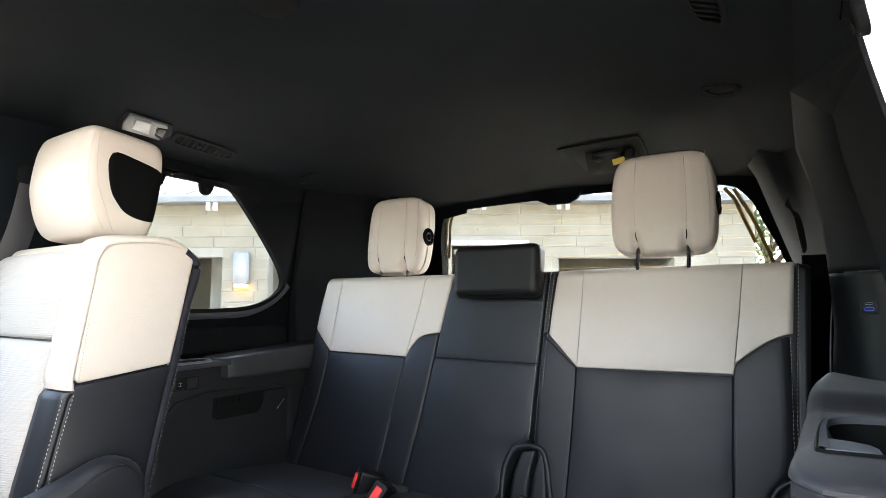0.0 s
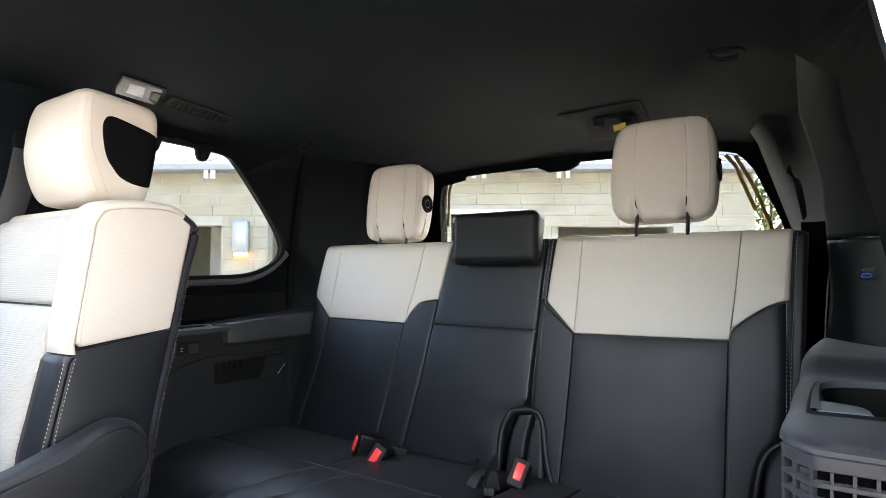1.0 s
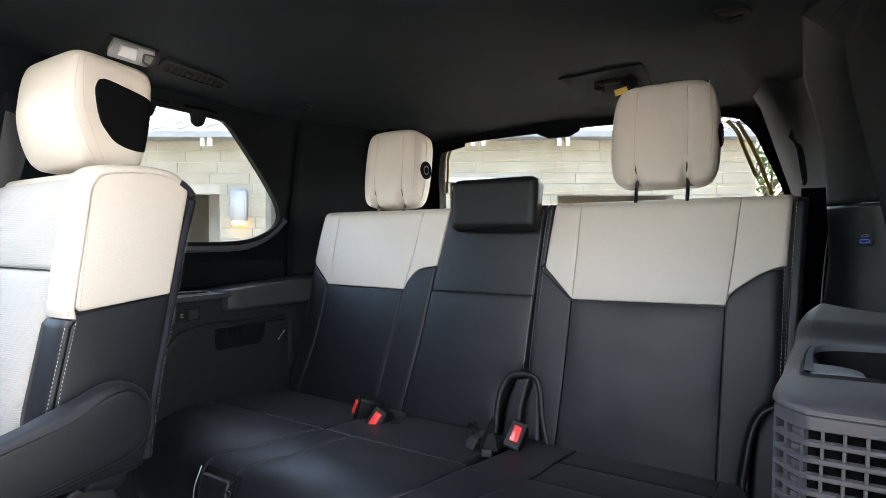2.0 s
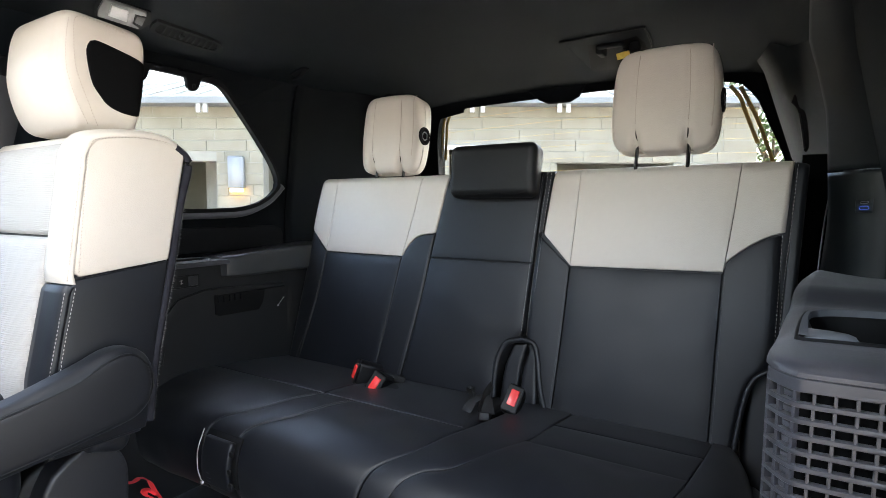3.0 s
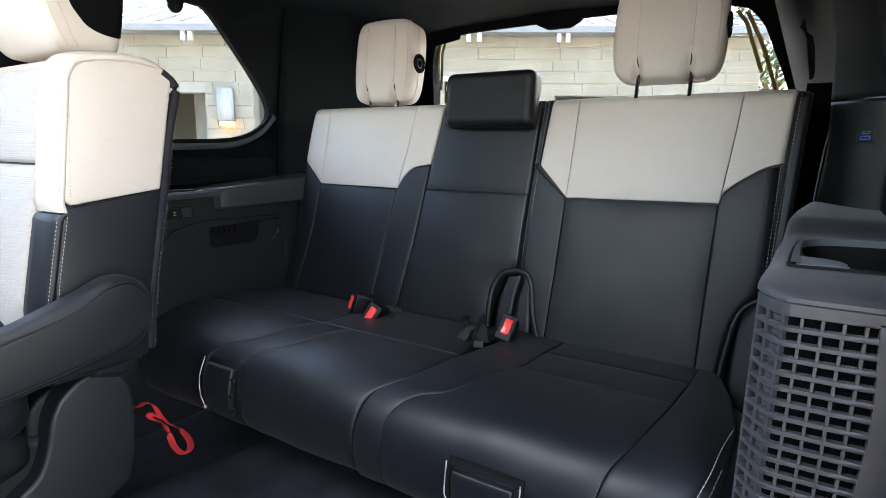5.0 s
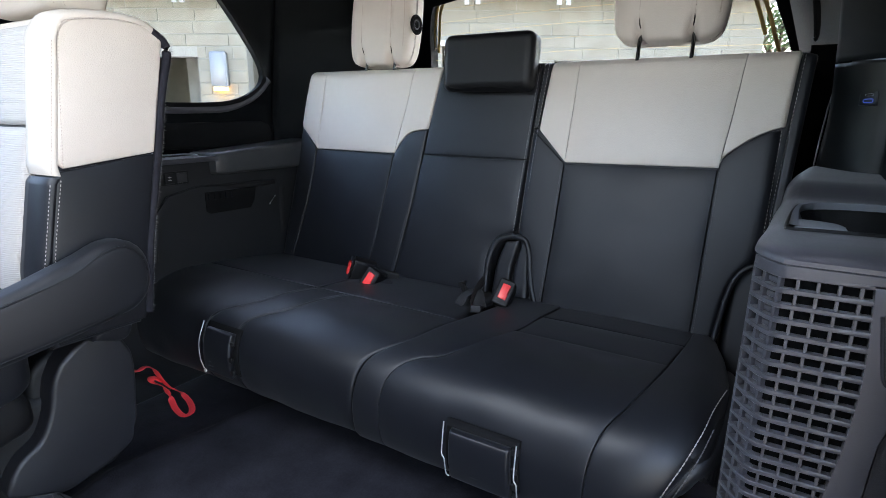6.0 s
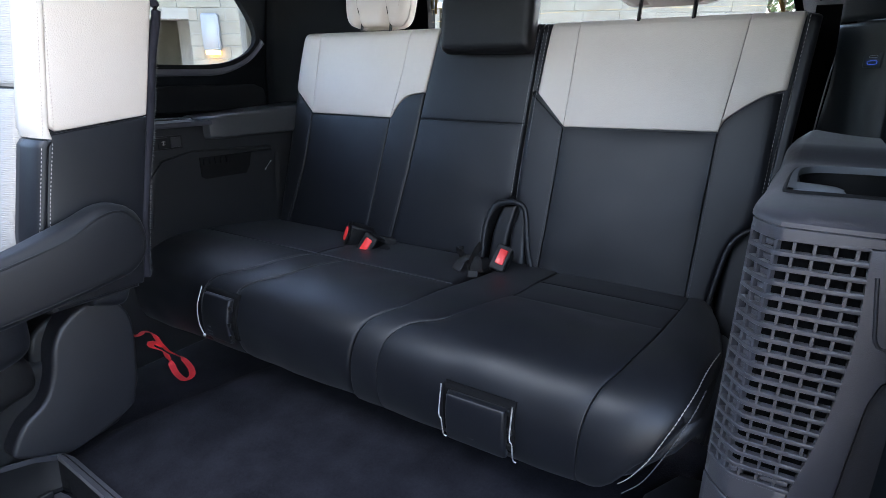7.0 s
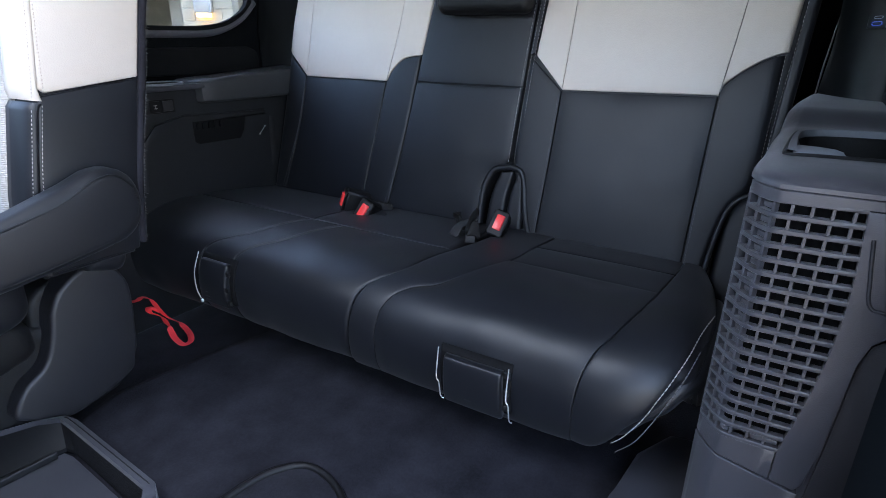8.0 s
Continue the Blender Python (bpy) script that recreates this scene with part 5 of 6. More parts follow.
stitching("stitching", [(0.474, 0.72), (0.486, 0.83), (0.502, 0.945), (0.53, 0.966), (0.60, 0.974), (0.655, 0.968)], lambda u, v, h: cs(u, v, h + 0.005), CTHREAD, chair, w=0.0009, length=0.004, gap=0.002)
stitching("stitching", [(0.014, 0.712), (0.014, 0.83), (0.014, 0.93)], lambda u, v, h: roll_at(u, v, h), CTHREAD, chair, w=0.0009, length=0.004, gap=0.002)
stitching("stitching", [(0.016, 0.42), (0.016, 0.56), (0.016, 0.697)], lambda u, v, h: roll_at(u, v, h), THREAD, chair, w=0.0008, length=0.004, gap=0.003)
stitching("stitching", [(0.4225, 0.42), (0.4385, 0.56), (0.4685, 0.70)], lambda u, v, h: cs(u, v, h + 0.0035), THREAD, chair, w=0.0008, length=0.004, gap=0.003)
# carpeted back with a fuzzy rim
rim = [(0.664, 0.962), (0.686, 0.945), (0.690, 0.92), (0.668, 0.84), (0.648, 0.735), (0.626, 0.64), (0.607, 0.55), (0.588, 0.42)]
back = tube("carpet_back_rim", [cs(y + 0.004, z, -0.004) for y, z in rim], 0.0085, CARPET, chair, "black carpet edge of the seat back", steps_n=60)
rr = random.Random(3)
verts, faces = [], []
for p in curve_points(rim, 900):
    a = Vector(cs(p[0] + 0.010, p[1], rr.uniform(-0.010, 0.004)))
    b = a + Vector((rr.uniform(-0.003, 0.004), rr.uniform(0.002, 0.006), rr.uniform(-0.004, 0.002)))
    s = Vector((0.0, 0.0, 0.0006))
    k = len(verts)
    verts += [a - s, a + s, b, a + Vector((0.0006, 0, 0))]
    faces += [(k, k + 1, k + 2), (k + 1, k + 3, k + 2), (k + 3, k, k + 2)]
mesh_ob("carpet_fringe", verts, faces, FUZZ, chair, "loose carpet fibres", smooth=False)["kind"] = "stuff"

# its headrest, with a black shell on the side
hc = pose(-1.262, 0.578, 1.097, -6, 0, 0)
HS = (0.255, 0.160, 0.226)
bm = bmesh.new()
bmesh.ops.create_cube(bm, size=2.0)
bmesh.ops.subdivide_edges(bm, edges=bm.edges[:], cuts=31, use_grid_fill=True)


def hshape(p):
    e = 8.0
    f = (abs(p.x) ** e + abs(p.y) ** e + abs(p.z) ** e) ** (1 / e)
    p = p / f
    k = p.z * 0.5 + 0.5
    w = 0.88 + 0.12 * math.sin(math.pi * (0.15 + 0.65 * k))
    d = 0.86 + 0.15 * math.sin(math.pi * (0.12 + 0.6 * k))
    q = Vector((p.x * HS[0] / 2 * w, p.y * HS[1] / 2 * d, p.z * HS[2] / 2))
    if p.z < 0 and p.y < 0:
        q.y += 0.030 * (-p.z) ** 1.6 * (-p.y)
    if p.y < 0:
        q.y -= 0.010 * (1 - p.x * p.x) * (1 - p.z * p.z)
        for g in (-0.10, 0.10):
            q.y += 0.0022 * math.exp(-((q.x - g) / 0.003) ** 2)
    return q


for v in bm.verts:
    v.co = hc @ hshape(v.co)
hd = part("headrest", bm, CREAM, chair, "cream leather headrest with a black side shell")


def hside(v, w, h):
    """The headrest's inboard side: v back, w up, each from -1 to 1."""
    p = hshape(Vector((1, v, w)))
    return hc @ (p + Vector((h, 0, 0)))


pillow("side_shell", hside, [(-0.02, -0.46), (-0.30, -0.24), (-0.44, 0.08), (-0.49, 0.34), (-0.42, 0.49)], [(1.0, -0.60), (1.02, 0.0), (1.0, 0.40)], bottom=[(-0.02, -0.46), (0.15, -0.53), (0.45, -0.58), (1.0, -0.60)], top=[(-0.42, 0.49), (-0.25, 0.53), (0.3, 0.48), (1.0, 0.40)], rad=(0.006, 0.006, 0.006, 0.006), lift=0.003, depth=0.004, mat=VELVET, parent=hd, label="black plastic side shell")
stitching("stitching", [(-0.48, -0.93), (-0.72, -0.60), (-0.88, -0.1), (-0.93, 0.45), (-0.90, 0.88)], lambda u, v, h: hside(u, v, h), CTHREAD, hd, w=0.0009, length=0.004, gap=0.002)
stitching("stitching", [(-0.10, -0.93), (-0.36, -0.66), (-0.66, -0.1), (-0.76, 0.4), (-0.74, 0.86), (-0.3, 0.93), (0.5, 0.86)], lambda u, v, h: hside(u, v, h), CTHREAD, hd, w=0.0009, length=0.004, gap=0.002)
for x in (-1.35, -1.22):
    tube("rod", [(x, 0.58, 0.94), (x, 0.585, 1.0)], 0.007, CHROME, hd, "bright steel rod", n=10, steps_n=3)

# armrest, cushion, side shield and track of the chair
arm_line = [(0.06, 0.500), (0.20, 0.512), (0.334, 0.536), (0.412, 0.559), (0.456, 0.573), (0.494, 0.588), (0.526, 0.590), (0.553, 0.577), (0.569, 0.551), (0.574, 0.517), (0.566, 0.485), (0.548, 0.464), (0.520, 0.452), (0.404, 0.434), (0.30, 0.422), (0.06, 0.405)]
arm = prism("armrest", arm_line, lambda u, v, h: (-1.055 + h, u, v), 0.062, BLACK, chair, "thick black leather armrest", r=0.02, seg=5, smooth_line=90)
tube("piping", [(-0.996, y, z) for y, z in ((0.08, 0.416), (0.30, 0.434), (0.404, 0.446), (0.51, 0.464), (0.546, 0.482), (0.562, 0.517), (0.557, 0.548))], 0.0022, PAD, arm, "black piping", n=6, steps_n=50)
tube("piping", [(-0.995, y, z) for y, z in ((0.08, 0.488), (0.20, 0.500), (0.334, 0.524), (0.43, 0.546), (0.492, 0.575), (0.53, 0.577), (0.557, 0.55))], 0.0022, PAD, arm, "black piping", n=6, steps_n=50)
blob_box("chair_cushion", (0.36, 0.52, 0.20), (-1.33, 0.17, 0.43), BLACK, chair, "black leather seat cushion", power=(6, 5))
blob_box("cushion_bolster", (0.10, 0.50, 0.17), (-1.155, 0.15, 0.385), BLACK, chair, "black leather cushion bolster", power=(5, 5))
blob_box("cushion_skirt", (0.06, 0.40, 0.11), (-1.17, 0.20, 0.265), PAD, chair, "black wrinkled cushion skirt", power=(4, 4), shape=lambda p: Vector((p.x + 0.006 * noise.noise(p * 30), p.y, p.z + 0.008 * noise.noise(p * 22))))
SX = -1.20


def shx(u, v, h):
    """Side shield: the plane nearest the aisle is h = 0.05."""
    return (SX - 0.05 + h, u * 1.096, 0.809 - (0.809 - v) * 1.096)


shield = [(0.432, 0.358), (0.467, 0.383), (0.506, 0.393), (0.540, 0.376), (0.563, 0.334), (0.565, 0.28), (0.560, 0.225), (0.556, 0.187), (0.549, 0.170), (0.538, 0.138), (0.486, 0.116), (0.410, 0.101), (0.367, 0.119), (0.332, 0.136), (0.317, 0.156), (0.343, 0.201), (0.382, 0.228), (0.404, 0.276), (0.415, 0.325)]
prism("side_shield", shield, lambda u, v, h: shx(u, v, h - 0.05), 0.10, SHIELD, chair, "charcoal plastic side shield", r=0.009, seg=4, smooth_line=110)
prism("inner_shield", [(0.34, 0.09), (0.35, 0.21), (0.385, 0.27), (0.40, 0.34), (0.45, 0.37), (0.52, 0.36), (0.53, 0.28), (0.52, 0.09)], lambda u, v, h: shx(u, v, h - 0.06), 0.06, PLASTIC, chair, "black plastic recliner cover", r=0.012, seg=3, smooth_line=50)
track = tube("track_strip", [shx(y - 0.010, z, -0.035) for y, z in ((0.392, 0.355), (0.386, 0.32), (0.380, 0.28), (0.366, 0.235), (0.345, 0.205), (0.315, 0.185))], 0.013, PAD, chair, "ribbed black hinge strip", n=8, flat=0.4, steps_n=40, up=(0, 1, 0))
for q in curve_points([(0.388, 0.345), (0.384, 0.32), (0.378, 0.28), (0.364, 0.235), (0.343, 0.205)], 6):
    rbox("strip_rib", (0.020, 0.010, 0.009), shx(q[0] - 0.022, q[1], -0.033), GREYPL, track, r=0.002)
prism("recline_joint", [(0.49, 0.385), (0.48, 0.46), (0.54, 0.475), (0.578, 0.46), (0.572, 0.41), (0.55, 0.37)], lambda u, v, h: (-1.15 + h, u, v), 0.075, BLACK, chair, "black leather gusset", r=0.018, seg=4, smooth_line=40)
rbox("seat_base", (0.28, 0.50, 0.24), (-1.38, 0.34, 0.13), PLASTIC, chair, "black plastic seat base", r=0.03, seg=3)

# ---- console tray between the second row seats ----
console = thing("console_tray", (-1.02, 0.15, 0.0), "dark plastic floor tray with a raised rim", "console")


def ct(u, v, h):
    return (u, v, h)


def straight(pts, n=8):
    """The same line with more points on each straight stretch."""
    out = []
    for p, q in zip(pts, pts[1:] + pts[:1]):
        out += [(p[0] + (q[0] - p[0]) * k / n, p[1] + (q[1] - p[1]) * k / n) for k in range(n)]
    return out


R_OUT = [(-1.33, -0.10), (-1.245, 0.315), (-1.213, 0.385), (-1.180, 0.422), (-1.145, 0.428), (-0.845, 0.408), (-0.815, 0.390), (-0.80, -0.10)]
R_IN = [(-1.322, -0.09), (-1.238, 0.312), (-1.207, 0.379), (-1.176, 0.409), (-1.141, 0.408), (-0.850, 0.389), (-0.828, 0.374), (-0.812, -0.09)]
R_LOW = [(-1.215, -0.09), (-1.150, 0.295), (-1.138, 0.366), (-1.130, 0.390), (-1.105, 0.395), (-0.855, 0.376), (-0.835, 0.363), (-0.820, -0.09)]
verts, faces = [], []
rings = [(R_OUT, 0.0), (R_OUT, 0.054), (R_OUT, 0.058), (R_IN, 0.062), (R_IN, 0.056), (R_IN, 0.050), (R_LOW, 0.018), (R_LOW, 0.010)]
for poly, z in rings:
    verts += [(x, y, z) for x, y in straight(poly, 8)]
K = 64
for j in range(len(rings) - 1):
    for i in range(K):
        p, q = j * K + i, j * K + (i + 1) % K
        faces.append((p, q, q + K, p + K))
mesh_ob("tray_rim", verts[:6 * K], faces[:5 * K], GREYPL, console, "dark plastic rim", sharp=25)
# The inner wall gets blacker plastic than the rim, painting its shade.
mesh_ob("tray_wall", verts[5 * K:], [tuple(i - 5 * K for i in f) for f in faces[5 * K:]], PLASTIC, console, "inner wall of the tray, darkened for its shade", sharp=25)
prism("tray_floor", [(-1.205, -0.085), (-1.142, 0.292), (-1.125, 0.384), (-1.10, 0.388), (-0.86, 0.370), (-0.842, 0.358), (-0.827, -0.085)], ct, 0.014, GREYPL, console, "charcoal tray floor", r=0.004)
tube("rim_groove", [(-1.172, 0.4165, 0.0598), (-1.141, 0.4185, 0.0598), (-0.848, 0.3995, 0.0598)], 0.0014, PLASTIC, console, n=6, steps_n=30)
rbox("tray_step", (0.010, 0.44, 0.016), (-1.139, 0.15, 0.022), PLASTIC, console, r=0.003, turn=(0, 0, -5))

# ---- red strap on the floor ----
strap = thing("pull_strap", (-1.33, 0.80, 0.0), "red webbing pull strap lying on the carpet", "strap")
spts = [(-1.40, 0.66, 0.17), (-1.361, 0.703, 0.160), (-1.366, 0.728, 0.160), (-1.364, 0.749, 0.145), (-1.371, 0.767, 0.110), (-1.380, 0.792, 0.070), (-1.386, 0.830, 0.030), (-1.347, 0.829, 0.012), (-1.304, 0.804, 0.010), (-1.303, 0.780, 0.010), (-1.345, 0.784, 0.015), (-1.378, 0.792, 0.035), (-1.375, 0.777, 0.075), (-1.380, 0.752, 0.100), (-1.395, 0.753, 0.110), (-1.385, 0.760, 0.108), (-1.372, 0.772, 0.096)]
tube("webbing", spts, 0.0085, REDWEB, strap, "red webbing", n=8, flat=0.16, steps_n=140)

# ---- bound edge of the floor mat ----
mat_thing = thing("floor_mat", (-0.66, 0.45, 0.0), "black carpet mat with a bound edge", "floor mat")
mo = [(-0.80, -0.30), (-0.775, 0.30), (-0.752, 0.47), (-0.745, 0.525), (-0.730, 0.570), (-0.700, 0.608), (-0.665, 0.622), (-0.613, 0.614), (-0.574, 0.595), (-0.50, 0.545), (-0.40, 0.50), (-0.40, -0.30)]
prism("carpet", mo, ct, 0.006, CARPET, mat_thing, "black carpet pile", r=0.002, h0=0.001)
tube("bound_edge", [(x, y, 0.007) for x, y in mo[1:-2]], 0.008, PAD, mat_thing, "black bound edge", n=8, steps_n=60)

# ---- wheel-arch console with a grille, beside the narrow seat ----
box = thing("quarter_console", (0.06, 0.95, 0.0), "charcoal plastic wheel-arch console with a cup tray and slotted grille", "console")
BY = 0.755


def bf(x, z, h):
    """The console's front face, bent back softly towards its inner side."""
    d = x - (-0.022 - 0.01 * (0.6 - min(z, 0.6)))
    k = max(0.0, 1 - max(0.0, d) / 0.036)
    slope = 1.5 * 0.045 / 0.036 * math.sqrt(k)
    n = math.hypot(1, slope)
    h -= 0.011
    return (x - h * slope / n, BY + 0.045 * k ** 1.5 - h / n, z)


def deck(y):
    """How far the console's top rises towards the back."""
    k = min(1.0, max(0.0, (y - 1.17) / 0.09))
    return 0.024 * k * k * (3 - 2 * k) + 0.010 * max(0.0, y - 1.22) / 0.3


# shell swept from plan outlines at several heights
def plan(z):
    f = max(0.0, (z - 0.650) / 0.018)
    back = 0.0115 if z < 0.644 else 0.0  # set back behind the grille panel
    ins = 0.030 * (1 - math.sqrt(max(0, 1 - min(1, f) ** 2)))
    x0 = -0.022 + 0.01 * (0.6 - min(z, 0.6)) * -1 + ins * 0.8 + back * 0.9
    y0 = BY + ins * 2.6 + back
    pts = [(0.30, y0), (0.18, y0), (0.10, y0), (0.05, y0), (x0 + 0.036, y0), (x0 + 0.026, y0 + 0.0066), (x0 + 0.016, y0 + 0.0186), (x0 + 0.007, y0 + 0.032), (x0 + 0.001, y0 + 0.046), (x0 + 0.001, y0 + 0.07), (x0 + 0.008, 0.92), (x0 + 0.018, 1.12), (x0 + 0.045, 1.42), (0.08, 1.52), (0.30, 1.53)]
    return curve_points(pts, 60)


verts, faces = [], []
zs = [0.0, 0.05, 0.2, 0.3, 0.4, 0.5, 0.58, 0.62, 0.643, 0.6455, 0.651, 0.656, 0.660, 0.663, 0.6655, 0.6672, 0.668]
for z in zs:
    for p in plan(z):
        verts.append((p[0], p[1], z + deck(p[1]) * min(1, z / 0.6)))
for j in range(len(zs) - 1):
    for i in range(59):
        a = j * 60 + i
        faces.append((a, a + 1, a + 61, a + 60))
mesh_ob("shell", verts, faces, GREYPL, box, "charcoal grained plastic shell", sharp=38)
# top plate round the tray, and the ledge behind it
top_line = plan(0.668)
edge = top_line[(top_line[:, 1] > 0.86) & (top_line[:, 0] < 0.075)]
CUT = 1.165
hole = [(0.022, 0.858), (0.012, 0.868), (0.016, 0.973), (0.021, 1.039), (0.030, 1.082), (0.060, 1.112), (0.12, 1.128), (0.19, 1.132), (0.21, 1.0), (0.20, 0.868), (0.111, 0.866), (0.05, 0.862)]
bm = bmesh.new()
o = [bm.verts.new((*p, 0.668)) for p in top_line if p[1] < CUT] + [bm.verts.new((float(np.interp(CUT, edge[:, 1], edge[:, 0])), CUT, 0.668)), bm.verts.new((0.30, CUT, 0.668))]
hl = [bm.verts.new((p[0], p[1], 0.668)) for p in curve_points(hole + [hole[0]], 50)[:-1]]
es = [bm.edges.new((o[k], o[(k + 1) % len(o)])) for k in range(len(o))] + [bm.edges.new((hl[k], hl[(k + 1) % len(hl)])) for k in range(len(hl))]
bmesh.ops.triangle_fill(bm, edges=es, use_beauty=True)
part("top_plate", bm, GREYPL, box, "charcoal plastic top", smooth=False)
verts, faces = [], []
for y in np.linspace(CUT, 1.53, 26):
    xl = float(np.interp(y, edge[:, 1], edge[:, 0]))
    verts += [(xl + (0.30 - xl) * k / 9, y, 0.668 + deck(y)) for k in range(10)]
for j in range(25):
    for i in range(9):
        a = 10 * j + i
        faces.append((a, a + 1, a + 11, a + 10))
mesh_ob("rear_deck", verts, faces, GREYPL, box, "charcoal plastic ledge behind the tray")
verts, faces = [], []
ring = curve_points(hole + [hole[0]], 61)[:-1]
cxy = ring.mean(axis=0)
for k, (sc, z) in enumerate(((1.05, 0.669), (1.03, 0.673), (1.0, 0.6725), (0.98, 0.666), (0.96, 0.62), (0.94, 0.56), (0.0, 0.555))):
    for p in ring:
        q = cxy + (p - cxy) * sc
        verts.append((q[0], q[1], z))
for j in range(6):
    for i in range(60):
        a, b = j * 60 + i, j * 60 + (i + 1) % 60
        faces.append((a, b, b + 60, a + 60))
mesh_ob("cup_tray", verts, faces, PLASTIC, box, "black cup tray well")
rc = curve_points([(0.012, 0.866), (0.016, 0.973), (0.021, 1.039), (0.030, 1.080), (0.060, 1.110), (0.12, 1.126), (0.19, 1.130)], 40)
verts, faces = [], []
for k, p in enumerate(rc):
    d = rc[min(k + 1, 39)] - rc[max(k - 1, 0)]
    nrm = np.array([d[1], -d[0]]) / np.linalg.norm(d)
    w = 0.011 * (1 - 0.75 * min(1, k / 26))
    z = 0.6745
    verts += [(*(p - nrm * 0.001), z - 0.003), (*p, z), (*(p + nrm * w), z - 0.001), (*(p + nrm * w), z - 0.012)]
for k in range(39):
    for q in range(3):
        a = 4 * k + q
        faces.append((a, a + 1, a + 5, a + 4))
mesh_ob("tray_rim", verts, faces, SATIN, box, "satin grey rim", sharp=40)
mesh_ob("tray_insert", [(0.020, 0.87, 0.668), (0.022, 1.04, 0.668), (0.036, 1.03, 0.635), (0.034, 0.90, 0.632)], [(0, 1, 2, 3)], SATIN, box, "satin grey inner edge", smooth=False).modifiers.new("thick", "SOLIDIFY").thickness = 0.003
prism("tray_step", [(0.018, 0.868), (0.022, 0.932), (0.048, 0.924), (0.070, 0.915), (0.076, 0.892), (0.078, 0.870)], lambda u, v, h: (u, v, 0.660 + h), 0.0125, SATIN, box, "satin grey step", r=0.003)
blob_box("tray_divider", (0.05, 0.03, 0.05), (0.15, 0.93, 0.60), PLASTIC, box, "black cup divider", power=(4, 4))

# slotted grille: rows of openings between flush bars and posts
ROWZ, PITCH, ROWN = 0.622, 0.019, 18
GTOP, GLOW = ROWZ + 0.5 * PITCH, ROWZ - (ROWN - 0.5) * PITCH


def gx_right(z):
    """The grille's curved outer edge."""
    return float(np.interp(z, [GLOW, 0.33, 0.368, 0.43, 0.503, 0.56, GTOP], [0.076, 0.084, 0.091, 0.100, 0.105, 0.104, 0.099]))


def gx_left(z):
    return -0.021 - 0.004 * (GTOP - z) / (GTOP - GLOW)


def lean(z):
    """How far the columns lean inwards at a height."""
    return -0.0105 * (GTOP - z) / (GTOP - GLOW)


def ribbon(name, u0, u1, low, high, h0, h1, mat, parent, label="", n=2, b=0.0009):
    """A flush strip on the console's face between two heights, with eased edges."""
    verts, faces = [], []
    us = [u0, u1] if n == 2 else sorted(set(np.linspace(u0, min(u1, 0.02), 14)) | set(np.linspace(min(u1, 0.02), u1, max(2, n - 12))))
    n = len(us)
    for k, u in enumerate(us):
        e = b if k in (0, n - 1) else 0.0
        lo, hi = low(u), high(u)
        verts += [bf(u, lo, h0), bf(u, lo, h1 - b), bf(u, lo + b, h1 - e), bf(u, hi - b, h1 - e), bf(u, hi, h1 - b), bf(u, hi, h0)]
    for k in range(n - 1):
        for q in range(5):
            a = 6 * k + q
            faces.append((a, a + 1, a + 7, a + 6))
    faces += [tuple(range(6)), tuple(6 * (n - 1) + q for q in range(6))]
    return mesh_ob(name, verts, faces, mat, parent, label, smooth=n > 2, sharp=30 if n > 2 else None)


# A near-black sheet paints the shade seen between the grille bars.
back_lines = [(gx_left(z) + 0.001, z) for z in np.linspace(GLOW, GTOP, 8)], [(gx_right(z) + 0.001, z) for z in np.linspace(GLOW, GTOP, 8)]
gr = pillow("grille_back", bf, back_lines[0], back_lines[1], rad=(0.002,) * 4, lift=0.0012, depth=0.0, mat=SHADE_BLACK, parent=box, label="near-black sheet for the shade behind the grille", n=(24, 12))
BAR, FACE = 0.0032, 0.011
for i in range(ROWN + 1):
    z = GTOP - PITCH * i
    ribbon("grille_bar", gx_left(z), gx_right(z) + 0.002, lambda u: z - BAR, lambda u: z + BAR, 0.001, FACE, GREYPL, gr, n=18)
for i in range(ROWN):
    z = ROWZ - PITCH * i
    lo, hi = (lambda u: z - PITCH / 2 + BAR), (lambda u: z + PITCH / 2 - BAR)
    ribbon("grille_post", gx_left(z), gx_left(z) + 0.003, lo, hi, 0.001, FACE, GREYPL, gr)
    posts = [gx_left(z) + 0.0125] + [c + lean(z) for c in (0.0085, 0.029, 0.0495, 0.070, 0.0905)]
    for x in posts:
        if x < gx_right(z) - 0.005:
            ribbon("grille_post", x - 0.0017, x + 0.0017, lo, hi, 0.001, FACE - 0.0008, GREYPL, gr)
    # blanked openings on the bend and along the foot
    blanks = [(posts[0], posts[1])] + ([(p, q) for p, q in zip(posts[1:], posts[2:])] if i == ROWN - 1 else [])
    for p, q in blanks:
        q = min(q, gx_right(z))
        if q - p > 0.009:
            ribbon("grille_blank", p + 0.0042, q - 0.0025, lambda u: z - 0.0032, lambda u: z + 0.0038, 0.001, FACE - 0.003, GREYPL, gr, n=4)


def shut(u):
    """The lower joint of the grille panel."""
    return float(np.interp(u, [-0.026, 0.002, 0.056, 0.105], [0.257, 0.256, 0.245, 0.235]))


ribbon("panel_top", -0.0205, 0.22, lambda u: GTOP + 0.001, lambda u: 0.6442, 0.0, FACE, GREYPL, box, "charcoal panel above the grille", n=30)
ribbon("panel_foot", -0.0245, 0.0755, shut, lambda u: GLOW - 0.002, 0.0, FACE, GREYPL, box, "charcoal panel below the grille", n=20)
ribbon("lower_panel", -0.0255, 0.112, lambda u: 0.03, lambda u: shut(u) - 0.0035, 0.0, FACE, GREYPL, box, "charcoal lower console panel", n=24)
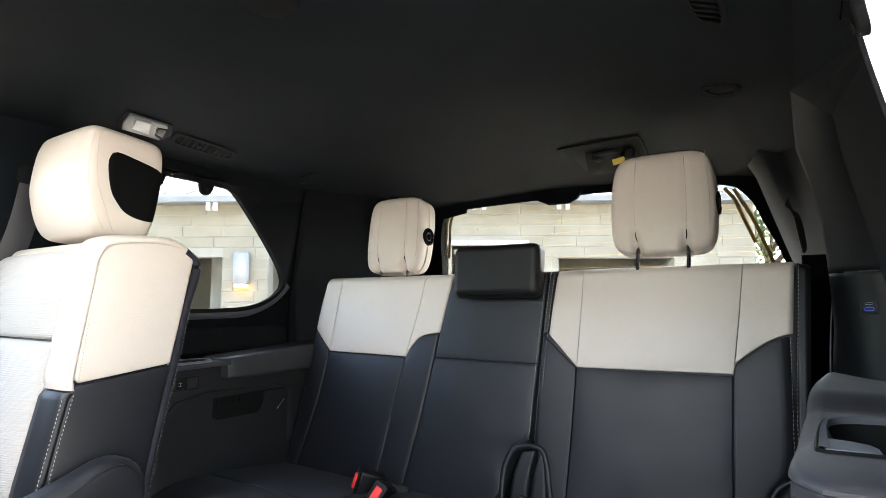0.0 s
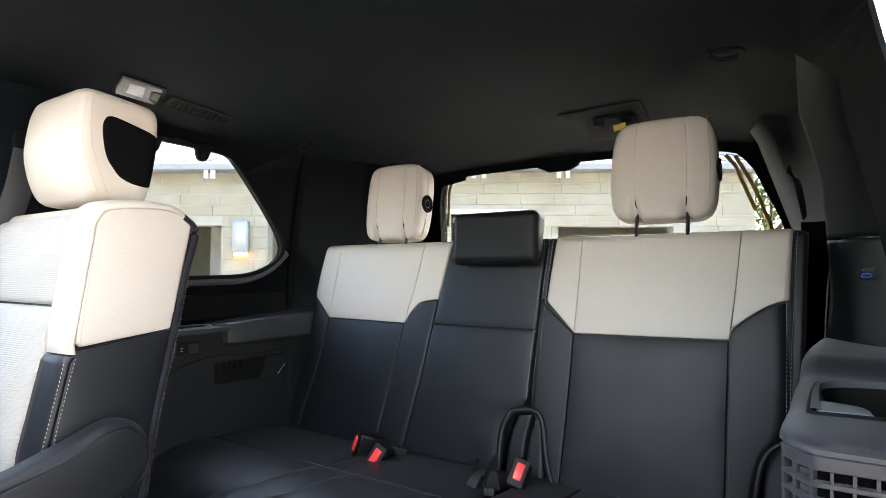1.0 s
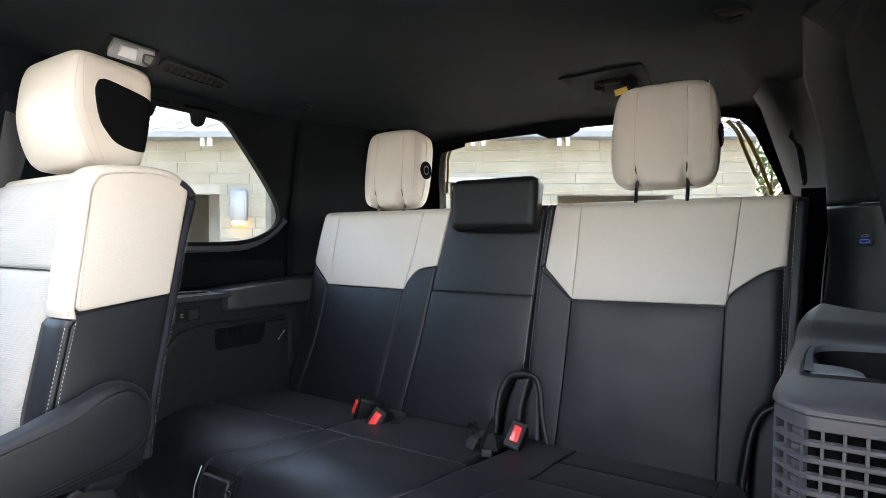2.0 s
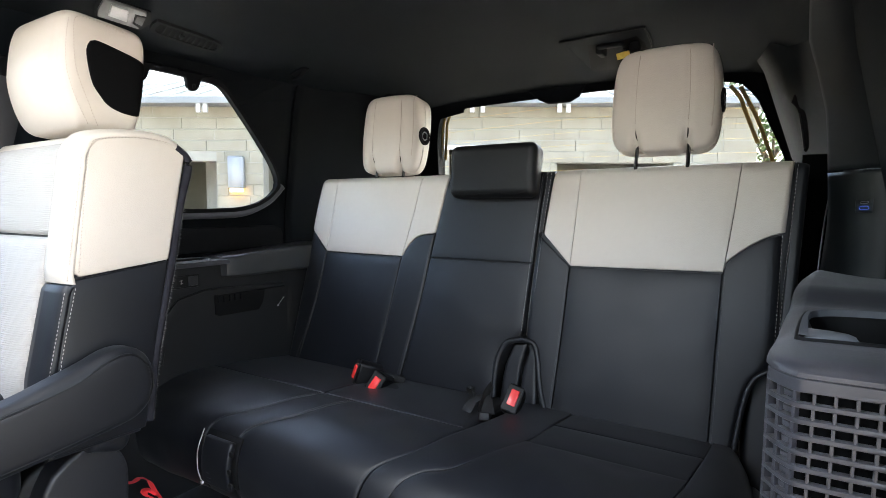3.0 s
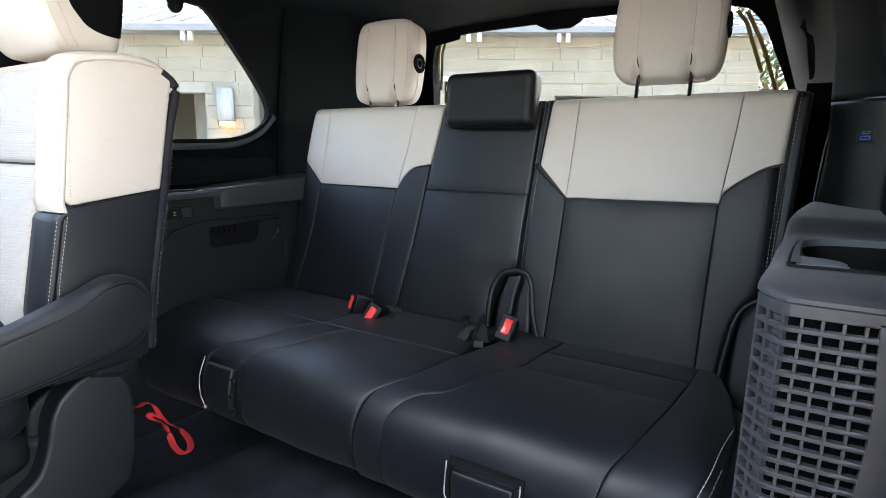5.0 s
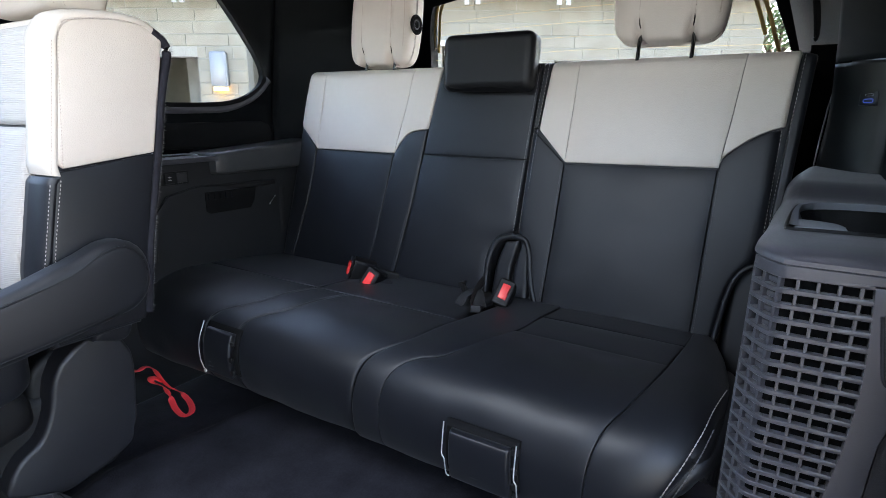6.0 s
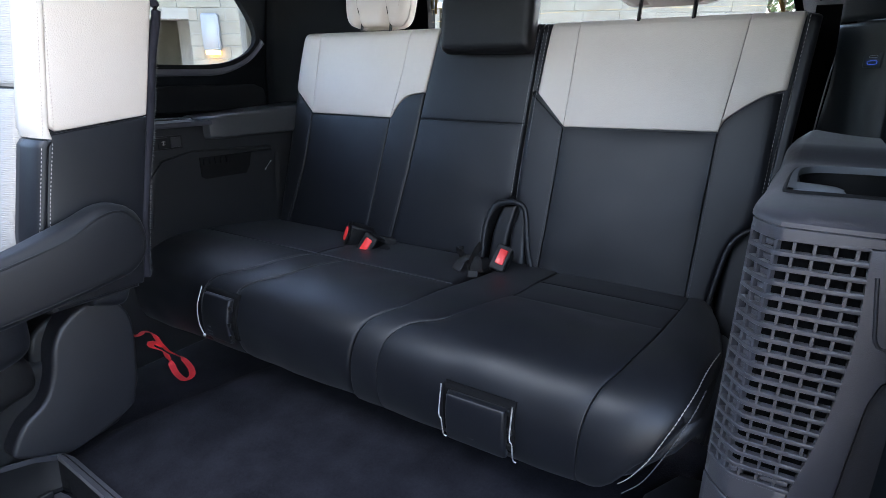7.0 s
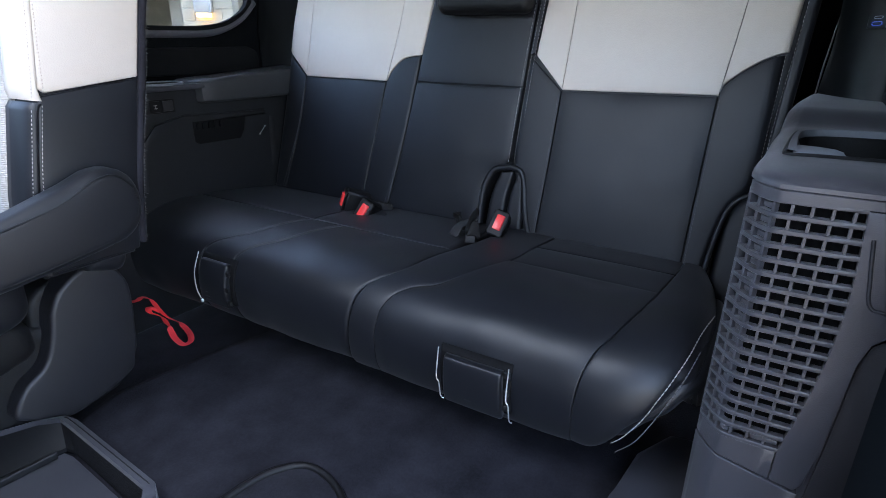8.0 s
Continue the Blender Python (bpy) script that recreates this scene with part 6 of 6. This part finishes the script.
prism("face_plate", [(gx_right(z) + 0.0015, z) for z in np.linspace(GLOW - 0.002, GTOP, 14)] + [(0.22, GTOP), (0.22, 0.494), (0.152, 0.489), (0.137, 0.474), (0.129, 0.44), (0.122, 0.308), (0.116, 0.252), (0.107, 0.235), (0.0765, 0.2405)], bf, FACE, GREYPL, box, "charcoal face plate", r=0.0022)
# The hollow's shade is painted by giving this plate a darker plastic.
prism("wheel_arch_shade", [(0.22, 0.485), (0.156, 0.481), (0.142, 0.468), (0.134, 0.44), (0.127, 0.308), (0.121, 0.23), (0.118, 0.10), (0.22, 0.10)], bf, 0.003, SHIELD, box, "moulded recess with its shade put into a darker colour", r=0.001)
tube("pocket_rim", [bf(0.112, 0.60, 0.0115), bf(0.119, 0.555, 0.0115), bf(0.126, 0.522, 0.0115), bf(0.142, 0.516, 0.0115), bf(0.19, 0.515, 0.0115)], 0.0022, SHIELD, box, "moulded pocket rim", n=8, steps_n=40)
# floor trim at the console's foot
prism("foot_trim", [(-0.150, 0.45), (-0.138, 0.81), (-0.121, 0.955), (-0.075, 1.043), (0.02, 1.06), (0.10, 1.0), (0.10, 0.45)], lambda u, v, h: (u, v, h), 0.052, GREYPL, box, "charcoal floor trim at the console's foot", r=0.012, seg=4)

# ---- quarter console on the far side: lid, cup holder, switch, vent ----
far = thing("armrest_console", (-1.50, 1.1, 0.0), "black plastic quarter console with a padded lid and cup holder", "console")


def fa(u, v, h):
    """The far console's inner face: u along the car, v up."""
    return (-1.475 + h, u, v)


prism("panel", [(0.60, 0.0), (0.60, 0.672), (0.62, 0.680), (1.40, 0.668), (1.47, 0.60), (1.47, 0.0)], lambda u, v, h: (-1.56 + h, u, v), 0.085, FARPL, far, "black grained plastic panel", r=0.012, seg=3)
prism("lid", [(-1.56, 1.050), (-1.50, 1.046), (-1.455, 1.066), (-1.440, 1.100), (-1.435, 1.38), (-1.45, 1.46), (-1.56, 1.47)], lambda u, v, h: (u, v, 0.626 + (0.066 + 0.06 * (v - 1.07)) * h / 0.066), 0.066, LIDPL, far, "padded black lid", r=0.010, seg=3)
prism("cup_deck", [(-1.56, 0.62), (-1.458, 0.62), (-1.446, 0.70), (-1.446, 1.072), (-1.56, 1.072)], lambda u, v, h: (u, v, 0.668 + h), 0.014, GREYPL, far, "black plastic deck", r=0.005, seg=3)
# The well is no hole: a thin dark plate paints its shade.
prism("cup_holder", [(-1.545, 0.82), (-1.48, 0.80), (-1.462, 0.85), (-1.462, 0.97), (-1.475, 1.01), (-1.54, 1.02)], lambda u, v, h: (u, v, 0.6825 + h), 0.002, VOID, far, "near-black plate for the shade in the cup holder well", r=0, smooth_line=40)
tube("cup_rim", [(x, y, 0.6835) for x, y in ((-1.545, 0.82), (-1.48, 0.795), (-1.459, 0.85), (-1.459, 0.98), (-1.475, 1.02), (-1.54, 1.03), (-1.552, 0.92), (-1.545, 0.82))], 0.0048, SATIN, far, "satin rim", n=6, steps_n=60)
prism("switch_panel", [(0.895, 0.608), (0.895, 0.646), (0.983, 0.646), (0.983, 0.608)], fa, 0.004, PAD, far, "black switch plate", r=0.003)
prism("switch", [(0.908, 0.612), (0.908, 0.642), (0.938, 0.642), (0.938, 0.612)], fa, 0.007, PAD, far, "black rocker switch", r=0.003)
prism("switch_blank", [(0.946, 0.613), (0.946, 0.641), (0.978, 0.641), (0.978, 0.613)], fa, 0.006, SHIELD, far, "grey blanking cap", r=0.003)
for dz in (0.0, 0.008):
    rbox("switch_mark", (0.0008, 0.010, 0.0018), fa(0.923, 0.623 + dz, 0.0074), THREAD, far, r=0.0003)
rbox("switch_mark", (0.0008, 0.0018, 0.012), fa(0.923, 0.627, 0.0074), THREAD, far, r=0.0003)
prism("vent_recess", [(1.032, 0.516), (1.032, 0.578), (1.045, 0.584), (1.222, 0.576), (1.212, 0.53), (1.195, 0.506), (1.045, 0.508)], fa, 0.003, VOID, far, "near-black plate for the shade in the vent recess", r=0.001)
for k in range(5):
    rbox("vent_slat", (0.006, 0.008, 0.02), fa(1.045 + 0.02 * k, 0.560, 0.004), CEILPL, far, r=0.002)
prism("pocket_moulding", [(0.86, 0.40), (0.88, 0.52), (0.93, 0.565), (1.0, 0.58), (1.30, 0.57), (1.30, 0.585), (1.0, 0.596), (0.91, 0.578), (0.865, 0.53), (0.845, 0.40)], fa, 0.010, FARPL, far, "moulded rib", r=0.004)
prism("upper_rail", [(0.60, 0.700), (0.60, 0.776), (1.33, 0.778), (1.362, 0.765), (1.372, 0.735), (1.365, 0.700)], left_at, 0.012, CEILPL, far, "black moulded panel under the window", r=0.008, seg=3)
tube("window_ledge", [left_at(y, z, 0.001) for y, z in ((0.60, 0.816), (0.90, 0.816), (1.09, 0.817), (1.19, 0.820), (1.258, 0.836), (1.322, 0.868), (1.370, 0.915))], 0.0125, GREYPL, far, "black window ledge", n=12, steps_n=70, flat=0.5, up=(1, 0, 0))

# belt hardware of the far seat
tongue = thing("belt_tongue", (-1.47, 1.30, 0.53), "black belt with a bright steel tongue", "seat belt")
tube("webbing", [(-1.470, 1.330, 0.56), (-1.466, 1.322, 0.53), (-1.466, 1.320, 0.47), (-1.472, 1.325, 0.40)], 0.012, WEB, tongue, "black belt webbing", flat=0.1, steps_n=40, up=(1, 0, 0))
tube("tongue", [(-1.458, 1.262, 0.512), (-1.458, 1.272, 0.521), (-1.458, 1.284, 0.533)], 0.0010, CHROME, tongue, "bright steel tongue", n=6, steps_n=12)
for y, z in ((1.261, 0.511), (1.285, 0.534)):
    rbox("tongue_end", (0.004, 0.006, 0.005), (-1.457, y, z), CHROME, tongue, r=0.002)

# belt at the narrow seat, in the gap by the pillar
belt_e = thing("belt_strap", (0.06, 1.5, 0.5), "black belt webbing running down beside the seat", "seat belt")
tube("webbing", [(0.085, 1.66, 1.10), (0.078, 1.62, 0.95), (0.060, 1.56, 0.80), (0.050, 1.50, 0.66), (0.05, 1.46, 0.5)], 0.022, WEB, belt_e, "black belt webbing", flat=0.08, steps_n=40, up=(1, 0, 0))
prism("belt_guide", [(-0.017, 1.092), (-0.009, 1.112), (0.000, 1.080), (0.011, 1.070), (0.019, 1.038), (0.024, 0.985), (0.014, 0.975), (0.006, 1.035), (-0.004, 1.075)], lambda u, v, h: (u * 0.955, 1.53 - h, 0.86 + (v - 0.86) * 0.955), 0.006, VOID, belt_e, "near-black plate for the shade in the belt guide slot", r=0.002, smooth_line=50)
tube("guide_lip", [(0.0015, 1.526, 1.056), (0.008, 1.524, 1.015), (0.014, 1.523, 0.975)], 0.0035, PLASTIC, belt_e, "glossy guide lip", n=8, flat=0.6, steps_n=14)

# Added near-black panel: hides the lit pillar and paints the gap's shade.
prism("gap_shade_panel", [(0.012, 0.45), (0.012, 0.97), (0.085, 0.97), (0.085, 0.45)], lambda u, v, h: (u, 1.640 - h, v), 0.004, SHADE_BLACK, belt_e, "added near-black panel that paints the shade behind the belt", r=0)

# inner quarter trim beside the narrow seat: a soft vertical edge with the dark belt gap behind it
def quarter_trim(q, z):
    """From the soft edge (q = 0) across to the side wall (q = 1)."""
    xe = float(np.interp(z, [0.6, 0.712, 0.79, 0.835, 0.961, 1.051, 1.145, 1.20, 1.27, 1.30], [0.050, 0.055, 0.062, 0.063, 0.057, 0.050, 0.029, 0.012, 0.008, 0.006]))
    xw = XC + side_x(z) + 0.004
    t = max(0.0, (z - 1.06) / 0.23)
    return (xe + (xw - xe) * q, 1.50 - 0.10 * math.sin(q * math.pi / 2) - 0.30 * t ** 4, z)


def trim_piece(name, z0, z1, mat, label):
    verts, faces = [], []
    qs = [-0.3, -0.24, -0.18, -0.12, -0.06] + list(np.linspace(0, 1, 16))
    zs = np.linspace(z0, z1, 30)
    for z in zs:
        for q in qs:
            e = quarter_trim(max(q, 0), z)
            a = max(0, -q) / 0.3 * math.pi / 2
            verts.append((e[0] + 0.030 * (1 - math.cos(a)), e[1] + 0.04 * math.sin(a), z))
    m = len(qs)
    for j in range(len(zs) - 1):
        for i in range(m - 1):
            a = j * m + i
            faces.append((a, a + 1, a + m + 1, a + m))
    ob = mesh_ob(name, verts, faces, mat)
    ob.modifiers.new("thick", "SOLIDIFY").thickness = 0.004
    return tagged(ob, label, "side trim", kind="structure")


trim_piece("quarter_trim_east", 0.66, 0.917, PILLAR, "black quarter trim with a soft rounded edge")
trim_piece("pillar_cover_east", 0.9195, 1.29, COVER, "black cloth pillar cover flowing into the headliner, lightened for the door's light")

# power socket on the quarter trim
usb = thing("usb_socket", (0.12, 1.43, 0.84), "dark power socket with small blue lights", "socket")


def pe(u, v, h):
    """On the quarter trim: u across, v up."""
    q = quarter_trim((u - 0.062) / 0.102, v)
    return (u, q[1] - h, v)


prism("socket_plate", [(0.107, 0.831), (0.107, 0.859), (0.134, 0.859), (0.134, 0.831)], pe, 0.003, PILLAR, usb, "black socket plate", r=0.003)
tube("socket_light", [pe(0.1144, 0.8366, 0.0045), pe(0.1256, 0.8373, 0.0045), pe(0.1270, 0.8401, 0.0045), pe(0.1256, 0.8436, 0.0045), pe(0.1144, 0.8429, 0.0045), pe(0.1130, 0.8394, 0.0045), pe(0.1144, 0.8366, 0.0045)], 0.0008, BLUE, usb, "blue lit socket ring", n=5, steps_n=40)
tube("socket_mark", [pe(0.1151, 0.8492, 0.0045), pe(0.1256, 0.8499, 0.0045), pe(0.1256, 0.8534, 0.0045), pe(0.1151, 0.8527, 0.0045), pe(0.1151, 0.8492, 0.0045)], 0.0005, SATIN, usb, n=4, steps_n=30)


# ---- fittings on the headliner ----
def hl_at(u, v, h):
    """On the headliner, h below it."""
    return (u, v, roof_z(u, v) - h)


lampL = thing("reading_lamp", hl_at(-1.27, 0.70, 0), "grey reading lamp with a frosted lens", "lamp")
prism("tray", [(-1.271, 0.640), (-1.332, 0.655), (-1.372, 0.676), (-1.385, 0.786), (-1.336, 0.788), (-1.282, 0.757)], hl_at, 0.004, CEILPL, lampL, "black lamp tray", r=0.002)
prism("bezel", [(-1.276, 0.650), (-1.333, 0.664), (-1.364, 0.678), (-1.372, 0.774), (-1.362, 0.776), (-1.352, 0.749), (-1.300, 0.726), (-1.301, 0.757), (-1.283, 0.746)], hl_at, 0.009, BEZEL, lampL, "satin grey fork-ended bezel", r=0.003)
prism("lens", [(-1.286, 0.669), (-1.343, 0.690), (-1.350, 0.737), (-1.289, 0.711)], hl_at, 0.0115, LENS, lampL, "frosted lens", r=0.004)
prism("switch", [(-1.309, 0.736), (-1.348, 0.753), (-1.356, 0.776), (-1.309, 0.761)], hl_at, 0.008, PAD, lampL, "black switch", r=0.003)


def vent(mapf, place, group="headliner vents"):
    v = thing("ceiling_vent", place, "black slatted air vent in the headliner", "vent", group)
    hollow("vent_frame", [(0, 0), (0, 0.07), (0, 0.15), (0.008, 0.215), (0.03, 0.235), (0.052, 0.225), (0.06, 0.15), (0.06, 0.07), (0.055, 0.005), (0.03, -0.008)],
           [(0.009, 0.012), (0.009, 0.07), (0.009, 0.15), (0.014, 0.205), (0.03, 0.215), (0.046, 0.208), (0.051, 0.15), (0.051, 0.07), (0.048, 0.014), (0.03, 0.006)], mapf, 0.007, CEILPL, v, "black vent frame", n=60)
    prism("vent_back", [(0.007, 0.008), (0.007, 0.215), (0.052, 0.215), (0.052, 0.008)], mapf, 0.003, SHADE_BLACK, v, "near-black plate for the shade in the vent throat", r=0)
    for k in range(9):
        prism("vent_slat", [(0.010, 0.03 + 0.02 * k), (0.050, 0.03 + 0.02 * k), (0.050, 0.035 + 0.02 * k), (0.010, 0.035 + 0.02 * k)], mapf, 0.006, CEILPL, v, r=0.001)
    prism("vent_knob", [(0.024, 0.082), (0.024, 0.096), (0.036, 0.096), (0.036, 0.082)], mapf, 0.010, CEILPL, v, "vent knob", r=0.003)
    return v


vent(lambda u, v, h: hl_at(-1.309 - u * 1.15 - 0.09 * v, 0.788 + v * 0.88 + 0.35 * u, h), hl_at(-1.35, 0.88, 0))
vent(lambda u, v, h: hl_at(-0.122 + u * 0.85 + 0.02 * v, 0.705 + v * 0.90 + 0.5 * u, h), hl_at(-0.10, 0.80, 0))


def coat_hook(x, y, s):
    c = thing("coat_hook", hl_at(x, y, 0), "small black coat hook on the headliner", "hook", "coat hooks")
    prism("hook_base", [(x - 0.03, y - 0.014), (x + 0.03, y - 0.018), (x + 0.035, y + 0.012), (x - 0.025, y + 0.016)], hl_at, 0.006, CEILPL, c, "black base", r=0.003, smooth_line=30)
    tube("hook", [hl_at(x - 0.028 * s, y, 0.004), hl_at(x - 0.020 * s, y - 0.004, 0.016), hl_at(x, y - 0.006, 0.022), hl_at(x + 0.026 * s, y - 0.004, 0.017)], 0.007, CEILPL, c, "black hook", n=10, steps_n=24, flat=0.8)
    return c


coat_hook(-1.378, 1.30, -1)
coat_hook(-0.115, 1.235, 1)
mic = thing("ceiling_lamp", hl_at(-0.62, 0.50, 0), "dark oval lamp cover on the headliner", "lamp")
prism("cover", [(-0.690, 0.505), (-0.66, 0.48), (-0.62, 0.50), (-0.615, 0.55), (-0.65, 0.565), (-0.685, 0.553)], hl_at, 0.010, CEILPL, mic, "dark plastic cover", r=0.005, smooth_line=50)

recess = thing("belt_outlet", hl_at(-0.42, 1.55, 0), "recessed ceiling belt outlet with a yellow tag", "belt outlet")
prism("outlet_plate", [(-0.575, 1.535), (-0.37, 1.52), (-0.348, 1.54), (-0.362, 1.76), (-0.57, 1.78)], hl_at, 0.0012, LINER, recess, "black outlet plate", r=0.002)
prism("outlet_throat", [(-0.512, 1.572), (-0.378, 1.572), (-0.365, 1.60), (-0.380, 1.76), (-0.40, 1.80), (-0.555, 1.81), (-0.57, 1.79)], hl_at, 0.003, SHADE_BLACK, recess, "near-black plate for the shade in the outlet throat", r=0.002)
rbox("latch_arm", (0.030, 0.10, 0.030), hl_at(-0.398, 1.65, 0.014), CEILPL, recess, "black latch arm", r=0.010, seg=3, turn=(0, 0, 12))
rbox("guide_post", (0.022, 0.05, 0.030), hl_at(-0.487, 1.625, 0.012), CEILPL, recess, "black guide post", r=0.008, seg=3)
rbox("guide_bar", (0.07, 0.018, 0.012), hl_at(-0.455, 1.60, 0.010), CEILPL, recess, "black guide bar", r=0.005, seg=3)
tube("outlet_lip", [hl_at(-0.58, 1.535, 0.004), hl_at(-0.37, 1.515, 0.004), hl_at(-0.345, 1.535, 0.004), hl_at(-0.358, 1.70, 0.004)], 0.003, CEILPL, recess, "black lip", n=6, steps_n=40)
tube("belt_end", [hl_at(-0.43, 1.66, 0.006), hl_at(-0.42, 1.66, 0.03), hl_at(-0.415, 1.66, 0.05)], 0.016, WEB, recess, "black belt end", n=8, flat=0.3, steps_n=10)
rbox("tag", (0.036, 0.004, 0.018), (-0.428, 1.635, 1.272), YELLOW, recess, "yellow tag", r=0.001, turn=(10, -12, 10))

# front belt of the chair, on the far pillar
anchor = thing("belt_anchor", (-1.53, 0.52, 1.15), "black seat belt anchor and webbing on the door pillar", "seat belt")
prism("anchor_cover", [(0.505, 1.135), (0.508, 1.160), (0.520, 1.170), (0.545, 1.168), (0.556, 1.150), (0.553, 1.122), (0.535, 1.100), (0.516, 1.112)], lambda u, v, h: (-1.474 + h, u, v), 0.022, CEILPL, anchor, "black anchor cover", r=0.008, smooth_line=50)
tube("anchor_loop", [(-1.450, 0.527, 1.120), (-1.448, 0.535, 1.128), (-1.450, 0.545, 1.120)], 0.004, PLASTIC, anchor, "black anchor loop", n=8, steps_n=14)
tube("webbing", [(-1.449, 0.533, 1.122), (-1.455, 0.520, 1.03), (-1.468, 0.492, 0.90), (-1.488, 0.462, 0.70)], 0.026, SHIELD, anchor, "black belt webbing", flat=0.08, steps_n=30, up=(1, 0, 0))
prism("pillar_trim", [(0.40, 0.0), (0.40, 1.30), (0.60, 1.30), (0.62, 1.20), (0.60, 0.0)], left_at, 0.03, LINER, anchor, "black door pillar trim", r=0.01)

# ---- stone blocks of the building, course by course ----
z = EAVE
row = 0
while z > 0.55:
    z -= CH
    u = -7.0 + (0.33 if row % 2 else 0.0)
    while u < 5.6:
        L = rng.choice((0.45, 0.62, 0.72, 0.80))
        a, b = u, min(u + L, 5.7)
        u += L
        pieces = [(a, b)]
        for g0, g1, gz in GAPS:
            if z < gz - 0.02:
                nxt = []
                for p, q in pieces:
                    if q <= g0 or p >= g1:
                        nxt.append((p, q))
                    else:
                        if p < g0 - 0.06:
                            nxt.append((p, g0))
                        if q > g1 + 0.06:
                            nxt.append((g1, q))
                pieces = nxt
        for p, q in pieces:
            block(p + 0.004, q - 0.004, z + 0.004, z + CH - 0.004, house)
    row += 1
